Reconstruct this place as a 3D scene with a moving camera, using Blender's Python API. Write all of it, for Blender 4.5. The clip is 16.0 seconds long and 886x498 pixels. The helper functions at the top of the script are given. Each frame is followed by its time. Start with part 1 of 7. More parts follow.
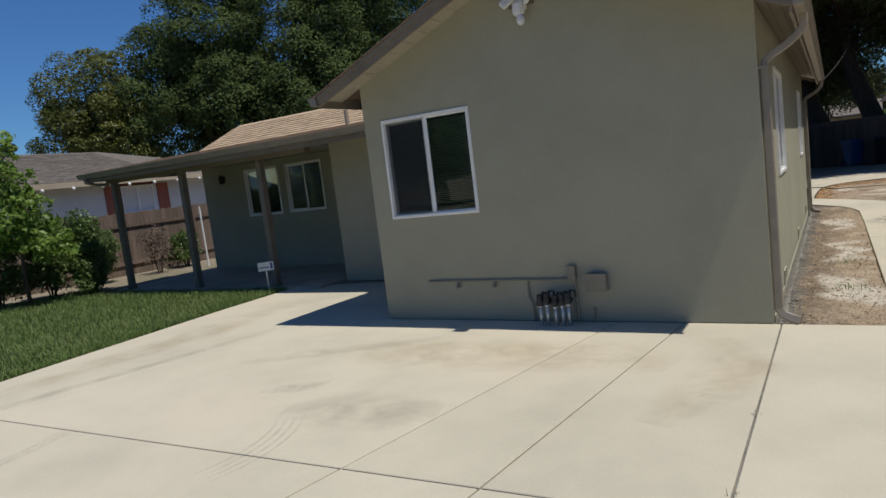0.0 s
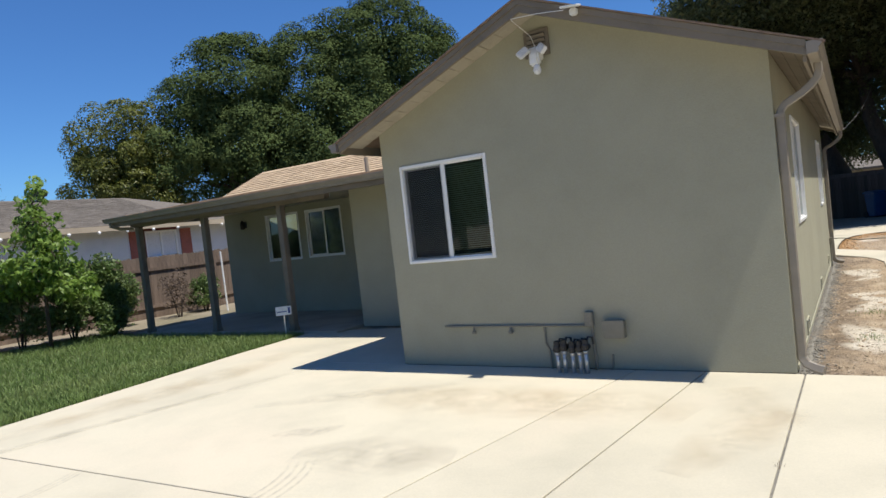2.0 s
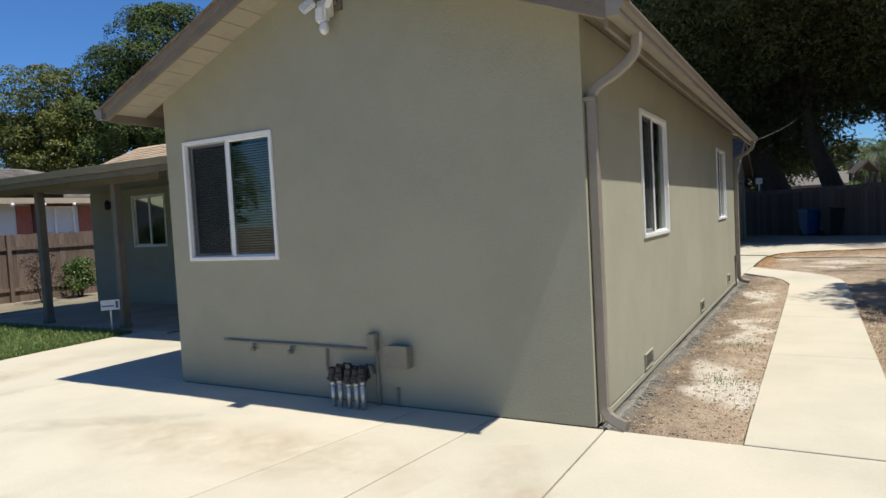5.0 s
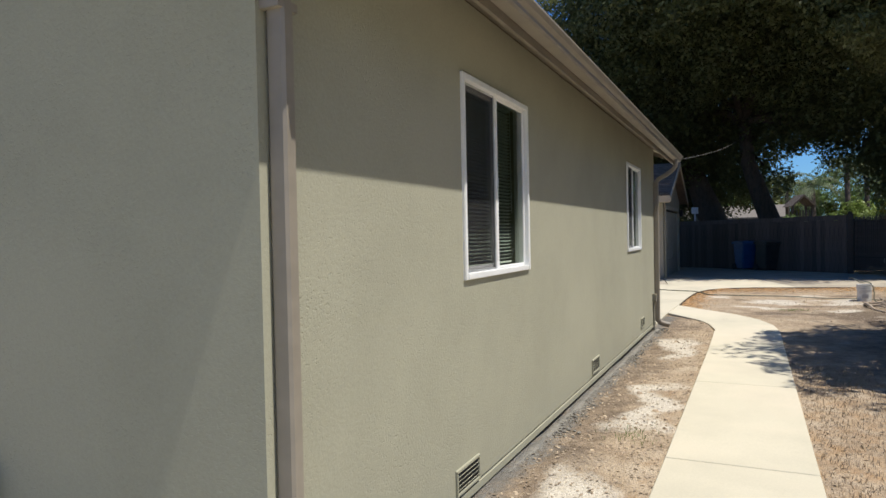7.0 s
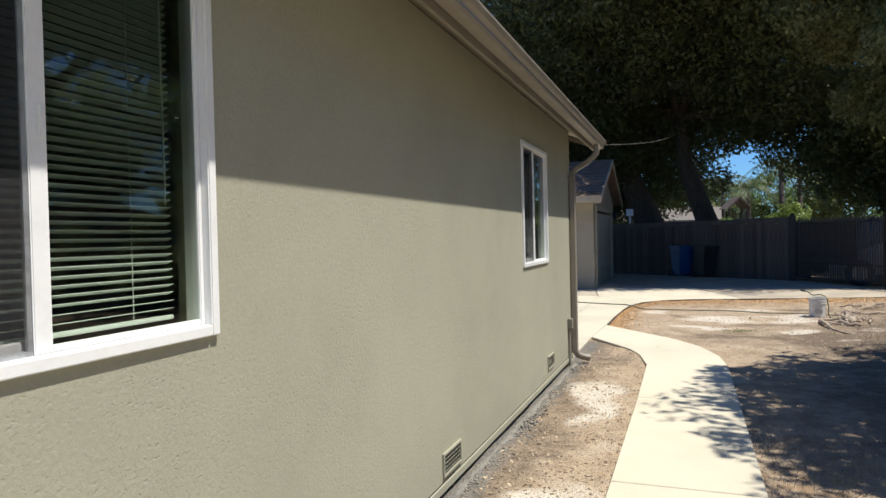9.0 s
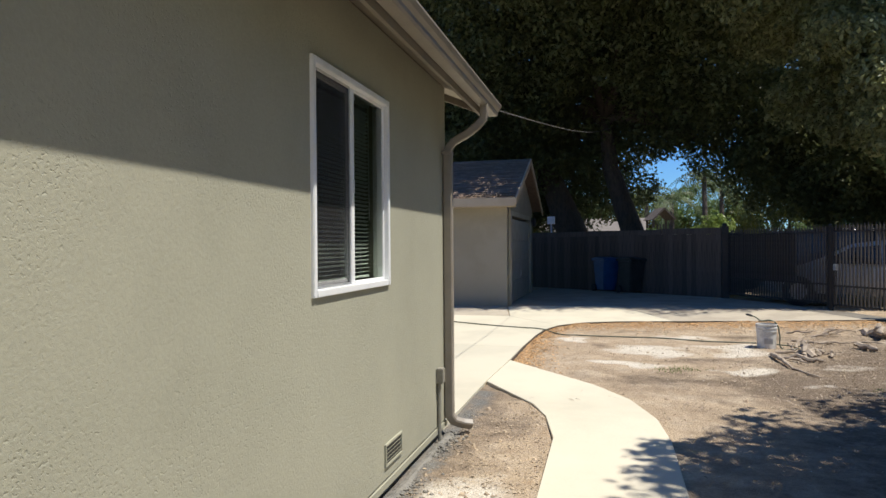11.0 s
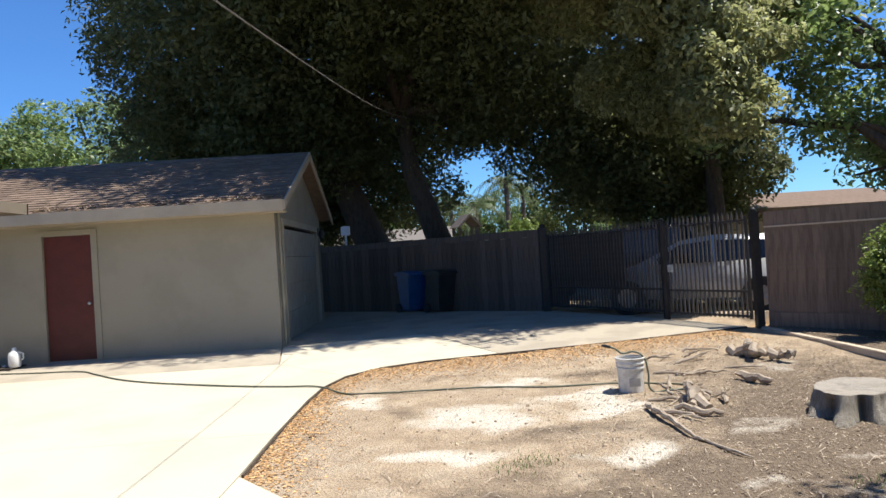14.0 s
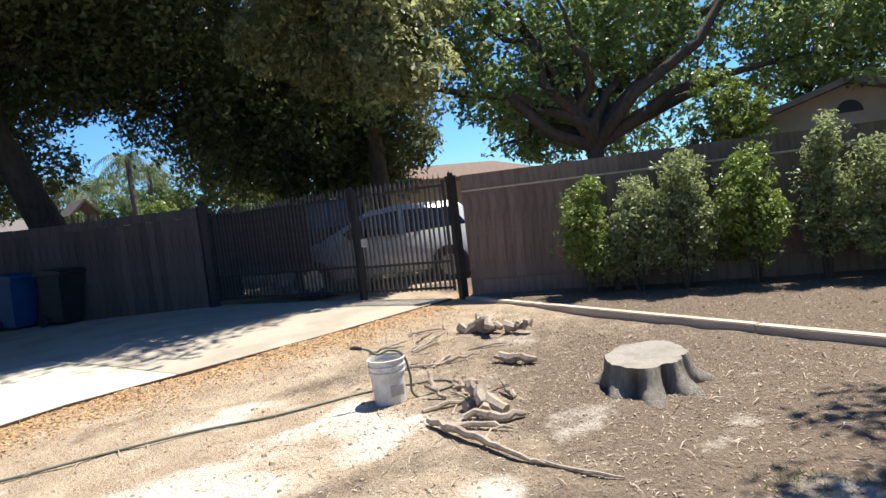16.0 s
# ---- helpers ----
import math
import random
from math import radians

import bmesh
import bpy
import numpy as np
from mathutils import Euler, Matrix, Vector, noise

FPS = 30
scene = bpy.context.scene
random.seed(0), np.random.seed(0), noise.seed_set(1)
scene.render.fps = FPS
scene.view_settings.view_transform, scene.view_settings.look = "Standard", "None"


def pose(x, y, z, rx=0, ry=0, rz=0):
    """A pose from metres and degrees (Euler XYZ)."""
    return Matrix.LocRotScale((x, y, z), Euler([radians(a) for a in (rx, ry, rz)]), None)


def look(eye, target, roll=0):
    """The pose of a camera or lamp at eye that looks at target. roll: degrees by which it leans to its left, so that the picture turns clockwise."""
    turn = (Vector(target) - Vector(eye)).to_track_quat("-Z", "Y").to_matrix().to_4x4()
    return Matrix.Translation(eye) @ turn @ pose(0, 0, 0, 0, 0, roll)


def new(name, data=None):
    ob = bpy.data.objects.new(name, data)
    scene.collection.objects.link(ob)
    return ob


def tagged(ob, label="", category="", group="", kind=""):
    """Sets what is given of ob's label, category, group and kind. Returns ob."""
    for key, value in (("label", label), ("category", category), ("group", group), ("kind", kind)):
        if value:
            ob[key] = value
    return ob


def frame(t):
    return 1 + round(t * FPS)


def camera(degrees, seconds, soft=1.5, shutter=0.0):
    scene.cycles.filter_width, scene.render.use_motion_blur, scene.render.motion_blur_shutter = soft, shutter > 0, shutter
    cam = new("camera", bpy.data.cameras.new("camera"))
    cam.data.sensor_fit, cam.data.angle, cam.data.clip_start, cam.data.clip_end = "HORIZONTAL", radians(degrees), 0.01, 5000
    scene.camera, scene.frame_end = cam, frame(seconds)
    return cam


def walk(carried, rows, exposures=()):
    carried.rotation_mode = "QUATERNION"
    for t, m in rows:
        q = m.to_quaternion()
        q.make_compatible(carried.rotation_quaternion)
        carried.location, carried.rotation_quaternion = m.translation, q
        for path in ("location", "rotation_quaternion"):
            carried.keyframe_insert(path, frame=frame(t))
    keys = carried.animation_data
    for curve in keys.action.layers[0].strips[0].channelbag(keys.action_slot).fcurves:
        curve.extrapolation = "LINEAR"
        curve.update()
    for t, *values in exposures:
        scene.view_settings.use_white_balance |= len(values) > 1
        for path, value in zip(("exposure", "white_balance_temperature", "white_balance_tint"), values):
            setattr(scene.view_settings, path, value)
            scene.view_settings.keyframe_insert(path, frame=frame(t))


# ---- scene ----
cam = camera(68.1, 16.0)
PATH = [
    (0, (-0.039, 0.006, 1.806), (-1.073, 1.703, 1.58), -6.9),
    (0.5, (-0.04, 0.032, 1.775), (-1.043, 1.759, 1.663), -7.0),
    (1, (-0.024, 0.043, 1.732), (-1.055, 1.757, 1.703), -7.1),
    (1.5, (-0.021, 0.006, 1.774), (-1.101, 1.687, 1.705), -6.9),
    (2, (-0.015, 0.003, 1.764), (-1.089, 1.689, 1.691), -6.4),
    (2.5, (-0.019, 0.002, 1.782), (-1.117, 1.672, 1.7), -6.0),
    (3, (0.113, 0.171, 1.75), (-1.104, 1.756, 1.674), -5.5),
    (3.5, (0.323, 0.464, 1.681), (-0.852, 2.082, 1.655), -5.7),
    (4, (0.476, 0.928, 1.606), (-0.606, 2.607, 1.496), -5.2),
    (4.5, (0.638, 1.486, 1.637), (-0.344, 3.226, 1.542), -4.3),
    (5, (0.794, 2.05, 1.638), (-0.193, 3.787, 1.541), -3.1),
    (7.5, (0.928, 5.533, 1.591), (0.122, 7.363, 1.562), -1.5),
    (8, (0.88, 6.285, 1.617), (0.111, 8.131, 1.579), -2.1),
    (8.5, (0.925, 6.994, 1.63), (0.161, 8.842, 1.59), -1.6),
    (9, (0.869, 7.695, 1.636), (0.166, 9.567, 1.603), -1.3),
    (9.5, (0.862, 8.431, 1.586), (0.183, 10.312, 1.571), -1.0),
    (10, (0.836, 9.233, 1.571), (0.221, 11.136, 1.54), -0.9),
    (12.5, (0.858, 12.737, 1.646), (0.435, 14.691, 1.701), -0.4),
    (13, (0.901, 13.386, 1.643), (0.476, 15.339, 1.71), -1.1),
    (13.5, (0.864, 14.085, 1.611), (0.449, 16.041, 1.668), -1.4),
    (13.8, (0.885, 14.46, 1.60), (0.708, 16.452, 1.642), -2.7),
    (14, (0.939, 14.721, 1.6), (1.006, 16.72, 1.615), -3.6),
    (14.5, (0.98, 15.379, 1.544), (1.467, 17.319, 1.505), -4.1),
    (15, (0.881, 15.947, 1.555), (1.717, 17.762, 1.489), -5.0),
    (15.5, (0.809, 16.502, 1.57), (1.709, 18.284, 1.444), -5.9),
    (16, (0.688, 16.982, 1.566), (1.776, 18.654, 1.428), -6.8),
]
walk(cam, [(t, look(eye, target, roll)) for t, eye, target, roll in PATH],
     exposures=[(0.0, -0.42), (0.4, -0.12), (1.0, 0.28), (2.0, 0.22), (3.5, 0.10), (5.0, 0.17), (7.5, 0.22), (8.3, 0.28), (9.0, 0.40), (9.6, 0.36), (10.1, 0.22), (12.5, 0.72), (14.0, 0.70), (14.5, 0.82), (15.2, 0.97), (16.0, 0.90)])

# ---- light ----
SUN = Vector((1.0, -0.055, 2.38)).normalized()
sun = new("sun", bpy.data.lights.new("sun", "SUN"))
sun.data.energy, sun.data.angle, sun.data.color = 5.0, radians(0.55), (1.0, 0.955, 0.87)
sun.matrix_world = look(SUN * 60, (0, 0, 0))
world = bpy.data.worlds.new("world")
scene.world = world
world.use_nodes = True
wn = world.node_tree.nodes
sky = wn.new("ShaderNodeTexSky")
sky.sky_type, sky.sun_disc = "NISHITA", False
sky.sun_elevation, sky.sun_rotation = math.asin(SUN.z), math.atan2(SUN.x, SUN.y)
sky.altitude, sky.air_density, sky.dust_density, sky.ozone_density = 600, 1.15, 0.0, 3.5
deep = wn.new("ShaderNodeMix")
deep.data_type, deep.blend_type = "RGBA", "MULTIPLY"
deep.inputs[0].default_value, deep.inputs[7].default_value = 1.0, (0.62, 1.06, 1.62, 1)
world.node_tree.links.new(sky.outputs[0], deep.inputs[6])
world.node_tree.links.new(deep.outputs[2], wn["Background"].inputs[0])
wn["Background"].inputs[1].default_value = 0.066


# ---- materials ----
def mat(name, colour, rough=0.8, second=None, scale=6.0, fine=90.0, bump=0.3, dist=0.004, metal=0.0, amount=0.5, island=0.0, spec=0.5, third=None, third_scale=0.7, stretch=(1, 1, 1), per_object=0.0, grit=0.35):
    """A surface: base colour, blotches of a second (and third) one, fine grain and relief; brightness varied per loose piece or object."""
    m = bpy.data.materials.new(name)
    m.use_nodes = True
    n, l = m.node_tree.nodes, m.node_tree.links
    p = n["Principled BSDF"]
    p.inputs["Roughness"].default_value, p.inputs["Metallic"].default_value, p.inputs["Specular IOR Level"].default_value = rough, metal, spec
    tc, mp = n.new("ShaderNodeTexCoord"), n.new("ShaderNodeMapping")
    mp.inputs["Scale"].default_value = stretch
    l.new(tc.outputs["Object"], mp.inputs[0])

    def noise_tex(sc, detail=6.0, rgh=0.6):
        t = n.new("ShaderNodeTexNoise")
        t.inputs["Scale"].default_value, t.inputs["Detail"].default_value, t.inputs["Roughness"].default_value = sc, detail, rgh
        l.new(mp.outputs[0], t.inputs["Vector"])
        return t.outputs["Fac"]

    def ramp(fac, a, b):
        r = n.new("ShaderNodeMapRange")
        r.inputs[1].default_value, r.inputs[2].default_value = a, b
        l.new(fac, r.inputs[0])
        return r.outputs[0]

    def mix(fac, a, b, mode="MIX"):
        x = n.new("ShaderNodeMix")
        x.data_type, x.blend_type = "RGBA", mode
        for i, v in ((0, fac), (6, a), (7, b)):
            if isinstance(v, (int, float)):
                x.inputs[i].default_value = v
            elif isinstance(v, tuple):
                x.inputs[i].default_value = (*v, 1)
            else:
                l.new(v, x.inputs[i])
        return x.outputs[2]

    second = second or tuple(c * 0.8 for c in colour)
    col = mix(ramp(noise_tex(scale), 0.62 - amount * 0.3, 0.42 + amount * 0.35), colour, second)
    if third:
        col = mix(ramp(noise_tex(third_scale, 4.0), 0.5, 0.68), col, third)
    grain = noise_tex(fine, 3.0, 0.7)
    col = mix(grit, col, mix(ramp(grain, 0.3, 0.7), tuple(c * 0.6 for c in colour), tuple(min(1, c * 1.3) for c in colour)))
    if island or per_object:
        src = n.new("ShaderNodeNewGeometry").outputs["Random Per Island"] if island else n.new("ShaderNodeObjectInfo").outputs["Random"]
        k = island or per_object
        r = n.new("ShaderNodeMapRange")
        r.inputs[3].default_value, r.inputs[4].default_value = 1 - k, 1 + k
        l.new(src, r.inputs[0])
        g = n.new("ShaderNodeCombineColor")
        for i in range(3):
            l.new(r.outputs[0], g.inputs[i])
        col = mix(1.0, col, g.outputs[0], "MULTIPLY")
    l.new(col, p.inputs["Base Color"])
    if bump:
        b = n.new("ShaderNodeBump")
        b.inputs["Strength"].default_value, b.inputs["Distance"].default_value = bump, dist
        l.new(grain, b.inputs["Height"])
        l.new(b.outputs[0], p.inputs["Normal"])
    return m


def leaf_mat(name, colour, light, rough=0.5, through_light=0.25, island=0.28, spec=0.4):
    m = mat(name, colour, rough, light, scale=0.9, fine=8.0, bump=0.0, amount=0.6, island=island, spec=spec)
    n, l = m.node_tree.nodes, m.node_tree.links
    p = n["Principled BSDF"]
    tr, mx = n.new("ShaderNodeBsdfTranslucent"), n.new("ShaderNodeMixShader")
    src = p.inputs["Base Color"].links[0].from_socket
    l.new(src, tr.inputs[0])
    mx.inputs[0].default_value = through_light
    l.new(p.outputs[0], mx.inputs[1])
    l.new(tr.outputs[0], mx.inputs[2])
    l.new(mx.outputs[0], n["Material Output"].inputs[0])
    return m


def glass_mat(name, tint):
    m = bpy.data.materials.new(name)
    m.use_nodes = True
    n, l = m.node_tree.nodes, m.node_tree.links
    t, g, f, x = n.new("ShaderNodeBsdfTransparent"), n.new("ShaderNodeBsdfGlossy"), n.new("ShaderNodeFresnel"), n.new("ShaderNodeMixShader")
    t.inputs[0].default_value, g.inputs["Roughness"].default_value, f.inputs[0].default_value = (*tint, 1), 0.01, 1.8
    l.new(f.outputs[0], x.inputs[0])
    l.new(t.outputs[0], x.inputs[1])
    l.new(g.outputs[0], x.inputs[2])
    l.new(x.outputs[0], n["Material Output"].inputs[0])
    return m


STUCCO = mat("stucco", (0.366, 0.354, 0.269), 0.92, (0.330, 0.320, 0.243), scale=1.6, fine=66, bump=0.42, dist=0.005, spec=0.2, amount=0.8, third=(0.382, 0.368, 0.281), third_scale=0.45, grit=0.12)


def pitted(m, scale, depth):
    """Sparse small pits, gathered in patches, under a surface's fine relief."""
    n, l = m.node_tree.nodes, m.node_tree.links
    p = n["Principled BSDF"]
    tc, a, g, r1, r2, mu, bu = (n.new("ShaderNode" + k) for k in ("TexCoord", "TexNoise", "TexNoise", "MapRange", "MapRange", "Math", "Bump"))
    a.inputs["Scale"].default_value, a.inputs["Detail"].default_value = scale, 2.0
    g.inputs["Scale"].default_value, g.inputs["Detail"].default_value = 1.7, 3.0
    r1.inputs[1].default_value, r1.inputs[2].default_value = 0.58, 0.70
    r2.inputs[1].default_value, r2.inputs[2].default_value = 0.42, 0.66
    mu.operation, bu.invert = "MULTIPLY", True
    bu.inputs["Strength"].default_value, bu.inputs["Distance"].default_value = 0.42, depth
    for t, r in ((a, r1), (g, r2)):
        l.new(tc.outputs["Object"], t.inputs["Vector"])
        l.new(t.outputs["Fac"], r.inputs[0])
    l.new(r1.outputs[0], mu.inputs[0])
    l.new(r2.outputs[0], mu.inputs[1])
    l.new(mu.outputs[0], bu.inputs["Height"])
    l.new(p.inputs["Normal"].links[0].from_socket, bu.inputs["Normal"])
    l.new(bu.outputs[0], p.inputs["Normal"])


pitted(STUCCO, 78.0, 0.0045)
STUCCO_GARAGE = mat("garage_stucco", (0.34, 0.31, 0.245), 0.92, (0.30, 0.275, 0.215), scale=1.4, fine=120, bump=0.3, spec=0.2)
TRIM = mat("trim_paint", (0.205, 0.174, 0.135), 0.6, (0.172, 0.147, 0.115), scale=3, fine=60, bump=0.12, spec=0.35, grit=0.06)
SOFFIT = mat("soffit_paint", (0.40, 0.36, 0.285), 0.75, (0.35, 0.315, 0.25), scale=4, fine=60, bump=0.15, grit=0.06)
GUTTER = mat("gutter_metal", (0.27, 0.235, 0.19), 0.4, (0.24, 0.21, 0.17), scale=5, fine=80, bump=0.05, spec=0.5, grit=0.06)
VINYL = mat("white_vinyl", (0.82, 0.82, 0.81), 0.35, (0.78, 0.78, 0.77), scale=5, fine=60, bump=0.02, grit=0.06)
# near-black fill for the wall joint's shadow, vent backs and wheel arches
DARK_FILL = mat("dark_fill", (0.03, 0.03, 0.032), 0.6, bump=0.05)
GLASS = glass_mat("window_glass", (0.62, 0.74, 0.66))
SCREEN = bpy.data.materials.new("insect_screen")
SCREEN.use_nodes = True
_n, _l = SCREEN.node_tree.nodes, SCREEN.node_tree.links
_t, _x = _n.new("ShaderNodeBsdfTransparent"), _n.new("ShaderNodeMixShader")
_n["Principled BSDF"].inputs["Base Color"].default_value = (0.018, 0.018, 0.02, 1)
_n["Principled BSDF"].inputs["Roughness"].default_value = 0.7
_x.inputs[0].default_value = 0.38
_l.new(_t.outputs[0], _x.inputs[1])
_l.new(_n["Principled BSDF"].outputs[0], _x.inputs[2])
_l.new(_x.outputs[0], _n["Material Output"].inputs[0])
BLIND = mat("blind_vinyl", (0.72, 0.74, 0.70), 0.5, (0.68, 0.70, 0.66), bump=0.02, grit=0.06)
ROOM = mat("room_paint", (0.42, 0.42, 0.40), 0.9, bump=0.05, grit=0.06)
CONCRETE = mat("concrete", (0.56, 0.512, 0.395), 0.85, (0.475, 0.438, 0.34), scale=0.9, fine=70, bump=0.2, dist=0.003, spec=0.25, amount=0.7, third=(0.58, 0.515, 0.40), third_scale=0.5, per_object=0.03, grit=0.12)
# older, dirtier concrete, darkened further for the shade on rear drive and porch
CONCRETE_OLD_SHADED = mat("old_shaded_concrete", (0.41, 0.36, 0.282), 0.9, (0.31, 0.27, 0.212), scale=1.1, fine=70, bump=0.25, dist=0.004, spec=0.2, amount=0.5)
FOOTING = mat("footing_concrete", (0.22, 0.205, 0.175), 0.95, (0.13, 0.125, 0.11), scale=9, fine=50, bump=0.8, dist=0.012)
DIRT = mat("dirt", (0.50, 0.390, 0.272), 0.97, (0.235, 0.168, 0.112), scale=2.6, fine=44, bump=1.0, dist=0.04, spec=0.1, amount=0.8, third=(0.60, 0.505, 0.385), third_scale=1.7, grit=0.5)


def zoned(m, zones):
    """Lay further soils over a dirt material where the ground's own soil zones say, with ragged edges."""
    n, l = m.node_tree.nodes, m.node_tree.links
    p = n["Principled BSDF"]
    col = p.inputs["Base Color"].links[0].from_socket
    tc = n.new("ShaderNodeTexCoord")
    t = n.new("ShaderNodeTexNoise")
    t.inputs["Scale"].default_value, t.inputs["Detail"].default_value, t.inputs["Roughness"].default_value = 4.0, 10.0, 0.72
    l.new(tc.outputs["Object"], t.inputs["Vector"])
    for name, a, b in zones:
        at = n.new("ShaderNodeAttribute")
        at.attribute_name = name
        s = n.new("ShaderNodeMath")
        s.operation = "ADD"
        l.new(at.outputs["Fac"], s.inputs[0])
        l.new(t.outputs["Fac"], s.inputs[1])
        r = n.new("ShaderNodeMapRange")
        r.inputs[1].default_value, r.inputs[2].default_value = 0.80, 1.18
        l.new(s.outputs[0], r.inputs[0])
        inner = n.new("ShaderNodeMix")
        inner.data_type = "RGBA"
        inner.inputs[6].default_value, inner.inputs[7].default_value = (*a, 1), (*b, 1)
        g2 = n.new("ShaderNodeTexNoise")
        g2.inputs["Scale"].default_value, g2.inputs["Detail"].default_value = 26.0, 6.0
        l.new(tc.outputs["Object"], g2.inputs["Vector"])
        l.new(g2.outputs["Fac"], inner.inputs[0])
        x = n.new("ShaderNodeMix")
        x.data_type = "RGBA"
        l.new(r.outputs[0], x.inputs[0])
        l.new(col, x.inputs[6])
        l.new(inner.outputs[2], x.inputs[7])
        col = x.outputs[2]
    l.new(col, p.inputs["Base Color"])


zoned(DIRT, (("humus", (0.085, 0.062, 0.044), (0.31, 0.242, 0.178)), ("litter", (0.30, 0.17, 0.08), (0.60, 0.375, 0.18)), ("sand", (0.56, 0.485, 0.375), (0.80, 0.74, 0.64)), ("mortar", (0.10, 0.095, 0.085), (0.30, 0.29, 0.265))))
LAWN = mat("lawn_soil", (0.075, 0.10, 0.03), 0.95, (0.11, 0.13, 0.04), scale=2.5, fine=60, bump=0.6, dist=0.02)
EARTH = mat("far_earth", (0.25, 0.21, 0.15), 0.97, (0.15, 0.14, 0.08), scale=0.3, fine=10, bump=0.4, dist=0.03)
SHINGLE_TAN = mat("tan_shingle", (0.47, 0.355, 0.235), 0.95, (0.38, 0.285, 0.19), scale=8, fine=70, bump=0.5, dist=0.006, island=0.14, spec=0.15)
SHINGLE_BROWN = mat("brown_shingle", (0.205, 0.148, 0.11), 0.95, (0.15, 0.108, 0.08), scale=8, fine=70, bump=0.5, dist=0.006, island=0.2, spec=0.15)
SHINGLE_GREY = mat("grey_shingle", (0.19, 0.168, 0.145), 0.95, (0.14, 0.124, 0.106), scale=8, fine=60, bump=0.5, dist=0.006, island=0.2, spec=0.15)
FENCE = mat("weathered_fence", (0.195, 0.147, 0.116), 0.9, (0.118, 0.09, 0.071), scale=3, fine=40, bump=0.5, dist=0.006, stretch=(6, 6, 0.6), per_object=0.18, spec=0.2)
# darker copy of FENCE: the rear fence's deep shade is in its colour
FENCE_SHADED = mat("shaded_weathered_fence", (0.118, 0.094, 0.076), 0.9, (0.07, 0.056, 0.046), scale=3, fine=40, bump=0.5, dist=0.006, stretch=(6, 6, 0.6), per_object=0.25, spec=0.2)
FENCE_RED = mat("brown_fence", (0.18, 0.135, 0.105), 0.9, (0.12, 0.09, 0.07), scale=3, fine=40, bump=0.5, dist=0.006, stretch=(6, 6, 0.6), per_object=0.2, spec=0.2)
BOARD = mat("sun_bleached_timber", (0.54, 0.45, 0.345), 0.9, (0.36, 0.28, 0.205), scale=4, fine=40, bump=0.4, dist=0.005, stretch=(5, 0.6, 5))
IRON = mat("black_iron", (0.022, 0.021, 0.022), 0.5, (0.04, 0.032, 0.028), scale=12, fine=60, bump=0.15, spec=0.4)
IRON_WORN = mat("sun_faded_iron", (0.085, 0.075, 0.067), 0.55, (0.05, 0.043, 0.038), scale=12, fine=60, bump=0.15, spec=0.4)
GALV = mat("galvanised_steel", (0.55, 0.56, 0.57), 0.4, (0.42, 0.43, 0.44), scale=20, fine=70, bump=0.08, metal=0.7, grit=0.06)
GREYPIPE = mat("painted_pipe", (0.235, 0.22, 0.175), 0.6, (0.20, 0.185, 0.15), scale=9, bump=0.1)
VALVE = mat("dark_valve", (0.03, 0.032, 0.036), 0.4, (0.055, 0.055, 0.058), scale=20, bump=0.15, metal=0.5)
WHITE = mat("white_plastic", (0.80, 0.80, 0.79), 0.4, (0.72, 0.72, 0.70), scale=7, fine=60, bump=0.03, grit=0.06)
LAMPGLASS = mat("clear_lamp", (0.75, 0.76, 0.78), 0.15, (0.6, 0.6, 0.62), scale=30, bump=0.05, grit=0.06)
REDDOOR = mat("dark_red_door", (0.105, 0.020, 0.016), 0.5, (0.085, 0.016, 0.013), scale=3, fine=60, bump=0.08, grit=0.06)
BARK = mat("bark", (0.10, 0.075, 0.055), 0.95, (0.055, 0.042, 0.032), scale=6, fine=25, bump=0.9, dist=0.03, stretch=(2, 2, 0.6))
STUMPWOOD = mat("weathered_stump", (0.42, 0.37, 0.30), 0.9, (0.12, 0.095, 0.073), scale=7, fine=34, bump=1.0, dist=0.03, stretch=(8, 8, 0.6), third=(0.56, 0.51, 0.43), third_scale=3, grit=0.5, amount=0.8)
STUMPTOP = mat("stump_cut", (0.29, 0.258, 0.215), 0.9, (0.19, 0.165, 0.135), scale=4, fine=60, bump=0.5, dist=0.006)
DEADWOOD = mat("dead_wood", (0.43, 0.35, 0.265), 0.9, (0.25, 0.195, 0.145), scale=8, fine=40, bump=0.6, dist=0.006, island=0.25)
CHIPS = mat("wood_chips", (0.36, 0.285, 0.20), 0.95, (0.24, 0.185, 0.13), scale=9, fine=60, bump=0.2, island=0.35)
LITTER = mat("dry_leaf_litter", (0.56, 0.335, 0.15), 0.9, (0.42, 0.25, 0.115), scale=9, fine=60, bump=0.1, island=0.5)
HOSE = mat("green_hose", (0.11, 0.125, 0.085), 0.5, (0.14, 0.145, 0.105), scale=5, bump=0.05)
BINBLUE = mat("blue_bin", (0.014, 0.07, 0.20), 0.5, (0.012, 0.06, 0.17), scale=4, bump=0.05, grit=0.06)
BINBLACK = mat("black_bin", (0.02, 0.021, 0.022), 0.5, (0.03, 0.03, 0.03), scale=4, bump=0.05, grit=0.06)
CARWHITE = mat("silver_car_paint", (0.40, 0.41, 0.425), 0.28, (0.37, 0.38, 0.395), scale=2, bump=0.0, grit=0.06)
CARBLUE = mat("blue_car_paint", (0.006, 0.013, 0.034), 0.35, (0.005, 0.011, 0.03), scale=2, bump=0.0, grit=0.06)
RUBBER = mat("tyre_rubber", (0.025, 0.025, 0.026), 0.8, bump=0.2)
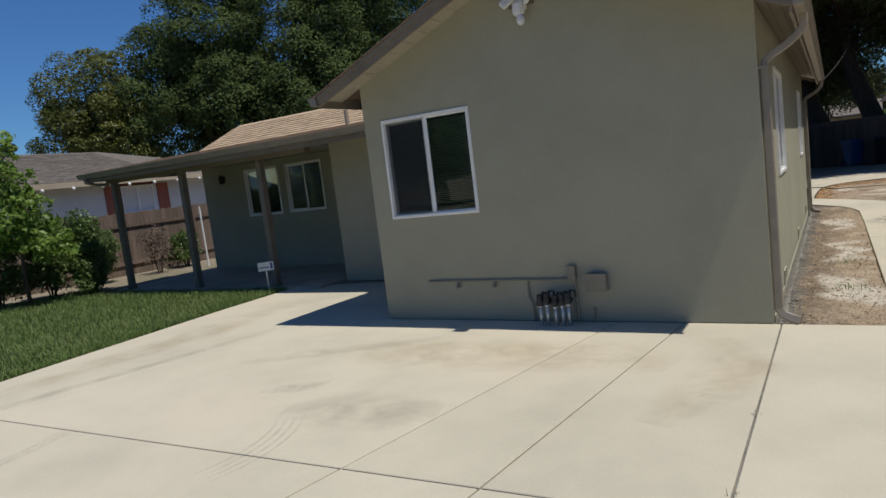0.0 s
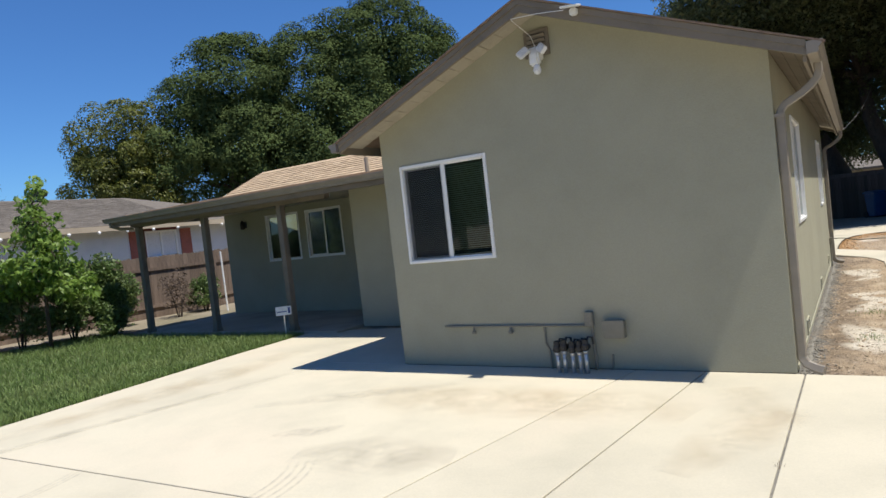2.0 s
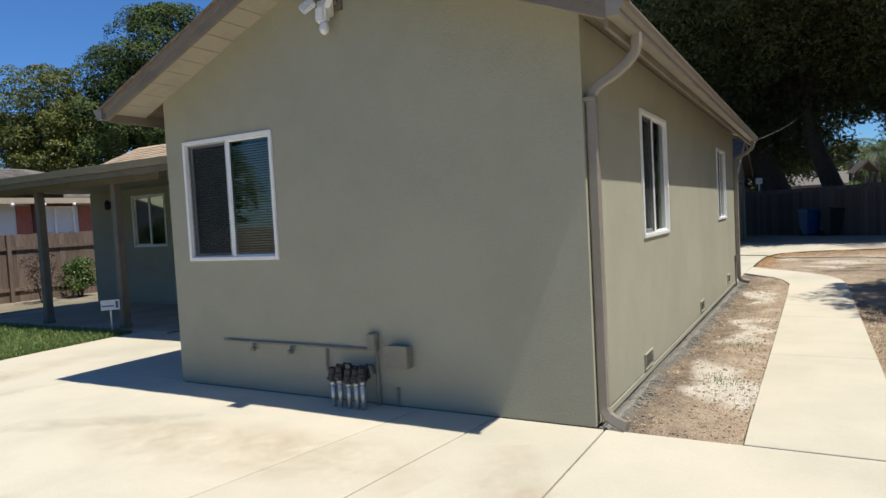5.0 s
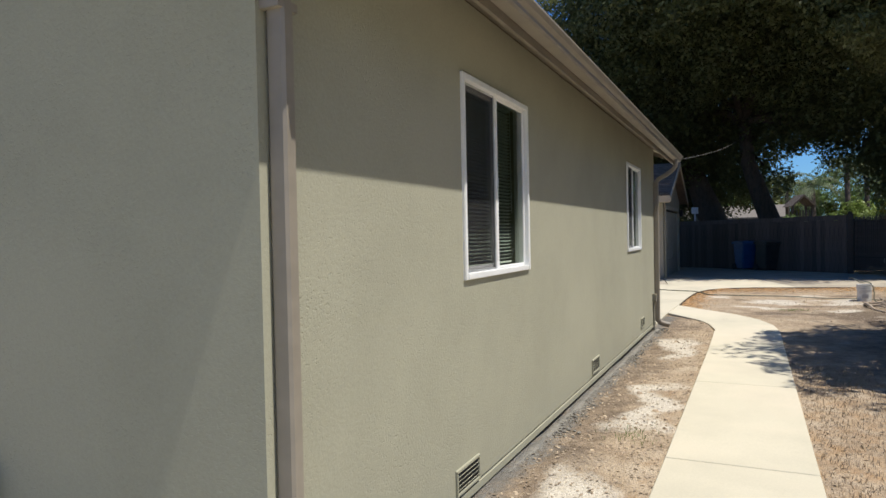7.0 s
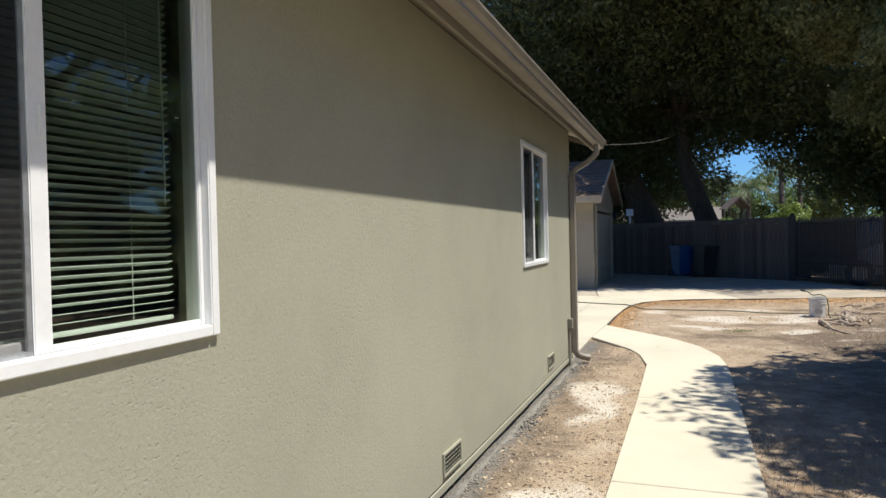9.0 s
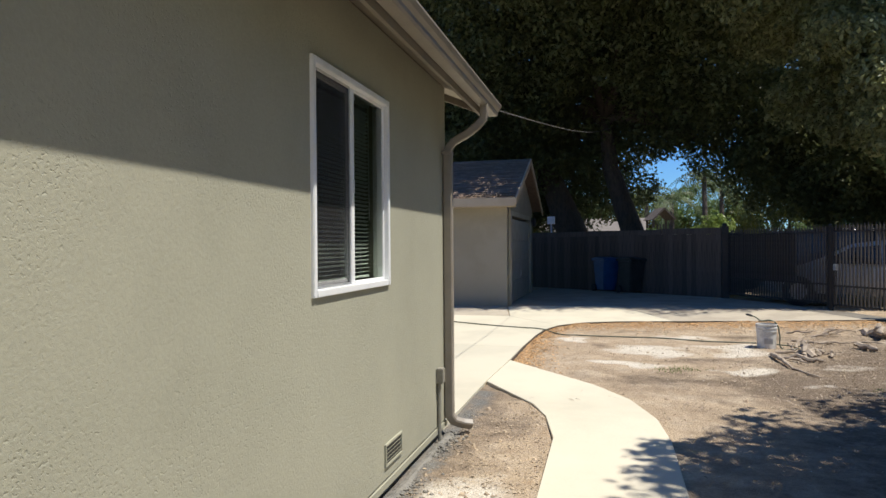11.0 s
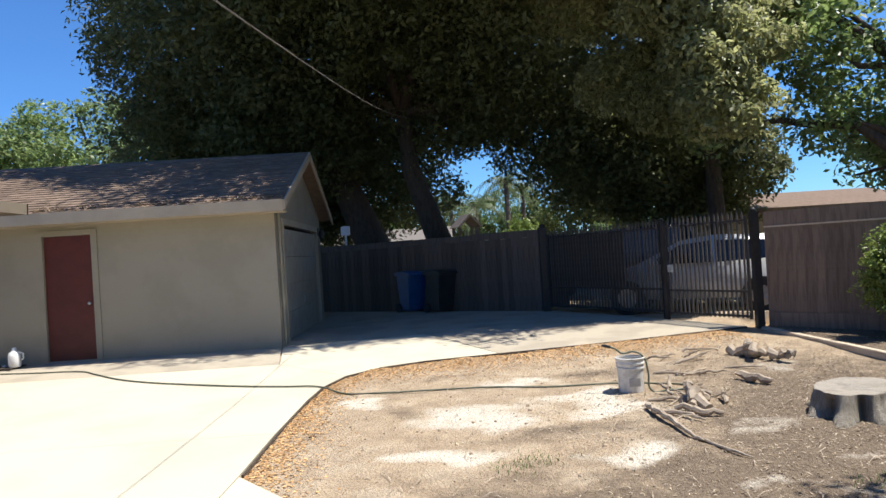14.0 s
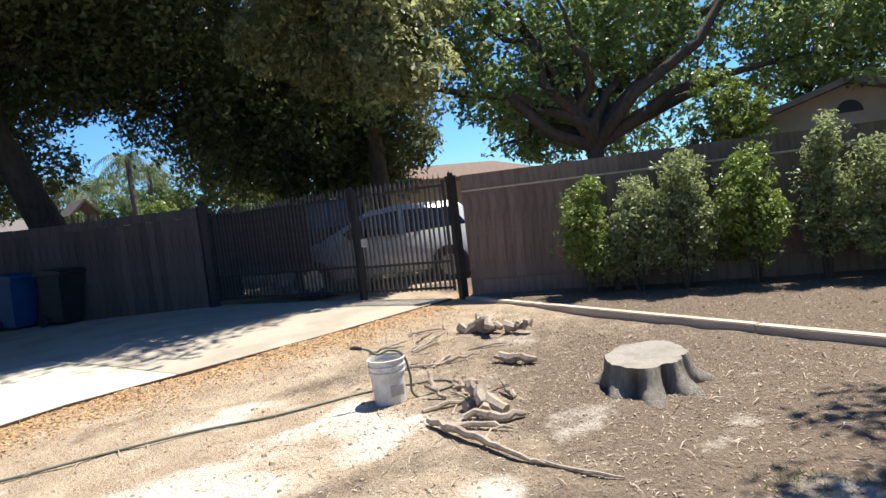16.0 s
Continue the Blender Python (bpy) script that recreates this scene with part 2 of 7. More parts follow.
CARGLASS = mat("car_glass", (0.012, 0.014, 0.016), 0.06, bump=0.0, grit=0.06)
ALLOY = mat("alloy_rim", (0.33, 0.33, 0.34), 0.3, bump=0.02, metal=0.8, grit=0.06)
SIDING = mat("white_siding", (0.66, 0.67, 0.68), 0.7, (0.58, 0.59, 0.60), scale=1.2, fine=40, bump=0.1)
SHUTTER = mat("red_shutter", (0.33, 0.105, 0.075), 0.7, (0.27, 0.085, 0.06), scale=5, bump=0.1)
TANWALL = mat("tan_wall", (0.42, 0.35, 0.26), 0.9, (0.36, 0.30, 0.22), scale=1.5, bump=0.2)
SIGNBLUE = mat("sign_print", (0.06, 0.10, 0.28), 0.5, bump=0.0)
CABLE = mat("grey_cable", (0.14, 0.13, 0.12), 0.6, bump=0.0)
GRASS = leaf_mat("grass_blade", (0.145, 0.215, 0.06), (0.225, 0.28, 0.095), 0.6, 0.3)
OAKLEAF = leaf_mat("oak_leaf", (0.125, 0.142, 0.055), (0.185, 0.20, 0.085), 0.55, 0.45)
EVERLEAF = leaf_mat("evergreen_leaf", (0.076, 0.106, 0.036), (0.108, 0.142, 0.05), 0.85, 0.10, 0.14, 0.05)
# much lighter than OAKLEAF: sunlight on the outer boughs is put into this colour
SUNLIT_LEAF = leaf_mat("sunlit_olive_leaf", (0.32, 0.335, 0.15), (0.42, 0.42, 0.20), 0.45, 0.6, 0.35, 0.5)
OLIVELEAF = leaf_mat("yellow_green_leaf", (0.13, 0.14, 0.022), (0.09, 0.115, 0.025), 0.5, 0.25)
BRIGHTLEAF = leaf_mat("bright_leaf", (0.22, 0.30, 0.10), (0.34, 0.41, 0.18), 0.38, 0.5, 0.4, 0.6)
HEDGELEAF = leaf_mat("hedge_leaf", (0.12, 0.185, 0.055), (0.19, 0.255, 0.085), 0.45, 0.35)
YOUNGLEAF = leaf_mat("young_leaf", (0.20, 0.31, 0.06), (0.28, 0.38, 0.10), 0.45, 0.5)
BUSHLEAF = leaf_mat("shrub_leaf", (0.29, 0.34, 0.145), (0.40, 0.44, 0.215), 0.45, 0.48)
LIMELEAF = leaf_mat("lime_shrub_leaf", (0.21, 0.28, 0.06), (0.30, 0.35, 0.10), 0.45, 0.35)
PALMLEAF = leaf_mat("palm_leaf", (0.10, 0.14, 0.05), (0.16, 0.17, 0.07), 0.5, 0.2)
FLOWER = mat("cream_flower", (0.70, 0.66, 0.50), 0.7, island=0.2, bump=0.0)


# ---- building helpers ----
def box(bm, x0, x1, y0, y1, z0, z1, bevel=0.0, m=None):
    r = bmesh.ops.create_cube(bm, size=1.0)
    vs = r["verts"]
    bmesh.ops.scale(bm, vec=(x1 - x0, y1 - y0, z1 - z0), verts=vs)
    bmesh.ops.translate(bm, vec=((x0 + x1) / 2, (y0 + y1) / 2, (z0 + z1) / 2), verts=vs)
    if bevel:
        es = list({e for v in vs for e in v.link_edges})
        r = bmesh.ops.bevel(bm, geom=es, offset=bevel, segments=2, affect="EDGES")
        vs = list({v for f in r["faces"] for v in f.verts} | {v for v in vs if v.is_valid})
    if m is not None:
        bmesh.ops.transform(bm, matrix=m, verts=vs)
    return vs


def tube(bm, pts, radius, sides=8, squash=None, cap=True):
    """A tube along points; radius: a number or one for each point; squash: half width and half depth of a rectangular section."""
    pts = [Vector(p) for p in pts]
    rings, side = [], None
    for i, p in enumerate(pts):
        d = (pts[min(i + 1, len(pts) - 1)] - pts[max(i - 1, 0)]).normalized()
        ref = side if side is not None else (Vector((0, 0, 1)) if abs(d.z) < 0.9 else Vector((0, 1, 0)))
        if side is None:
            side = d.cross(ref).normalized()
        side = (side - d * side.dot(d)).normalized()
        up = side.cross(d).normalized()
        r = radius[i] if isinstance(radius, (list, tuple)) else radius
        ring = []
        if squash:
            a, b = squash
            for u, v in ((a, b * .7), (a * .7, b), (-a * .7, b), (-a, b * .7), (-a, -b * .7), (-a * .7, -b), (a * .7, -b), (a, -b * .7)):
                ring.append(bm.verts.new(p + side * u + up * v))
        else:
            for k in range(sides):
                a = 2 * math.pi * k / sides
                ring.append(bm.verts.new(p + side * (r * math.cos(a)) + up * (r * math.sin(a))))
        rings.append(ring)
    for a, b in zip(rings, rings[1:]):
        for k in range(len(a)):
            bm.faces.new((a[k], a[(k + 1) % len(a)], b[(k + 1) % len(a)], b[k]))
    if cap:
        bm.faces.new(rings[0][::-1])
        bm.faces.new(rings[-1])
    return [v for r in rings for v in r]


def lathe(bm, profile, sides=24, centre=(0, 0, 0)):
    """A turned shape: profile of (radius, height)."""
    c, rings = Vector(centre), []
    for r, z in profile:
        rings.append([bm.verts.new(c + Vector((r * math.cos(2 * math.pi * k / sides), r * math.sin(2 * math.pi * k / sides), z))) for k in range(sides)])
    for a, b in zip(rings, rings[1:]):
        for k in range(sides):
            bm.faces.new((a[k], a[(k + 1) % sides], b[(k + 1) % sides], b[k]))
    bm.faces.new(rings[0][::-1])
    bm.faces.new(rings[-1])


def prism(bm, outline, axis, a, b):
    """A plan outline drawn out along an axis: outline points are the two other coordinates in order."""
    def at(p, w):
        return {"x": (w, p[0], p[1]), "y": (p[0], w, p[1]), "z": (p[0], p[1], w)}[axis]
    lo, hi = [bm.verts.new(at(p, a)) for p in outline], [bm.verts.new(at(p, b)) for p in outline]
    n = len(outline)
    bm.faces.new(lo)
    bm.faces.new(hi[::-1])
    for i in range(n):
        bm.faces.new((lo[i], hi[i], hi[(i + 1) % n], lo[(i + 1) % n]))
    return lo + hi


def mesh_of(name, bm, material, smooth=False):
    bmesh.ops.recalc_face_normals(bm, faces=bm.faces)
    me = bpy.data.meshes.new(name)
    bm.to_mesh(me)
    bm.free()
    for mm in (material if isinstance(material, (list, tuple)) else (material,)):
        me.materials.append(mm)
    if smooth:
        me.polygons.foreach_set("use_smooth", [True] * len(me.polygons))
    return me


def part(name, bm, material, parent=None, label="", smooth=False):
    ob = new(name, mesh_of(name, bm, material, smooth))
    ob.parent = parent
    return tagged(ob, label)


def thing(name, label, category, group="", m=None, kind=""):
    ob = new(name)
    if m is not None:
        ob.matrix_world = m
    return tagged(ob, label, category, group, kind)


def structure(name, bm, material, label, category="", smooth=False):
    return tagged(part(name, bm, material, None, label, smooth), "", category or name.split("_")[0], "", "structure")


def child(name, me, parent, m, label=""):
    ob = new(name, me)
    ob.parent = parent
    ob.matrix_basis = m
    return tagged(ob, label)


def quads_mesh(name, corners, material, smooth=False):
    """A mesh of loose four-sided pieces from an (n, 4, 3) array."""
    c = np.ascontiguousarray(corners, dtype=np.float32)
    n = len(c)
    me = bpy.data.meshes.new(name)
    me.vertices.add(n * 4)
    me.vertices.foreach_set("co", c.reshape(-1))
    me.loops.add(n * 4)
    me.loops.foreach_set("vertex_index", np.arange(n * 4, dtype=np.int32))
    me.polygons.add(n)
    me.polygons.foreach_set("loop_start", np.arange(0, n * 4, 4, dtype=np.int32))
    me.update(calc_edges=True)
    me.materials.append(material)
    return me


def leaf_quads(rng, pos, length, width, up=0.4, droop=0.0, out=None, face=0.5):
    """Diamond leaves at the given places, turned at random, more or less upwards or outwards."""
    n = len(pos)
    nrm = rng.normal(size=(n, 3))
    nrm /= np.linalg.norm(nrm, axis=1)[:, None]
    nrm[:, 2] += up
    if out is not None:
        nrm += out * face
    nrm /= np.linalg.norm(nrm, axis=1)[:, None]
    d = rng.normal(size=(n, 3))
    d[:, 2] -= droop
    d -= nrm * (d * nrm).sum(1)[:, None]
    d /= np.linalg.norm(d, axis=1)[:, None]
    s = np.cross(nrm, d)
    ln = (length * rng.uniform(0.6, 1.3, n))[:, None]
    wd = (width * rng.uniform(0.7, 1.2, n))[:, None]
    bend = nrm * ln * 0.12
    return np.stack([pos - d * ln * 0.5, pos + s * wd * 0.5 + bend, pos + d * ln * 0.5, pos - s * wd * 0.5 + bend], axis=1)


def crown_points(rng, blobs, boughs, per, rb, shell=0.75, tight=0.45):
    """Leaf places: boughs like small domes over ellipsoids (x, y, z, rx, ry, rz), and a dim filling inside."""
    out, dirs = [], []
    area = np.array([b[3] * b[4] + b[4] * b[5] + b[3] * b[5] for b in blobs])
    for b, k in zip(blobs, np.maximum(3, area / area.sum() * boughs).astype(int)):
        c0, r0 = np.array(b[:3]), np.array(b[3:6])
        d = rng.normal(size=(k, 3))
        d /= np.linalg.norm(d, axis=1)[:, None]
        r = (shell + (1 - shell) * rng.random(k) ** 0.6) * rng.uniform(0.9, 1.08, k)
        c = c0 + d * r[:, None] * r0
        q = rng.normal(size=(k, per, 3)) + d[:, None, :] * 0.7 + np.array([0, 0, 0.5])
        q /= np.linalg.norm(q, axis=2)[:, :, None]
        size = (rb * rng.uniform(0.55, 1.35, (k, 1)))[:, :, None]
        p = c[:, None, :] + q * size * rng.uniform(tight, 1.08, (k, per, 1)) * np.array([1, 1, 0.8])
        out.append(p.reshape(-1, 3))
        dirs.append(q.reshape(-1, 3))
        m = k * per // 5
        d = rng.normal(size=(m, 3))
        d /= np.linalg.norm(d, axis=1)[:, None]
        out.append(c0 + d * r0 * (rng.random(m) ** 0.5 * 0.85)[:, None])
        dirs.append(d)
    return np.concatenate(out), np.concatenate(dirs)


def limb_tubes(bm, rng, base, tips, r0, wobble=0.25, sides=8):
    """Limbs that leave a base point and taper to their tips."""
    base = Vector(base)
    for tip, r in tips:
        tip = Vector(tip)
        pts, n = [], 7
        for i in range(n):
            f = i / (n - 1)
            p = base.lerp(tip, f)
            p.z += (tip - base).length * 0.10 * math.sin(math.pi * f)
            if 0 < i < n - 1:
                p += Vector(rng.normal(size=3)) * wobble
            pts.append(p)
        tube(bm, pts, [max(0.015, r * (1 - 0.85 * i / (n - 1))) for i in range(n)], sides)


def tree(name, label, base, trunk, blobs, leaf, clumps, per, spread, size, seed, limbs=9, r0=0.3, shell=0.7, group="", up=0.4, droop=0.0, tight=0.45, face=0.5):
    """trunk: points above the base; blobs: the crown's ellipsoids, all in world metres."""
    rng = np.random.default_rng(seed)
    t = thing(name, label, "tree" if "shrub" not in name and "hedge" not in name else name.split("_")[-1], group, Matrix.Translation(base))
    off = Vector(base)
    bm = bmesh.new()
    pts = [Vector((0, 0, -0.05))] + [Vector(p) - off for p in trunk]
    tube(bm, pts, [r0 * (1.25 - 0.7 * i / max(1, len(pts) - 1)) for i in range(len(pts))], 12)
    top = pts[-1]
    tips = []
    for i in range(limbs):
        b = blobs[i % len(blobs)]
        q = np.array(b[:3]) + rng.normal(size=3) * np.array(b[3:6]) * 0.33
        tips.append((Vector(q) - off, r0 * 0.5))
    limb_tubes(bm, rng, top, tips, r0, 0.15 * max(0.3, r0 * 3))
    part("trunk", bm, BARK, t, smooth=True)
    p, d = crown_points(rng, blobs, clumps, per, spread, shell, tight)
    me = quads_mesh("crown", leaf_quads(rng, p - np.array(off), size, size * 0.5, up, droop, d, face), leaf)
    ob = new("crown", me)
    ob.parent = t
    return t


def shifted(blobs, dx, dy, dz):
    return [(b[0] + dx, b[1] + dy, b[2] + dz, *b[3:]) for b in blobs]


def gz(y):
    """Height of the paved ground along the lot."""
    return float(np.interp(y, [7, 17, 22.5, 26.5], [0.09, 0.0, 0.0, 0.10]))


def wall_cells(bm, u0, u1, z0, z1, openings, put):
    """Wall slab with holes: put(bm, ua, ub, za, zb) lays one solid cell."""
    us = sorted({u0, u1, *[o[0] for o in openings], *[o[1] for o in openings]})
    for ua, ub in zip(us, us[1:]):
        spans, z = [], z0
        for o in sorted([o for o in openings if o[0] < ub - 1e-6 and o[1] > ua + 1e-6], key=lambda o: o[2]):
            spans.append((z, o[2]))
            z = o[3]
        spans.append((z, z1))
        for za, zb in spans:
            if zb > za + 1e-6:
                put(bm, ua, ub, za, zb)


# ---- ground ----
G, S = 6.52, -0.58            # front wall plane (y), side wall plane (x)
XL, YR = -4.91, 16.30         # left end of the front wall, rear end of the side wall
RIDGE = -2.70                 # ridge line (x)


def ground_height(x, y):
    z = gz(y) - 0.028
    lump = noise.noise(Vector((x * 0.9, y * 0.9, 0))) * 0.024 + noise.noise(Vector((x * 3.1, y * 3.1, 5))) * 0.018
    yard = 1.0 if (x > -0.6 and y > 6.6) else 0.0
    if x < -8.4 and y < 8.4:
        return z + 0.018
    if 6.58 < x and y > 15:
        return z + 0.058 + lump
    return z + lump * yard


def bump_at(x, y, cx, cy, rx, ry):
    x, y = x + 0.45 * noise.noise(Vector((x * 1.7, y * 1.7, 2))), y + 0.45 * noise.noise(Vector((x * 1.7, y * 1.7, 8)))
    return max(0.0, 1.0 - math.hypot((x - cx) / rx, (y - cy) / ry))


def slab_edge_y(x):
    return float(np.interp(x, [-0.5, -0.42, -0.2, 0.25, 0.9, 2.0, 4.0, 6.3], [22.4, 23.1, 23.7, 24.15, 24.42, 24.62, 24.98, 25.55]))


def litter(x, y):
    """Dry leaves gather along the paving."""
    v = 0.0
    if x > -0.6 and y > 18.5:
        v = max(v, 0.55 - 0.55 * abs(slab_edge_y(x) - y) / (2.1 if x < 4.5 else 0.9), 0.5 - (x + 0.55) / 1.2 if y > 19.6 else 0)
    if 1.2 < x < 3.4 and y < 13.5:
        v = max(v, min(0.36, (3.3 - x) * 0.3, (13.4 - y) * 0.4))
    if -0.6 < x < 0.5 and y < 19:
        v = max(v, 0.34 - abs(x - 0.27 + 0.2 * noise.noise(Vector((x, y * 1.1, 7)))) * 0.9)
    return max(0.0, v)


def humus(x, y):
    """Dark soil round the stump, along the bed and under the shade tree."""
    if x > 6.6 and y > 15:
        return 0.80
    v = 0.9 * bump_at(x, y, 5.3, 20.3, 3.6, 5.2) + 0.8 * bump_at(x, y, 3.6, 14.5, 3.6, 7.0) + 0.5 * bump_at(x, y, 1.2, 19.0, 2.2, 1.2)
    v += 0.55 * bump_at(x, y, 1.9, 20.5, 1.0, 0.5) + 0.55 * bump_at(x, y, 0.6, 21.6, 0.8, 0.45) + 0.5 * bump_at(x, y, 3.0, 22.9, 1.0, 0.35) + 0.5 * bump_at(x, y, 1.2, 23.3, 0.9, 0.3)
    if 0.6 > x > -0.7 and y < 19:
        v = max(v, 0.5 - 0.75 * max(0.0, x + 0.25 + 0.3 * noise.noise(Vector((x * 2.0, y * 1.3, 4)))))
    return min(0.8, v * 1.15)


def sand(x, y):
    """Pale dusty patches."""
    spots = ((2.0, 22.65, 0.85, 0.4), (2.45, 21.6, 0.9, 0.6), (2.85, 21.1, 0.75, 0.5), (2.52, 19.66, 0.6, 0.4), (3.75, 20.2, 0.62, 0.26), (4.2, 19.33, 0.42, 0.3), (3.25, 18.85, 0.36, 0.28), (3.68, 18.68, 0.4, 0.24), (0.15, 22.2, 0.5, 0.45), (0.9, 20.0, 0.7, 0.4),
             (5.1, 20.0, 0.35, 0.28), (0.05, 8.2, 0.35, 1.3), (0.1, 11.0, 0.4, 1.5), (0.0, 14.2, 0.4, 1.4), (5.2, 22.6, 0.6, 0.4), (1.3, 21.2, 0.9, 0.7))
    return min(0.70, 1.2 * max(bump_at(x, y, *s) for s in spots)) * (0.62 if x > 3.15 else 1.0)


def ground_sheet():
    xs = sorted({*np.round(np.arange(-20, 12.01, 0.5), 3), *np.round(np.arange(-0.7, 9.3, 0.11), 3), -3000, -800, -250, -90, -45, -28, 16, 22, 30, 45, 90, 250, 800, 3000})
    ys = sorted({*np.round(np.arange(-6, 40.01, 0.5), 3), *np.round(np.arange(6.5, 27, 0.11), 3), -3000, -800, -250, -90, -40, -20, -10, 50, 65, 90, 160, 400, 1000, 3000})
    bm = bmesh.new()
    grid = [[bm.verts.new((x, y, ground_height(x, y))) for x in xs] for y in ys]
    for j in range(len(ys) - 1):
        for i in range(len(xs) - 1):
            f = bm.faces.new((grid[j][i], grid[j][i + 1], grid[j + 1][i + 1], grid[j + 1][i]))
            cx, cy = (xs[i] + xs[i + 1]) / 2, (ys[j] + ys[j + 1]) / 2
            f.material_index = 1 if (cx < -8.0 and -30 < cy < 8.6 and cx > -16) else 0 if (-9 < cx < 13 and 2 < cy < 36) else 2
            f.smooth = True
    ob = structure("ground", bm, [DIRT, LAWN, EARTH], "bare dusty earth of the yard and the land around", "ground")
    co = [v.co for v in ob.data.vertices]
    for name, fn in (("humus", humus), ("litter", litter), ("sand", sand), ("mortar", lambda x, y: max(0.0, 0.62 - max(0.0, x + 0.5) * 2.2) if (x < 0.0 and y < 18) else 0.0)):
        ob.data.attributes.new(name, "FLOAT", "POINT").data.foreach_set("value", [fn(v.x, v.y) if (-1.2 < v.x < 11 and 6 < v.y < 27) else 0.0 for v in co])
    return ob


def slab(parent, outline, material=CONCRETE, lift=0.0, thick=0.09):
    """One poured slab of paving over a plan outline; its top follows the ground."""
    bm = bmesh.new()
    f = bm.faces.new([bm.verts.new((x, y, 0)) for x, y in outline])
    for y in (7, 17, 22.5, 26.5):
        bmesh.ops.bisect_plane(bm, geom=bm.verts[:] + bm.edges[:] + bm.faces[:], plane_co=(0, y, 0), plane_no=(0, 1, 0))
    top = bmesh.ops.extrude_face_region(bm, geom=bm.faces[:])
    tops = [v for v in top["geom"] if isinstance(v, bmesh.types.BMVert)]
    tset = set(tops)
    for v in bm.verts:
        v.co.z = gz(v.co.y) + lift - (0 if v in tset else thick)
    rim = [e for e in bm.edges if e.verts[0] in tset and e.verts[1] in tset and any(any(w not in tset for w in q.verts) for q in e.link_faces)]
    bmesh.ops.bevel(bm, geom=rim, offset=0.005, segments=1, affect="EDGES")
    return part("slab", bm, material, parent)


def arc(cx, cy, r, a0, a1, n=8):
    return [(cx + r * math.cos(radians(a0 + (a1 - a0) * i / n)), cy + r * math.sin(radians(a0 + (a1 - a0) * i / n))) for i in range(n + 1)]


ground_sheet()
driveway = thing("pavement_front", "pale sun-bleached concrete driveway with stained joints", "driveway", kind="structure")
g = 0.007


def jx(k, y):  # the three fan-wise joints
    return {1: -2.12 + (y - 6.02) * 0.19, 2: -1.42 + (y - 6.0) * 0.112, 3: -0.52 + (y - 6.3) * 0.006}[k]


def edge(y):   # joint beside the lawn walk
    return -6.28 + (y - 5.79) * 0.24


def lawn_x(y):
    return -8.17 - (y - 3.47) * 0.088


def skew(p):   # the cross joints run slightly askew
    return (p[0], p[1] + (0.036 * (p[0] + 5.6) if abs(p[1]) < 4 else 0.0))


for ya, yb in ((-6.0, -1.2 - g), (-1.2 + g, 2.80 - g), (2.80 + g, G - 0.004)):
    lines = (lambda y: edge(y), lambda y: jx(1, y), lambda y: jx(2, y), lambda y: jx(3, y), lambda y: 6.0)
    for p0, p1 in zip(lines, lines[1:]):
        slab(driveway, [skew(q) for q in ((p0(ya) + g, ya), (p1(ya) - g, ya), (p1(yb) - g, yb), (p0(yb) + g, yb))])
slab(driveway, [skew(q) for q in ((lawn_x(-6), -6), (edge(-6) - g, -6), (edge(2.8) - g, 2.8), (lawn_x(2.8), 2.8))])
slab(driveway, [skew(q) for q in ((lawn_x(2.8), 2.8 + 2 * g), (edge(2.8) - g, 2.8 + 2 * g), (edge(G) - g, G), (XL - 0.004, G + g), (XL - 0.004, 9.34), (-8.55, 8.86), (lawn_x(8.5), 8.5))])

for k in (1, 2, 3):
    bm = bmesh.new()
    lo = [bm.verts.new((jx(k, y) + s * g, y, 0.03)) for y, s in ((-6, -1), (-6, 1), (G - 0.01, 1), (G - 0.01, -1))]
    hi = [bm.verts.new((v.co.x, v.co.y, 0.078)) for v in lo]
    bm.faces.new(hi)
    for i in range(4):
        bm.faces.new((lo[i], lo[(i + 1) % 4], hi[(i + 1) % 4], hi[i]))
    part("joint_filler", bm, FOOTING, driveway, "dark gritty joint filler")

footpath = thing("pavement_path", "pale concrete garden footpath that curves round the house", "footpath", kind="structure")
left, right = 0.37, 1.29
cuts = [G + g, 9.4, 12.0, 14.4]
for a, b in zip(cuts, cuts[1:]):
    slab(footpath, [(left, a + g), (right, a + g), (right, b - g), (left, b - g)], lift=0.002)
slab(footpath, [(left, 14.4 + g), (right, 14.4 + g), (right, 16.3), (1.22, 17.0), (1.0, 17.75), (0.62, 18.4), (-0.555, 19.79), (-0.61, 18.33), (0.05, 17.35), (0.22, 16.9), (left - 0.02, 16.2)], lift=0.002)

patio = thing("pavement_rear", "bright concrete rear driveway in front of the garage and gate", "driveway", kind="structure")
CURVE = [(-0.50, 22.4), (-0.42, 23.1), (-0.2, 23.7), (0.25, 24.15), (0.9, 24.42), (2.0, 24.62), (4.0, 24.98), (6.3, 25.55)]
e = 0.002
slab(patio, [(-7.99, 16.30), (-0.62, 16.30), (-0.62, 18.33 - g), (-0.565, 19.8), (-0.555, 21.0), (-7.99, 21.0)])
slab(patio, [(-7.99, 21.0 + 2 * e), (-0.555, 21.0 + 2 * e)] + CURVE[:3] + [(-1.35, 24.9 - e), (-7.99, 24.9 - e)])
slab(patio, [(-7.99, 24.9 + e), (-1.35, 24.9 + e), (-1.68, 26.59), (-7.99, 26.59)], CONCRETE_OLD_SHADED)
slab(patio, [(-1.34 + e, 24.89), (-0.2, 23.7 + e)] + CURVE[3:5] + [(2.0, 24.62), (0.9, 27.2), (-1.64, 26.62)])
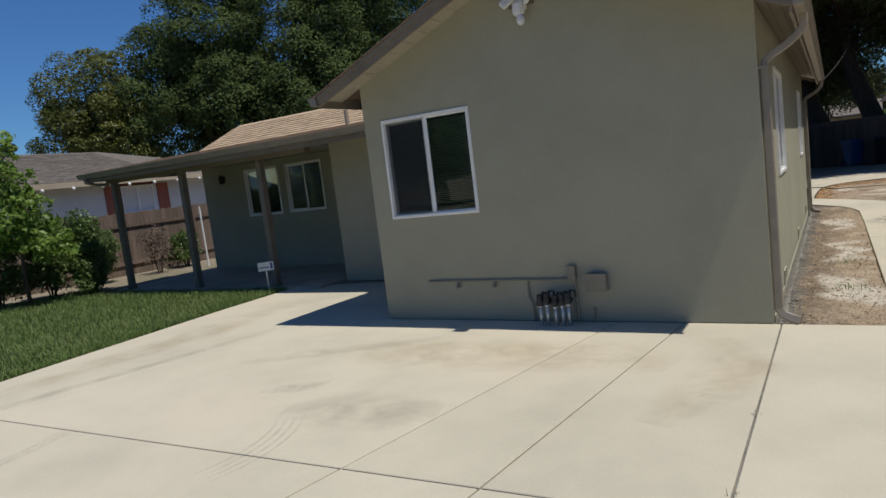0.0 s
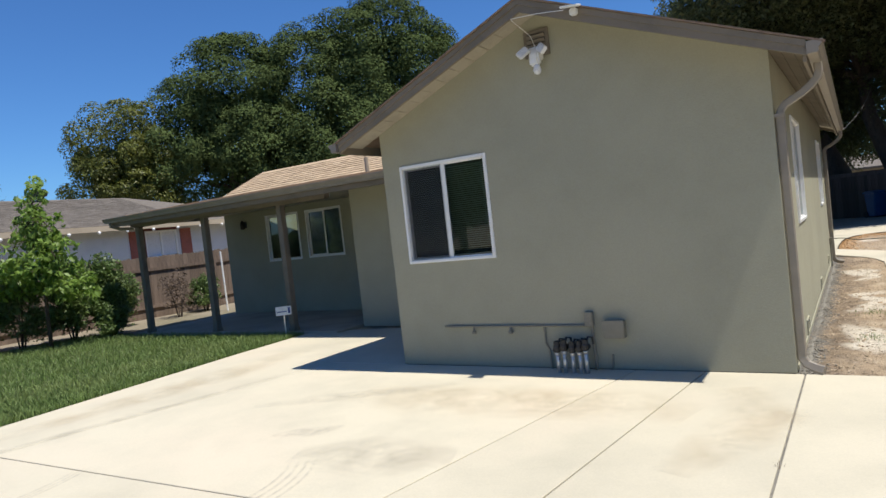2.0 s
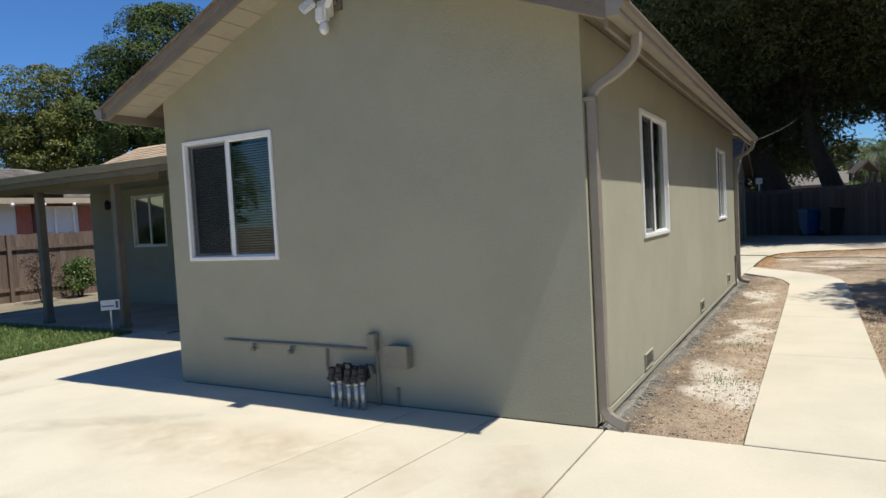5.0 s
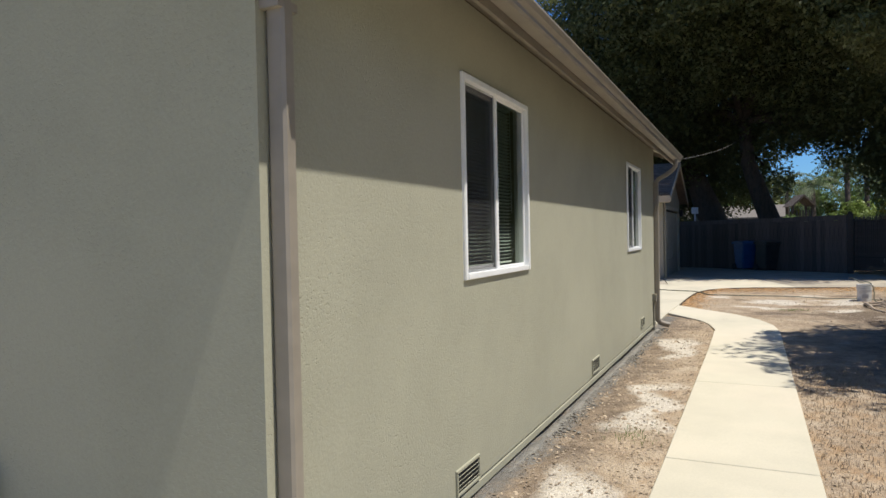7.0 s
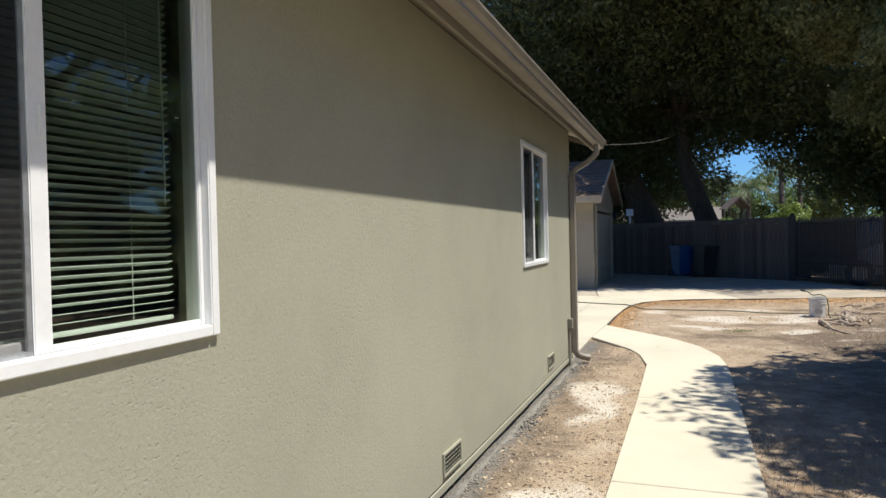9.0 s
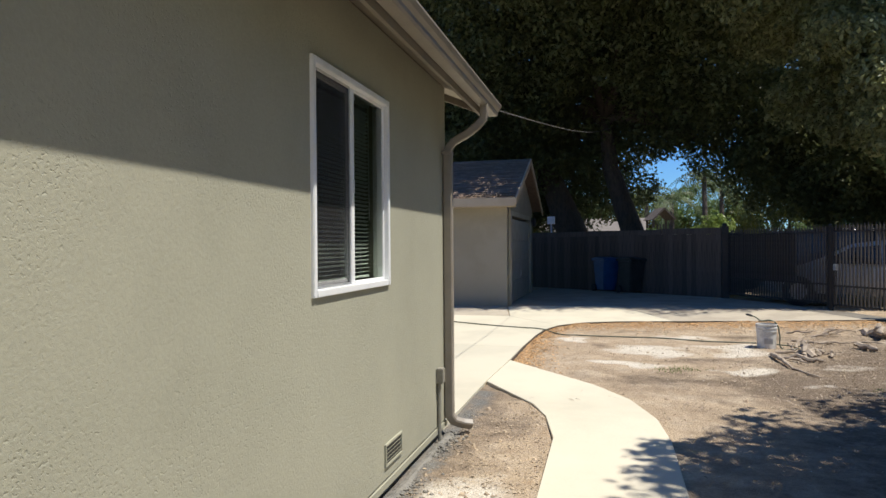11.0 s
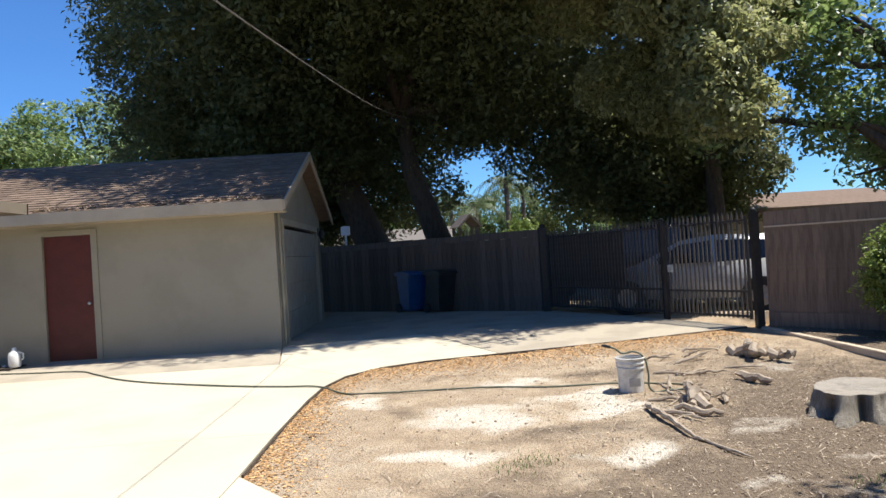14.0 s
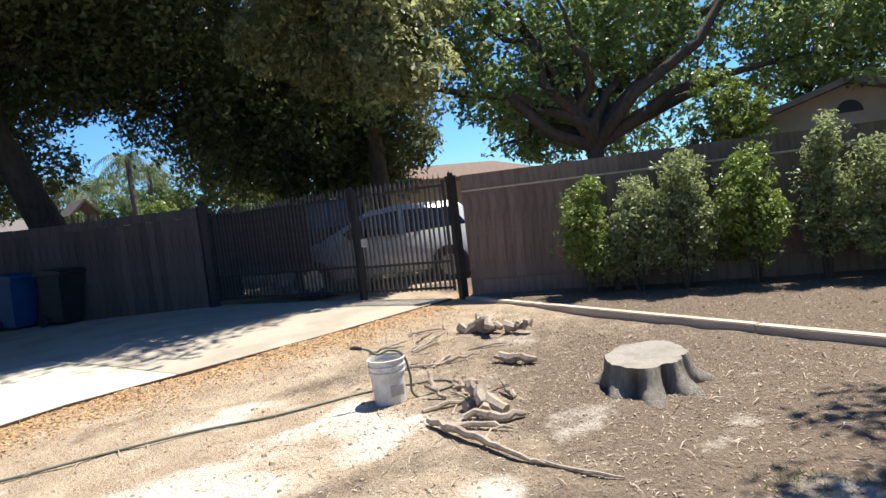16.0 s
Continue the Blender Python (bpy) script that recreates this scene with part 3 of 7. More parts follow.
slab(patio, [(2.0 + 2 * g, 24.62)] + CURVE[6:] + [(5.5, 27.0), (3.9, 30.2), (-1.4, 33.9), (-1.87, 31.5), (-1.87, 26.64), (0.9 + g, 27.2 + g)], CONCRETE_OLD_SHADED)

# dark brown strip added along the edge of the rear slab
bm = bmesh.new()
rim = [(-0.557, 19.85), (-0.547, 21.0)] + CURVE
for (xa, ya), (xb, yb) in zip(rim, rim[1:]):
    t_ = Vector((xb - xa, yb - ya)).normalized()
    n_ = Vector((t_.y, -t_.x)) * 0.022
    lo = [bm.verts.new((p[0] + n_.x * s, p[1] + n_.y * s, gz(p[1]) + z)) for z in (-0.09, -0.006) for p, s in (((xa, ya), 0.1), ((xb, yb), 0.1), ((xb, yb), 1), ((xa, ya), 1))]
    bm.faces.new(lo[4:])
    for k in range(4):
        bm.faces.new((lo[k], lo[(k + 1) % 4], lo[4 + (k + 1) % 4], lo[4 + k]))
structure("trim_slab_edge", bm, BARK, "dark brown strip along the slab edge", "edging")

# ---- house ----
W1 = [(8.228, 9.433, 1.34, 2.54), (13.658, 14.785, 1.345, 2.535)]
GW = (-4.656, -3.468, 1.332, 2.515)
RX0, RX1, RY = -7.88, -13.62, 11.2      # porch recess
BUMP = 9.35
T = 0.15


def front_put(y):
    return lambda bm, a, b, c, d: box(bm, a, b, y, y + T, c, d)


def side_put(x):
    return lambda bm, a, b, c, d: box(bm, x - T, x, a, b, c, d)


BASE = 0.14
bm = bmesh.new()
wall_cells(bm, XL, S, 0.096, 2.72, [GW], front_put(G))
prism(bm, [(XL, 2.72), (S, 2.72), (S, 2.985), (RIDGE, 3.85), (XL, 2.945)], "y", G, G + T)
bmesh.ops.remove_doubles(bm, verts=bm.verts, dist=0.0005)
structure("wall_south", bm, STUCCO, "olive grey stucco gable wall of a bungalow", "wall")
bm = bmesh.new()
wall_cells(bm, G + T, YR, BASE + 0.02, 2.97, W1, side_put(S))
bmesh.ops.remove_doubles(bm, verts=bm.verts, dist=0.0005)
structure("wall_east", bm, STUCCO, "long olive grey stucco side wall, sunlit below the eaves", "wall")
bm = bmesh.new()
box(bm, XL, S - T, YR - T, YR, 0, 2.745)
prism(bm, [(XL, 2.745), (S - T, 2.745), (RIDGE, 3.70)], "y", YR - T, YR)
structure("wall_north", bm, STUCCO, "olive grey stucco rear wall of the bungalow", "wall")
bm = bmesh.new()
box(bm, XL, XL + T, G + T, BUMP, BASE, 2.72)
structure("wall_west", bm, STUCCO, "short olive grey stucco return wall", "wall")
bm = bmesh.new()
box(bm, RX0, XL, BUMP, BUMP + T, 0.06, 2.60)
box(bm, RX0, RX0 + T, BUMP + T, RY, 0.06, 2.60)
structure("wall_wing", bm, STUCCO, "olive grey stucco front wall of the porch wing", "wall")
PW = [(-12.14, -11.05, 1.34, 2.46), (-10.82, -9.73, 1.35, 2.46)]
bm = bmesh.new()
wall_cells(bm, RX1, RX0 + T, 0.06, 3.0, PW, front_put(RY))
box(bm, RX1, RX1 + T, RY + T, 15.5, 0, 2.6)
structure("wall_porch", bm, STUCCO, "olive grey stucco wall at the back of the porch", "wall")
bm = bmesh.new()
box(bm, RX1 + T, XL, 15.3, 15.5, 0, 2.7)
structure("wall_back", bm, STUCCO, "plain stucco rear wall of the wing", "wall")
# rooms behind the windows
bm = bmesh.new()
box(bm, XL + T, S - T, 10.6, 10.7, 0.3, 2.74)
structure("wall_room", bm, ROOM, "plain painted inside wall", "wall")
bm = bmesh.new()
box(bm, RX1 + T, RX0 + T, 14.0, 14.1, 0.1, 2.9)
structure("wall_parlour", bm, ROOM, "plain painted inside wall behind the porch windows", "wall")
bm = bmesh.new()
box(bm, XL + T, S - T, G + T, YR - T, 2.60, 2.64)
structure("ceiling", bm, ROOM, "plain plaster ceiling inside the house", "ceiling")
bm = bmesh.new()
box(bm, XL + T, S - T, G + T, YR - T, 0.25, 0.35)
structure("floor", bm, ROOM, "plain inside floor", "floor")
# foot of the side wall: stucco skirt, shadow joint, drip screed, recessed footing; all fall with the ground


def skirt(y):
    return 0.6 * gz(y) + 0.032


def foot_strip(name, label, material, x0, x1, lo, hi, category):
    bm = bmesh.new()
    for ya, yb in ((G + T, 11.0), (11.0, YR)):
        prism(bm, [(ya, lo(ya)), (yb, lo(yb)), (yb, hi(yb)), (ya, hi(ya))], "x", x0, x1)
    structure(name, bm, material, label, category)


foot_strip("trim_skirt", "olive grey stucco at the foot of the side wall", STUCCO, S - T, S, lambda y: skirt(y) + 0.058, lambda y: BASE + 0.02, "wall")
# near-black colour stands for the shadow line below the stucco
foot_strip("trim_joint", "recessed joint under the stucco, near-black for the screed's shadow", DARK_FILL, S - 0.12, S - 0.018, lambda y: skirt(y) + 0.044, lambda y: skirt(y) + 0.058, "joint")
foot_strip("trim_screed", "stucco-coloured drip screed at the foot of the wall", STUCCO, S - 0.12, S + 0.007, lambda y: skirt(y), lambda y: skirt(y) + 0.044, "drip edge")
foot_strip("trim_footing", "rough dark concrete footing under the stucco", FOOTING, S - 0.12, S - 0.035, lambda y: -0.12, lambda y: skirt(y), "footing")
bm = bmesh.new()
box(bm, XL + 0.02, S - 0.12, G + 0.012, G + 0.1, 0.0, 0.095)
structure("trim_footing_front", bm, FOOTING, "rough grey concrete footing under the gable wall", "footing")
bm = bmesh.new()
rows = []
for i in range(int((YR - G) / 0.05)):
    y = G + 0.02 + i * 0.05
    k = noise.noise(Vector((y * 2.3, 0, 0))) * 0.03 + noise.noise(Vector((y * 9, 3, 0))) * 0.02
    rows.append([bm.verts.new((S + dx, y, gz(y) + dz + noise.noise(Vector((y * 14, dx * 40, 9))) * 0.010)) for dx, dz in ((-0.034, -0.07), (0.016 + k * .3, -0.03 + k * .3), (0.05 + k * .7, -0.018 + k * .25), (0.11 + k * 2, -0.06))])
for a, c in zip(rows, rows[1:]):
    for i in range(3):
        bm.faces.new((a[i], a[i + 1], c[i + 1], c[i]))
structure("trim_mortar", bm, FOOTING, "rough band of grey mortar between wall and dirt", "mortar")
# crumbled mortar along the footing
rng = np.random.default_rng(3)
bm = bmesh.new()
for i in range(1500):
    y = rng.uniform(G + 0.1, YR)
    r = rng.uniform(0.004, 0.018)
    x = S + abs(rng.normal(0, 0.09)) + 0.02
    vs = bmesh.ops.create_icosphere(bm, subdivisions=1, radius=r)["verts"]
    for v in vs:
        v.co = Vector((x, y, gz(y) - 0.03)) + Vector((v.co.x * rng.uniform(.7, 1.4), v.co.y * rng.uniform(.7, 1.4), v.co.z * 0.6))
tagged(part("mortar_rubble", bm, FOOTING, None, "grey mortar crumbs along the foot of the wall"), "", "rubble", "", "stuff")


def roof_slab(name, label, material, planes, thick=0.05):
    bm = bmesh.new()
    for quad in planes:
        vs = [bm.verts.new(p) for p in quad]
        lo = [bm.verts.new(Vector(p) - Vector((0, 0, thick))) for p in quad]
        bm.faces.new(vs)
        bm.faces.new(lo[::-1])
        for i in range(4):
            bm.faces.new((vs[i], lo[i], lo[(i + 1) % 4], vs[(i + 1) % 4]))
    return structure(name, bm, material, label, "roof")


YF, YB, SL = 6.08, 16.74, 0.41
EL, ER = -5.20, -0.29


def roof_z(x):
    return 3.90 - SL * abs(x - RIDGE)


def shingles(name, parent, material, corner, along, upslope, courses, width, seed, depth=0.145):
    """Overlapping shingles laid in courses from the eave up: corner, unit vectors along the eave and up the slope."""
    rng = np.random.default_rng(seed)
    c, a, u = np.array(corner, float), np.array(along, float), np.array(upslope, float)
    nrm = np.cross(a, u)
    nrm *= np.sign(nrm[2])
    quads = []
    for k in range(courses):
        s = -rng.uniform(0, 0.3)
        while s < width:
            w = rng.uniform(0.14, 0.34)
            s0, s1 = max(0, s), min(width, s + w)
            if s1 - s0 > 0.02:
                t = rng.uniform(0.006, 0.014)
                p0 = c + a * (s0 + 0.003) + u * (k * depth)
                p1 = c + a * (s1 - 0.003) + u * (k * depth)
                up = u * (depth + 0.02)
                quads.append([p0 + nrm * (t + 0.006), p1 + nrm * (t + 0.006), p1 + up + nrm * 0.002, p0 + up + nrm * 0.002])
                quads.append([p0, p1, p1 + nrm * (t + 0.006), p0 + nrm * (t + 0.006)])
            s += w
    ob = new(name, quads_mesh(name, np.array(quads), material))
    ob.parent = parent
    return tagged(ob, "", "", "", "stuff")


main_roof = roof_slab("roof_main", "low gable roof of the bungalow with brown shingle edge", SHINGLE_BROWN,
                      [[(EL, YF, roof_z(EL)), (RIDGE, YF, roof_z(RIDGE)), (RIDGE, YB, roof_z(RIDGE)), (EL, YB, roof_z(EL))],
                       [(RIDGE, YF, roof_z(RIDGE)), (ER, YF, roof_z(ER)), (ER, YB, roof_z(ER)), (RIDGE, YB, roof_z(RIDGE))]], 0.03)
# shingle edge along the rake, slightly uneven
me = mesh_of("shingle", (lambda b: (box(b, -0.155, 0.155, -0.02, 0.03, -0.006, 0.010), b)[1])(bmesh.new()), SHINGLE_BROWN)
ang = math.atan(SL)
rng = np.random.default_rng(8)
for side in (-1, 1):
    for i in range(9):
        x = RIDGE + side * (0.14 + i * 0.285)
        child("shingle", me, main_roof, Matrix.Translation((x, YF - 0.012 - rng.uniform(0, 0.012), roof_z(x) + 0.012)) @ Euler((0, side * ang, rng.uniform(-.02, .02))).to_matrix().to_4x4())

# soffit boards under the overhangs
soffit = thing("soffit", "painted board soffit under the roof overhang", "soffit", kind="structure")
for side, xe in ((-1, EL), (1, ER)):
    n = 13
    for i in range(n):
        xa = RIDGE + (xe - RIDGE) * i / n
        xb = RIDGE + (xe - RIDGE) * (i + 1) / n
        lo, hi = min(xa, xb) + 0.004, max(xa, xb) - 0.004
        for ya, yb in ((YF + 0.03, G - 0.002), (YR + 0.002, YB - 0.03)):
            bm = bmesh.new()
            prism(bm, [(lo, roof_z(lo) - 0.034), (hi, roof_z(hi) - 0.034), (hi, roof_z(hi) - 0.054), (lo, roof_z(lo) - 0.054)], "y", ya, yb)
            part("soffit_board", bm, SOFFIT, soffit)
for i in range(3):
    xa, xb = S + 0.002 + 0.1 * i, S - 0.002 + 0.1 * (i + 1)
    xb = min(xb, ER - 0.02)
    bm = bmesh.new()
    prism(bm, [(xa, roof_z(xa) - 0.034), (xb, roof_z(xb) - 0.034), (xb, roof_z(xb) - 0.054), (xa, roof_z(xa) - 0.054)], "y", G, YR)
    part("soffit_board", bm, TRIM, soffit)
# barge boards and fascia
barge = thing("trim_barge", "grey brown barge boards and fascia of the roof", "fascia", kind="structure")
for y in (YF, YB - 0.04):
    for xe in (EL + 0.0, ER + 0.02):
        bm = bmesh.new()
        sgn = 1 if xe > RIDGE else -1
        prism(bm, [(RIDGE, roof_z(RIDGE) - 0.005), (xe, roof_z(xe) - 0.005), (xe, roof_z(xe) - 0.118), (RIDGE, roof_z(RIDGE) - 0.128)], "y", y, y + 0.035)
        part("barge_board", bm, TRIM, barge)
        bm = bmesh.new()
        prism(bm, [(RIDGE, roof_z(RIDGE) + 0.002), (xe, roof_z(xe) + 0.002), (xe, roof_z(xe) - 0.052), (RIDGE, roof_z(RIDGE) - 0.052)], "y", y - 0.018 if y < 10 else y + 0.035, y if y < 10 else y + 0.053)
        part("drip_board", bm, TRIM, barge)
for x in (ER - 0.01, EL - 0.015):
    bm = bmesh.new()
    box(bm, x, x + 0.025, YF + 0.04, YB - 0.045, roof_z(ER) - 0.17, roof_z(ER) - 0.012)
    part("fascia_board", bm, TRIM, barge)


def gutter(parent, x, y0, y1, ztop, out=1):
    """A formed eaves gutter with a moulded face, open on top, with end caps."""
    prof = [(0, 0), (0, -0.10), (0.075, -0.10), (0.085, -0.085), (0.085, -0.062), (0.105, -0.04), (0.118, -0.012), (0.118, 0.0), (0.108, 0.0), (0.108, -0.012), (0.095, -0.036), (0.076, -0.058), (0.076, -0.090), (0.006, -0.092), (0.006, 0)]
    bm = bmesh.new()
    prism(bm, [(x + out * a, ztop + b) for a, b in prof], "y", y0, y1)
    ob = part("trough", bm, GUTTER, parent)
    for y in (y0 - 0.003, y1):
        bm = bmesh.new()
        prism(bm, [(x + out * a, ztop + b) for a, b in prof[:8]], "y", y, y + 0.003)
        part("end_cap", bm, GUTTER, ob)
    return ob


GX, GT = ER + 0.022, 2.888
rain = thing("rain_gutter", "grey brown metal eaves gutter on the side of the house", "gutter")
gutter(rain, GX, YF - 0.03, YB, GT)
rain2 = thing("rain_gutter", "grey brown metal eaves gutter end at the front corner", "gutter")
gutter(rain2, EL - 0.018, YF - 0.03, 9.0, GT - 0.02, -1)


def downspout(y, foot, label):
    """Rectangular pipe: outlet under the gutter, swan neck back to the wall, straight drop, kicked foot."""
    d = thing("downspout", label, "downspout", "downspouts")
    gx, wx = GX + 0.055, S + 0.045
    bm = bmesh.new()
    tube(bm, [(gx, y, GT - 0.09), (gx, y, GT - 0.17), (gx - 0.01, y, GT - 0.215), (gx - 0.06, y, GT - 0.27), (gx - 0.14, y, GT - 0.33), (wx + 0.05, y, GT - 0.40), (wx + 0.008, y, GT - 0.45), (wx, y, GT - 0.51)], 0, squash=(0.033, 0.025))
    part("swan_neck", bm, GUTTER, d)
    bm = bmesh.new()
    tube(bm, [(wx, y, GT - 0.49), (wx, y, gz(y) + 0.16)], 0, squash=(0.039, 0.030))
    pipe = part("pipe", bm, GUTTER, d)
    bm = bmesh.new()
    fx, fy = foot
    tube(bm, [(wx, y, gz(y) + 0.18), (wx, y, gz(y) + 0.13), (wx + fx * 0.2, y + fy * 0.2, gz(y) + 0.075), (wx + fx * 0.6, y + fy * 0.6, gz(y) + 0.045), (wx + fx, y + fy, gz(y) + 0.03)], 0, squash=(0.040, 0.031))
    part("shoe", bm, GUTTER, d)
    for z in (2.38,):
        bm = bmesh.new()
        box(bm, S - 0.004, wx + 0.037, y - 0.052, y + 0.052, z, z + 0.03)
        part("strap", bm, GUTTER, pipe)
    return d


downspout(G + 0.07, (0.17, -0.06), "grey brown metal downspout at the front corner with a kicked foot")
downspout(YR - 0.07, (0.17, 0.10), "grey brown metal downspout at the rear corner of the house")


def sliding_window(name, m, w, h, label, screen_left=True, blind=0.0, gasket=True):
    """White vinyl slider: local x along the wall, -y out of it, origin at the lower left corner of the opening."""
    win = thing(name, label, "window", kind="structure", m=m)
    fw, out, depth = 0.037, -0.018, 0.09
    bm = bmesh.new()
    box(bm, 0, fw, out, depth, 0, h, 0.004)
    box(bm, w - fw, w, out, depth, 0, h, 0.004)
    box(bm, fw, w - fw, out, depth, h - fw, h, 0.004)
    box(bm, fw, w - fw, out, depth, 0, fw, 0.004)
    part("window_frame", bm, VINYL, win)
    mid = w * 0.5
    for k, (a, b, y) in enumerate(((fw, mid + 0.02, 0.038), (mid - 0.022, w - fw, 0.012))):
        sw = 0.034 if k == 0 else 0.018
        bm = bmesh.new()
        box(bm, a, a + (sw if k == 0 else 0.05), y, y + 0.022, fw, h - fw, 0.003)
        box(bm, b - sw, b, y, y + 0.022, fw, h - fw, 0.003)
        box(bm, a + (sw if k == 0 else 0.05), b - sw, y + 0.001, y + 0.021, fw, fw + sw, 0.003)
        box(bm, a + (sw if k == 0 else 0.05), b - sw, y + 0.001, y + 0.021, h - fw - sw, h - fw, 0.003)
        sash = part("sash", bm, VINYL, win)
        bm = bmesh.new()
        xa, xb, za, zb = a + sw * .8, b - sw * .8, fw + sw * .8, h - fw - sw * .8
        bm.faces.new([bm.verts.new(p) for p in ((xa, y + 0.01, za), (xb, y + 0.01, za), (xb, y + 0.01, zb), (xa, y + 0.01, zb))])
        me = bpy.data.meshes.new("pane")
        bm.to_mesh(me)
        bm.free()
        me.materials.append(GLASS)
        pane = child("pane", me, sash, Matrix())
        pane.visible_shadow = False
    if screen_left:
        bm = bmesh.new()
        box(bm, fw + 0.012, mid - 0.024, 0.020, 0.0215, fw + 0.012, h - fw - 0.012)
        sc = part("insect_screen", bm, SCREEN, win, "dark mesh insect screen")
        sc.visible_shadow = False
        bm = bmesh.new()
        for a, b, c, d in ((fw + 0.002, fw + 0.016, fw, h - fw), (mid - 0.036, mid - 0.024, fw, h - fw), (fw + 0.016, mid - 0.036, fw, fw + 0.014), (fw + 0.016, mid - 0.036, h - fw - 0.014, h - fw)):
            box(bm, a, b, 0.016, 0.026, c, d)
        part("screen_frame", bm, GALV, win)
    bm = bmesh.new()
    box(bm, mid + 0.002, mid + 0.014, 0.004, 0.013, h * 0.5 - 0.04, h * 0.5 + 0.04, 0.003)
    part("latch", bm, VINYL, win)
    if blind:
        bl = thing("window_blind", "white horizontal slat blind hanging inside the window", "blind", "window blinds", m @ Matrix.Translation((0.03, 0.115, 0)))
        bw = w - 0.06 - (0.045 if screen_left else 0)
        bm = bmesh.new()
        box(bm, 0, bw, -0.02, 0.02, h - 0.05, h - 0.012, 0.003)
        part("headrail", bm, BLIND, bl)
        low = h * (1 - blind) + 0.035
        bm = bmesh.new()
        box(bm, 0, bw, -0.013, 0.013, low - 0.014, low, 0.003)
        part("bottom_rail", bm, BLIND, bl)
        bm = bmesh.new()
        box(bm, 0, bw, -0.0125, 0.0125, -0.0008, 0.0008)
        sl = mesh_of("slat", bm, BLIND)
        n = int((h - 0.07 - low) / 0.0245)
        for i in range(n):
            child("slat", sl, bl, pose(0, 0, low + 0.02 + i * 0.0245, -22 if i > 1 else -12))
        for x in (bw * 0.15, bw * 0.85):
            bm = bmesh.new()
            tube(bm, [(x, -0.014, low), (x, -0.014, h - 0.05)], 0.0012, 5)
            part("ladder_cord", bm, BLIND, bl)
        bm = bmesh.new()
        tube(bm, [(bw - 0.05, -0.03, h - 0.05), (bw - 0.045, -0.032, h * 0.35)], 0.003, 6)
        part("tilt_wand", bm, BLIND, bl)
    return win


sliding_window("window_1", Matrix.Translation((GW[0], G, GW[2])), GW[1] - GW[0], GW[3] - GW[2], "white vinyl sliding window in the gable wall", True, 0.97)
sliding_window("window_2", pose(S, W1[0][0], W1[0][2], rz=90), W1[0][1] - W1[0][0], W1[0][3] - W1[0][2], "white vinyl sliding window in the sunlit side wall", True, 0.97)
sliding_window("window_3", pose(S, W1[1][0], W1[1][2], rz=90), W1[1][1] - W1[1][0], W1[1][3] - W1[1][2], "white vinyl sliding window near the rear corner", True, 0.97)
for i, o in enumerate(PW):
    sliding_window("window_%d" % (4 + i), Matrix.Translation((o[0], RY, o[2])), o[1] - o[0], o[3] - o[2], "white vinyl sliding window under the porch", False)


def foundation_vent(y, z):
    v = thing("foundation_vent", "small stucco-coloured crawl space vent low on the wall", "vent", "foundation vents", pose(S, y, z, rz=90))
    bm = bmesh.new()
    for a, b, c, d in ((0, 0.34, 0, 0.018), (0, 0.34, 0.132, 0.15), (0, 0.018, 0.018, 0.132), (0.322, 0.34, 0.018, 0.132)):
        box(bm, a, b, -0.014, 0.004, c, d, 0.003)
    part("frame", bm, STUCCO, v)
    bm = bmesh.new()
    box(bm, 0.018, 0.322, -0.004, 0.003, 0.018, 0.132)
    part("backing", bm, DARK_FILL, v)
    bm = bmesh.new()
    box(bm, 0.018, 0.322, -0.001, 0.001, -0.001, 0.012)
    sl = mesh_of("slat", bm, STUCCO)
    for i in range(4):
        child("slat", sl, v, pose(0, -0.008, 0.03 + i * 0.025, 35))


for y, z in ((8.06, 0.14), (11.455, 0.15), (14.68, 0.18)):
    foundation_vent(y, z)

# electrical stub by the rear corner
box_e = thing("conduit_box", "small painted conduit box on the wall near the rear downspout", "conduit")
bm = bmesh.new()
tube(bm, [(S + 0.02, 15.98, -0.02), (S + 0.02, 15.98, 0.52)], 0.016, 8)
part("conduit", bm, GREYPIPE, box_e)
bm = bmesh.new()
box(bm, S, S + 0.06, 15.94, 16.03, 0.46, 0.585, 0.006)
part("box", bm, GREYPIPE, box_e)

# ---- fittings on the gable wall ----
vent = thing("gable_vent", "square louvred attic vent under the ridge", "vent")
vx, vz, vs_ = -2.67, 3.445, 0.20
bm = bmesh.new()
for a, b, c, d in ((-0.04, vs_ + 0.04, -0.04, 0.0), (-0.04, vs_ + 0.04, vs_, vs_ + 0.04), (-0.04, 0.0, 0, vs_), (vs_, vs_ + 0.04, 0, vs_)):
    box(bm, vx - 0.15 + a, vx - 0.15 + b, G - 0.022, G, vz + c, vz + d, 0.004)
part("frame", bm, TRIM, vent)
bm = bmesh.new()
box(bm, vx - 0.15, vx - 0.15 + vs_, G - 0.004, G, vz, vz + vs_)
part("backing", bm, DARK_FILL, vent)
bm = bmesh.new()
box(bm, 0, vs_, -0.002, 0.002, 0, 0.042)
sl = mesh_of("slat", bm, TRIM)
for i in range(4):
    child("slat", sl, vent, pose(vx - 0.15, G - 0.016, vz + 0.006 + i * 0.048, 40))

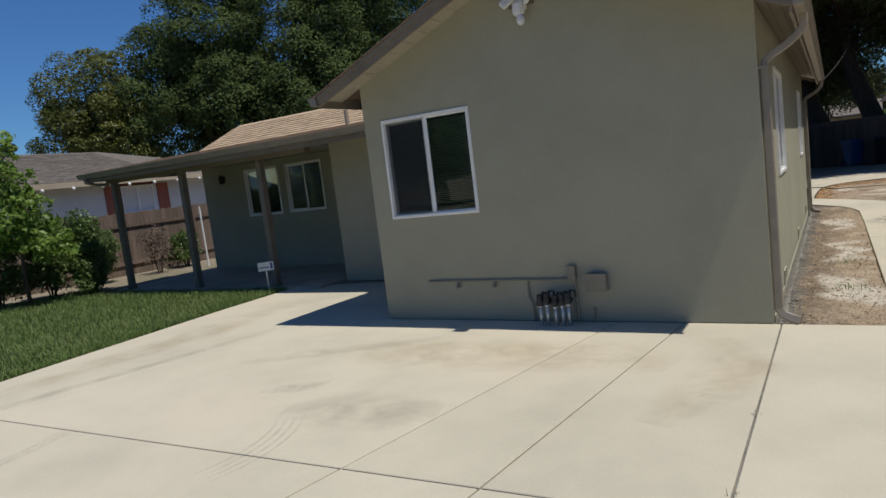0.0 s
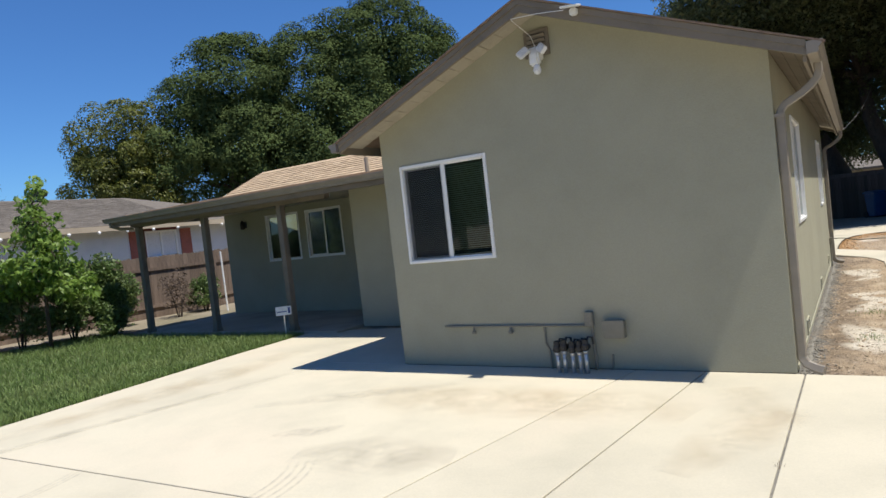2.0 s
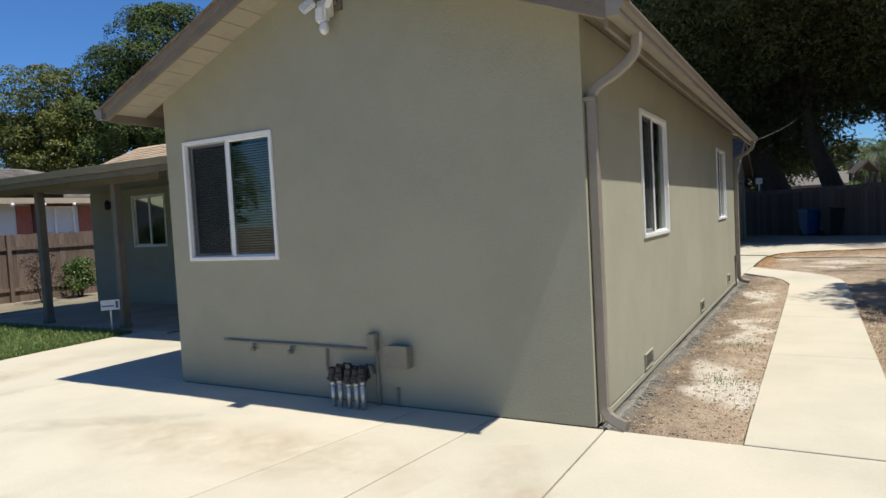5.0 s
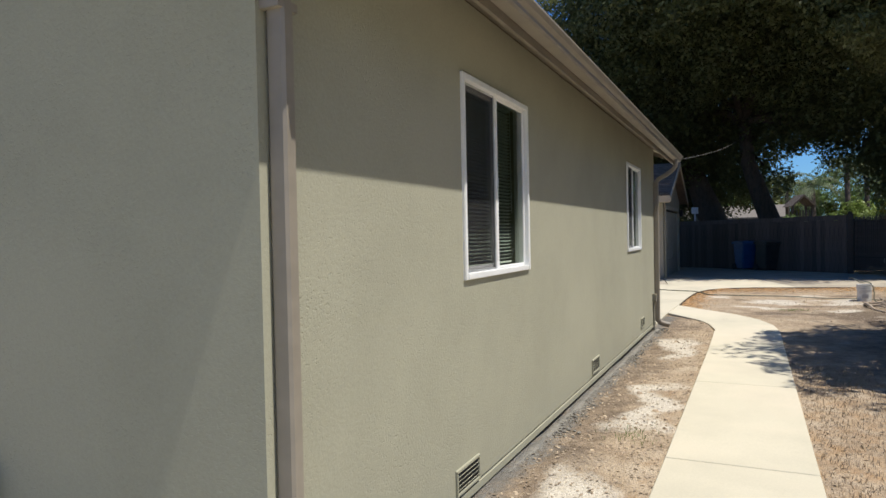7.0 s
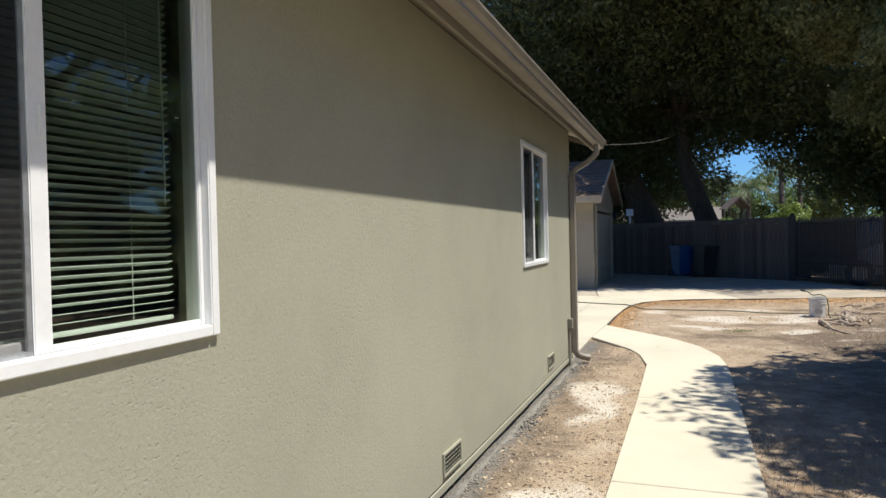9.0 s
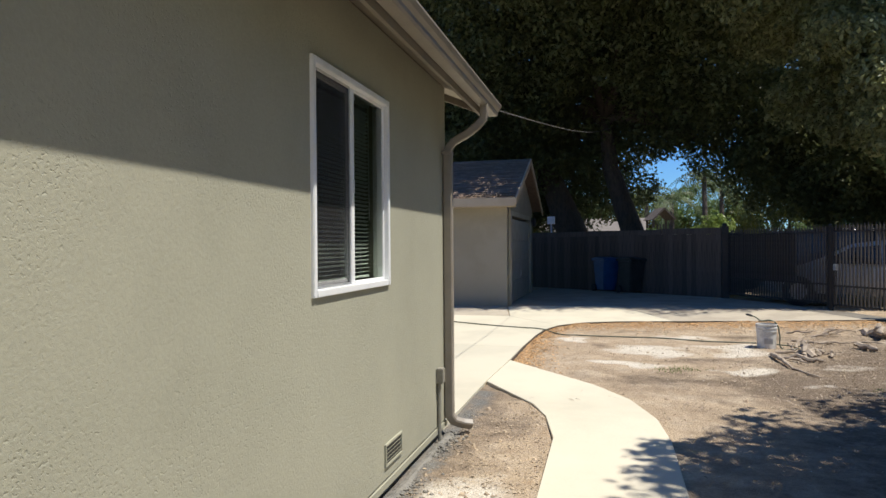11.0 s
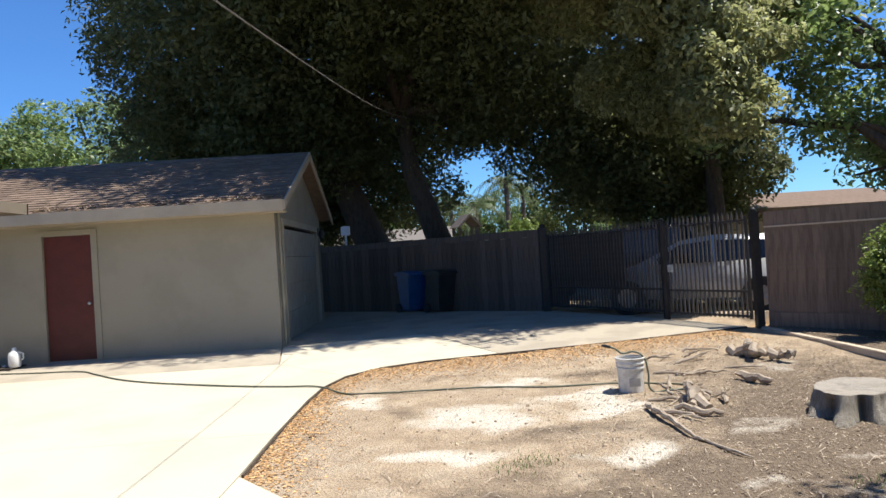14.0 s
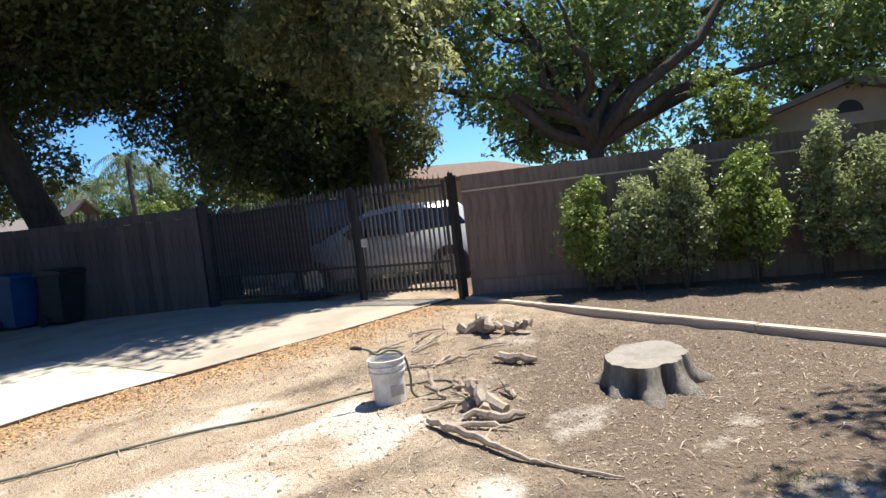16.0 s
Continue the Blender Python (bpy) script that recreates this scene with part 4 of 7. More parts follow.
flood = thing("floodlight", "white twin motion floodlight with a clear sensor bulb on the gable", "floodlight")
fx, fz = -2.72, 3.375
bm = bmesh.new()
box(bm, fx - 0.07, fx + 0.07, G - 0.09, G - 0.024, fz - 0.02, fz + 0.12, 0.012)
box(bm, fx - 0.05, fx + 0.06, G - 0.15, G - 0.06, fz - 0.08, fz + 0.06, 0.02)
part("housing", bm, WHITE, flood)
for dx, tilt in ((-0.10, 48), (0.12, -48)):
    bm = bmesh.new()
    box(bm, -0.042, 0.042, -0.035, 0.010, -0.065, 0.065, 0.010, pose(fx + dx, G - 0.16, fz + 0.06, -30, tilt, 0))
    head = part("lamp_head", bm, WHITE, flood)
    bm = bmesh.new()
    box(bm, -0.034, 0.034, -0.039, -0.033, -0.054, 0.054, 0.002, pose(fx + dx, G - 0.16, fz + 0.06, -30, tilt, 0))
    part("lens", bm, LAMPGLASS, head)
bm = bmesh.new()
lathe(bm, [(0.010, -0.175), (0.034, -0.16), (0.044, -0.13), (0.036, -0.095), (0.025, -0.07)], 16, (fx + 0.02, G - 0.11, fz))
part("sensor_bulb", bm, LAMPGLASS, flood, "clear glass sensor bulb", True)
solar = thing("solar_panel", "small white solar panel on a bracket under the rake", "solar panel")
bm = bmesh.new()
box(bm, -0.085, 0.085, -0.06, 0.06, -0.010, 0.010, 0.005, pose(-2.13, YF - 0.10, 3.655, 12, 6, 0))
part("panel", bm, WHITE, solar)
bm = bmesh.new()
box(bm, -2.155, -2.085, YF - 0.08, YF - 0.018, 3.58, 3.645, 0.01)
part("bracket", bm, WHITE, solar)
cord = thing("lamp_cord", "thin white cord from the solar panel to the floodlight", "cord")
bm = bmesh.new()
tube(bm, [(-2.22, YF - 0.025, 3.66), (-2.5, YF - 0.022, 3.70), (-2.78, YF - 0.022, 3.72), (-2.79, YF + 0.05, 3.71), (-2.76, G - 0.06, 3.62), (-2.72, G - 0.05, 3.49)], 0.0035, 6)
part("cord", bm, WHITE, cord)

main = thing("utility_pipe", "painted horizontal utility pipe along the gable wall with stubs", "pipe")
bm = bmesh.new()
tube(bm, [(-4.24, G - 0.022, 0.56), (-2.50, G - 0.022, 0.555)], 0.011, 8)
part("pipe", bm, GREYPIPE, main)
for x in (-3.85, -3.38):
    bm = bmesh.new()
    tube(bm, [(x, G - 0.022, 0.56), (x, G - 0.025, 0.53), (x + 0.01, G - 0.045, 0.50)], 0.012, 8)
    lathe(bm, [(0.012, 0.0), (0.026, 0.004), (0.026, 0.03), (0.014, 0.034)], 10, (x + 0.01, G - 0.045, 0.475))
    part("stub_tap", bm, GREYPIPE, main)
bm = bmesh.new()
tube(bm, [(-2.97, G - 0.022, 0.56), (-2.97, G - 0.022, 0.36), (-2.93, G - 0.03, 0.30), (-2.92, G - 0.03, gz(G))], 0.012, 8)
part("drop_pipe", bm, GREYPIPE, main)
meter = thing("utility_box", "painted utility box with a conduit into the ground", "utility box")
bm = bmesh.new()
box(bm, -2.495, -2.405, G - 0.07, G, 0.55, 0.70, 0.008)
part("box", bm, GREYPIPE, meter)
bm = bmesh.new()
tube(bm, [(-2.43, G - 0.03, 0.56), (-2.42, G - 0.03, gz(G))], 0.017, 8)
part("conduit", bm, GREYPIPE, meter)
cab = thing("wall_cabinet", "small painted square service cabinet on the gable wall", "utility box")
bm = bmesh.new()
box(bm, -2.30, -2.08, G - 0.085, G, 0.425, 0.605, 0.008)
part("body", bm, GREYPIPE, cab)
bm = bmesh.new()
box(bm, -2.305, -2.075, G - 0.098, G - 0.083, 0.50, 0.615, 0.005)
part("lid", bm, GREYPIPE, cab)
bm = bmesh.new()
tube(bm, [(-2.24, G - 0.02, 0.25), (-2.25, G - 0.022, gz(G))], 0.012, 8)
part("conduit", bm, GREYPIPE, cab)
mani = thing("valve_manifold", "row of galvanised risers with dark irrigation valves", "valve manifold")
for i, x in enumerate((-2.775, -2.70, -2.61, -2.53, -2.465)):
    h = (0.305, 0.32, 0.30, 0.31, 0.325)[i]
    bm = bmesh.new()
    tube(bm, [(x, G - 0.19, gz(G) - 0.02), (x, G - 0.19, h)], 0.021, 10)
    lathe(bm, [(0.026, 0), (0.026, 0.03), (0.021, 0.034)], 10, (x, G - 0.19, h - 0.03))
    riser = part("riser", bm, GALV, mani, "", True)
    bm = bmesh.new()
    lathe(bm, [(0.028, 0), (0.038, 0.01), (0.040, 0.06), (0.034, 0.075), (0.032, 0.115), (0.012, 0.125)], 12, (x, G - 0.19, h))
    box(bm, x - 0.035, x + 0.03, G - 0.235, G - 0.13, h + 0.015, h + 0.045, 0.008)
    tube(bm, [(x, G - 0.19, h + 0.03), (x + 0.02, G - 0.145, h + 0.135), (x + 0.05, G - 0.10, h + 0.12), (x + 0.055, G - 0.09, h + 0.05)], 0.012, 6)
    part("valve", bm, VALVE, riser, "dark plastic valve head")
bm = bmesh.new()
box(bm, -2.81, -2.43, G - 0.165, G - 0.115, 0.335, 0.385, 0.01)
part("manifold_bar", bm, VALVE, mani)

# ---- porch wing ----
bm = bmesh.new()
box(bm, -13.9, RX0, 8.62, RY, -0.05, 0.11, 0.012)
structure("floor_porch", bm, CONCRETE_OLD_SHADED, "grey shaded concrete porch slab", "porch floor")
PZ0, PZ1, PY0, PY1 = 2.70, 3.02, 8.30, 10.7
wing_roof = roof_slab("roof_wing", "tan shingled roof of the porch wing", SHINGLE_TAN,
                      [[(-13.80, PY0, PZ0), (-4.0, PY0, PZ0), (-4.0, PY1, PZ1), (-13.80, PY1, PZ1)],
                       [(-13.0, PY1, PZ1), (-4.0, PY1, PZ1), (-4.0, 12.1, 3.65), (-13.0, 12.1, 3.65)],
                       [(-13.0, 12.1, 3.65), (-4.0, 12.1, 3.65), (-4.0, 16.0, 2.4), (-13.0, 16.0, 2.4)]], 0.06)
u = np.array((0, 1.4, 0.63)) / math.hypot(1.4, 0.63)
shingles("shingle_field", wing_roof, SHINGLE_TAN, (-13.0, PY1, PZ1), (1, 0, 0), u, 10, 8.9, 5)
u = np.array((0, 2.4, 0.32)) / math.hypot(2.4, 0.32)
shingles("shingle_field", wing_roof, SHINGLE_TAN, (-13.78, PY0, PZ0), (1, 0, 0), u, 16, 9.7, 6)
fas = thing("trim_porch", "grey brown fascia and beam of the porch roof", "fascia", kind="structure")
bm = bmesh.new()
box(bm, -13.83, XL - 0.05, PY0 - 0.03, PY0, PZ0 - 0.19, PZ0 + 0.012, 0.004)
part("fascia_board", bm, TRIM, fas)
bm = bmesh.new()
box(bm, -13.7, RX0, 8.68, 8.82, 2.46, 2.60, 0.006)
part("beam", bm, TRIM, fas)
bm = bmesh.new()
box(bm, -13.78, XL, PY0 + 0.01, RY, 2.605, 2.635)
part("porch_ceiling", bm, SOFFIT, fas)
bm = bmesh.new()
box(bm, -13.83, -13.79, PY0, PY1, PZ0 - 0.17, PZ0 - 0.03)
prism(bm, [(PY0, PZ0 - 0.03), (PY1, PZ0 - 0.03), (PY1, PZ1), (PY0, PZ0)], "x", -13.83, -13.79)
part("fascia_board", bm, TRIM, fas)
bm = bmesh.new()
prism(bm, [(PY1, 2.72), (12.1, 2.72), (16, 2.72), (16, 2.42), (12.1, 3.62), (PY1, 2.99)], "x", -12.98, -12.9)
part("gable_board", bm, STUCCO, fas)
pg = thing("porch_gutter", "grey brown gutter along the porch eave with a short outlet", "gutter")
bm = bmesh.new()
prof = [(0, 0), (0, -0.10), (-0.075, -0.10), (-0.085, -0.062), (-0.118, -0.012), (-0.118, 0), (-0.108, 0), (-0.076, -0.06), (-0.07, -0.09), (-0.006, -0.09), (-0.006, 0)]
prism(bm, [(PY0 - 0.032 + a, PZ0 + 0.0 + b) for a, b in prof], "x", -13.88, -5.3)
part("trough", bm, GUTTER, pg)
bm = bmesh.new()
tube(bm, [(-13.70, PY0 - 0.08, PZ0 - 0.09), (-13.70, PY0 - 0.07, PZ0 - 0.17), (-13.62, PY0 + 0.1, PZ0 - 0.24), (-13.52, PY0 + 0.34, PZ0 - 0.26)], 0, squash=(0.035, 0.028))
part("outlet", bm, GUTTER, pg)


def porch_post(x):
    p = thing("porch_post", "square painted timber porch post on the slab", "post", "porch posts", Matrix.Translation((x, 8.75, 0.11)))
    bm = bmesh.new()
    box(bm, -0.062, 0.062, -0.062, 0.062, 0.02, 2.352, 0.008)
    part("shaft", bm, TRIM, p)
    bm = bmesh.new()
    box(bm, -0.075, 0.075, -0.075, 0.075, 0.0, 0.06, 0.006)
    part("base_shoe", bm, TRIM, p)


for x in (-9.06, -11.25, -13.50):
    porch_post(x)
lamp = thing("porch_lamp", "small black wall lantern beside the porch windows", "wall lamp")
bm = bmesh.new()
box(bm, -12.93, -12.81, RY - 0.02, RY, 2.23, 2.39, 0.005)
lathe(bm, [(0.03, 2.20), (0.055, 2.21), (0.055, 2.33), (0.065, 2.34), (0.03, 2.40), (0.01, 2.42)], 12, (-12.87, RY - 0.09, 0))
part("lantern", bm, IRON, lamp)
sign = thing("yard_sign", "small white yard sign on a stake by the porch", "sign", m=Matrix.Translation((-8.98, 8.45, 0.05)) @ pose(0, 0, 0, 0, 0, 42))
bm = bmesh.new()
box(bm, -0.012, 0.012, -0.006, 0.006, -0.02, 0.45)
part("stake", bm, GALV, sign)
bm = bmesh.new()
box(bm, -0.14, 0.14, -0.010, -0.004, 0.40, 0.56, 0.002)
pl = part("plate", bm, WHITE, sign)
bm = bmesh.new()
box(bm, -0.12, 0.06, -0.0125, -0.0105, 0.455, 0.475)
box(bm, 0.08, 0.12, -0.0125, -0.0105, 0.43, 0.54)
part("print", bm, SIGNBLUE, pl)
pipe_v = thing("roof_vent_pipe", "short plumbing vent pipe on the tan roof", "vent pipe")
bm = bmesh.new()
tube(bm, [(-7.9, 10.0, 2.88), (-7.9, 10.0, 3.22)], 0.04, 10)
part("pipe", bm, GUTTER, pipe_v)

# ---- garage ----
GY, GX1, GB, GZ = 26.6, -1.66, 31.8, 0.10
DOOR = (-5.77, -4.92, GZ, 2.34)
bm = bmesh.new()
wall_cells(bm, -9.5, GX1, GZ - 0.1, 2.72, [DOOR], front_put(GY))
structure("wall_garage", bm, STUCCO_GARAGE, "tan stucco front wall of the detached garage", "wall")
bm = bmesh.new()
wall_cells(bm, GY + T, GB, GZ - 0.1, 2.72, [(27.3, 31.2, GZ - 0.1, 2.35)], side_put(GX1))
prism(bm, [(GY + T, 2.72), (GB, 2.72), (29.2, 3.86)], "x", GX1 - T, GX1)
structure("wall_garage_side", bm, STUCCO_GARAGE, "tan stucco gable end of the garage", "wall")
bm = bmesh.new()
box(bm, -9.5, GX1 - T, GB - T, GB, 0, 2.72)
box(bm, -9.5, -9.5 + T, GY + T, GB - T, 0, 2.72)
structure("wall_garage_back", bm, STUCCO_GARAGE, "plain back walls of the garage", "wall")


def groof(y):
    return 4.02 - 0.425 * abs(y - 29.2)


groof_ob = roof_slab("roof_garage", "brown shingled gable roof of the garage strewn with leaves", SHINGLE_BROWN,
                     [[(-9.6, 26.15, groof(26.15)), (-1.39, 26.15, groof(26.15)), (-1.39, 29.2, groof(29.2)), (-9.6, 29.2, groof(29.2))],
                      [(-9.6, 29.2, groof(29.2)), (-1.39, 29.2, groof(29.2)), (-1.39, 32.25, groof(32.25)), (-9.6, 32.25, groof(32.25))]], 0.06)
u = np.array((0, 1, 0.425)) / math.hypot(1, 0.425)
shingles("shingle_field", groof_ob, SHINGLE_BROWN, (-9.6, 26.12, groof(26.12)), (1, 0, 0), u, 22, 8.2, 15)
gt = thing("trim_garage", "tan fascia boards of the garage roof", "fascia", kind="structure")
bm = bmesh.new()
box(bm, -9.6, -1.39, 26.11, 26.14, groof(26.15) - 0.20, groof(26.15) + 0.0, 0.004)
part("fascia_board", bm, TANWALL, gt)
bm = bmesh.new()
box(bm, -9.6, -1.42, 26.14, GY - 0.002, groof(26.15) - 0.2, groof(26.15) - 0.17)
part("soffit_board", bm, TANWALL, gt)
for ya in (26.14, 32.25):
    bm = bmesh.new()
    prism(bm, [(ya, groof(ya) - 0.0), (29.2, groof(29.2) - 0.0), (29.2, groof(29.2) - 0.17), (ya, groof(ya) - 0.17)], "x", -1.39, -1.36)
    part("barge_board", bm, TANWALL, gt)
bm = bmesh.new()
for a, b, c, d in ((DOOR[0] - 0.11, DOOR[0], GZ, 2.44), (DOOR[1], DOOR[1] + 0.11, GZ, 2.44), (DOOR[0], DOOR[1], DOOR[3], 2.44)):
    box(bm, a, b, GY - 0.022, GY - 0.001, c, d, 0.004)
structure("trim_door", bm, STUCCO_GARAGE, "tan painted casing round the red door", "door casing")
door = thing("door_1", "closed dark red garage side door", "door", kind="structure")
bm = bmesh.new()
box(bm, DOOR[0] + 0.004, DOOR[1] - 0.004, GY + 0.03, GY + 0.07, GZ + 0.02, DOOR[3] - 0.004, 0.004)
leafd = part("door_leaf", bm, REDDOOR, door)
bm = bmesh.new()
box(bm, DOOR[0], DOOR[1], GY - 0.03, GY + 0.1, GZ - 0.02, GZ + 0.02, 0.004)
part("threshold", bm, CONCRETE_OLD_SHADED, door)
bm = bmesh.new()
tube(bm, [(DOOR[1] - 0.07, GY + 0.03, 1.12), (DOOR[1] - 0.07, GY - 0.02, 1.12)], 0.012, 8)
vs = bmesh.ops.create_uvsphere(bm, u_segments=12, v_segments=8, radius=0.03)["verts"]
bmesh.ops.translate(bm, vec=(DOOR[1] - 0.07, GY - 0.035, 1.12), verts=vs)
part("door_knob", bm, GALV, leafd, "steel door knob")
roll = thing("door_2", "closed pale panelled garage door in shade", "garage door", kind="structure")
for i in range(4):
    z0 = GZ + 0.01 + i * 0.545
    bm = bmesh.new()
    box(bm, GX1 - 0.08, GX1 - 0.04, 27.3, 31.2, z0, z0 + 0.538, 0.006)
    pn = part("panel", bm, SOFFIT, roll)
bm = bmesh.new()
tube(bm, [(GX1 - 0.04, 29.25, 0.75), (GX1 - 0.015, 29.25, 0.77), (GX1 - 0.015, 29.25, 0.87), (GX1 - 0.04, 29.25, 0.89)], 0.008, 6)
part("handle", bm, GALV, roll)
bm = bmesh.new()
box(bm, GX1 + 0.001, GX1 + 0.022, 27.18, 27.3, GZ, 2.47, 0.004)
box(bm, GX1 + 0.001, GX1 + 0.022, 31.2, 31.32, GZ, 2.47, 0.004)
box(bm, GX1 + 0.001, GX1 + 0.022, 27.3, 31.2, 2.35, 2.47, 0.004)
structure("trim_garage_door", bm, SOFFIT, "tan casing round the garage door", "door casing")
gl = thing("garage_lamp", "small dark wall lantern on the garage gable", "wall lamp")
bm = bmesh.new()
box(bm, GX1, GX1 + 0.03, 31.42, 31.52, 2.25, 2.45, 0.005)
lathe(bm, [(0.03, 2.18), (0.06, 2.2), (0.06, 2.36), (0.03, 2.42), (0.01, 2.45)], 10, (GX1 + 0.10, 31.47, 0))
part("lantern", bm, IRON, gl)
spout = thing("corner_conduit", "thin painted pipe down the garage corner", "pipe")
bm = bmesh.new()
tube(bm, [(GX1 + 0.03, GY + 0.22, 2.66), (GX1 + 0.03, GY + 0.22, GZ)], 0.025, 8)
part("pipe", bm, STUCCO_GARAGE, spout)


# ---- fences ----
def fence(name, label, a, b, z0, height, material, width=0.14, dog=0.0, seed=1, top_band=0.0, rails=(0.3, 1.5), rail_side=1, post_gap=2.4):
    """Board fence from a to b: posts, rails and separate boards a few millimetres apart."""
    rng = np.random.default_rng(seed)
    a, b = Vector((*a, 0)), Vector((*b, 0))
    d = b - a
    n = int(d.length / (width + 0.001))
    rz = math.degrees(math.atan2(d.y, d.x))
    f = thing(name, label, "fence", kind="structure", m=pose(a.x, a.y, z0, rz=rz))
    bh = height - top_band
    bm = bmesh.new()
    w = width / 2 + 0.002
    c = dog
    prism(bm, [(-w, 0.02), (w, 0.02), (w, bh - c), (w - c, bh), (-w + c, bh), (-w, bh - c)], "y", -0.009, 0.009)
    me = mesh_of("board", bm, material)
    for i in range(n):
        child("board", me, f, pose((i + 0.5) * (width + 0.001), rng.uniform(-0.004, 0.004), rng.uniform(-0.03, 0.0), 0, rng.uniform(-0.1, 0.1), 0))
    L = d.length
    for z in rails:
        bm = bmesh.new()
        box(bm, 0, L, rail_side * 0.012, rail_side * 0.055, z - 0.045, z + 0.045, 0.004)
        part("rail", bm, material, f)
    bm = bmesh.new()
    box(bm, -0.05, 0.05, rail_side * 0.012, rail_side * 0.112, -0.05, height - 0.03, 0.006)
    pm = mesh_of("post", bm, material)
    for i in range(int(L / post_gap) + 1):
        child("post", pm, f, pose(i * post_gap + 0.05, 0, 0))
    if top_band:
        bm = bmesh.new()
        box(bm, -0.012, post_gap - 0.016, -0.011, 0.010, bh - 0.03, height, 0.005)
        tm = mesh_of("top_plank", bm, material)
        for i in range(int(L / post_gap)):
            child("top_plank", tm, f, pose(i * post_gap, rng.uniform(-0.003, 0.003), rng.uniform(-0.012, 0.012), 0, rng.uniform(-0.4, 0.4), 0))
        bm = bmesh.new()
        box(bm, 0, L, -0.032, -0.016, bh - 0.02, bh + 0.006, 0.003)
        part("cap_strip", bm, BOARD, f)
        bm = bmesh.new()
        box(bm, 0, L, -0.034, -0.014, -0.06, 0.27, 0.004)
        part("kick_board", bm, material, f)
    return f


fence("fence_rear", "weathered grey board fence, deep shade put into its darker wood colour", (3.74, 30.20), (-2.6, 35.1), 0.08, 1.95, FENCE_SHADED, 0.15, 0.0, 2, 0.14, (0.35, 1.55), -1, 1.9)
fence("fence_east", "weathered brown board fence with a plank along its top", (6.62, 25.38), (13.6, 17.0), 0.04, 1.92, FENCE, 0.145, 0.0, 3, 0.24, (0.30, 1.5), 1, 2.4)
fence("fence_west", "brown dog-eared board fence beside the neighbour", (-17.4, 4.0), (-17.4, 17.5), 0.0, 1.80, FENCE_RED, 0.14, 0.03, 4, 0.0, (0.35, 1.42), -1, 2.4)
pipe_w = thing("white_post", "short white plastic pipe post beside the porch fence", "post")
bm = bmesh.new()
tube(bm, [(-15.4, 12.4, 0.0), (-15.42, 12.4, 1.72)], 0.026, 10)
part("pipe", bm, WHITE, pipe_w)

kerb = thing("timber_edging", "sun-bleached timber edging along the planting bed", "edging")
bm = bmesh.new()
box(bm, 6.48, 6.59, 20.6, 25.45, -0.06, 0.066, 0.01)
part("timber", bm, BOARD, kerb)
bm = bmesh.new()
box(bm, 6.475, 6.595, 15.6, 20.59, -0.06, 0.062, 0.01)
part("timber", bm, BOARD, kerb)


# ---- iron gate ----
def iron_leaf(name, label, a, b, z0, h, gap, seed, bars=True):
    rng = np.random.default_rng(seed)
    a, b = Vector((*a, 0)), Vector((*b, 0))
    d = b - a
    g_ = thing(name, label, "gate", "driveway gate", pose(a.x, a.y, z0, rz=math.degrees(math.atan2(d.y, d.x))))
    L = d.length
    bm = bmesh.new()
    for z in (0.10, 0.52, h - 0.18):
        box(bm, 0, L, -0.018, 0.018, z - 0.018, z + 0.018)
    box(bm, 0, 0.04, -0.02, 0.02, 0.05, h - 0.1)
    box(bm, L - 0.04, L, -0.02, 0.02, 0.05, h - 0.1)
    part("gate_frame", bm, IRON, g_)
    bm = bmesh.new()
    w = 0.009 if gap > 0.1 else 0.014
    box(bm, -w, w, -w, w, 0.06, h - 0.06)
    vs = bmesh.ops.create_cone(bm, cap_ends=True, segments=4, radius1=0.013, radius2=0.001, depth=0.07)["verts"]
    bmesh.ops.translate(bm, vec=(0, 0, h - 0.025), verts=vs)
    me = mesh_of("picket", bm, IRON_WORN)
    n = int(L / gap)
    for i in range(1, n):
        child("picket", me, g_, pose(i * L / n, 0, 0, rng.uniform(-.3, .3), rng.uniform(-.3, .3), 0))
    return g_


RP, MP, LP = (6.42, 25.55), (5.56, 27.0), (3.90, 29.95)
leaf2 = iron_leaf("iron_gate", "black wrought iron driveway gate leaf with spear pickets", MP, RP, 0.13, 1.90, 0.088, 1)
leaf1 = iron_leaf("iron_gate", "black wrought iron driveway gate leaf standing in shade", LP, MP, 0.15, 1.86, 0.085, 2)
bm = bmesh.new()
box(bm, 0.05, 0.13, -0.05, 0.03, 0.86, 1.0, 0.01)
lk = part("lock", bm, GALV, leaf2, "steel gate lock")
# backed panel beside the rear fence
bm = bmesh.new()
box(bm, 0.0, 0.55, 0.02, 0.03, 0.06, 1.74)
part("backing_sheet", bm, IRON, leaf1)
# dark sheet added behind the open pickets in place of the shade beyond
bm = bmesh.new()
box(bm, 0.56, 2.35, 0.02, 0.03, 0.50, 1.68)
part("backing_sheet", bm, IRON, leaf1)


def iron_post(x, y, h, s=0.06):
    p = thing("gate_post", "square black iron gate post", "post", "gate posts", Matrix.Translation((x, y, 0.1)))
    bm = bmesh.new()
    box(bm, -s, s, -s, s, -0.1, h, 0.006)
    part("shaft", bm, IRON, p)
    bm = bmesh.new()
    box(bm, -s - 0.012, s + 0.012, -s - 0.012, s + 0.012, h, h + 0.02, 0.004)
    vs = bmesh.ops.create_uvsphere(bm, u_segments=10, v_segments=6, radius=s * 0.8)["verts"]
    bmesh.ops.translate(bm, vec=(0, 0, h + 0.045), verts=vs)
    part("cap", bm, IRON, p)


iron_post(6.50, 25.47, 1.86, 0.06)
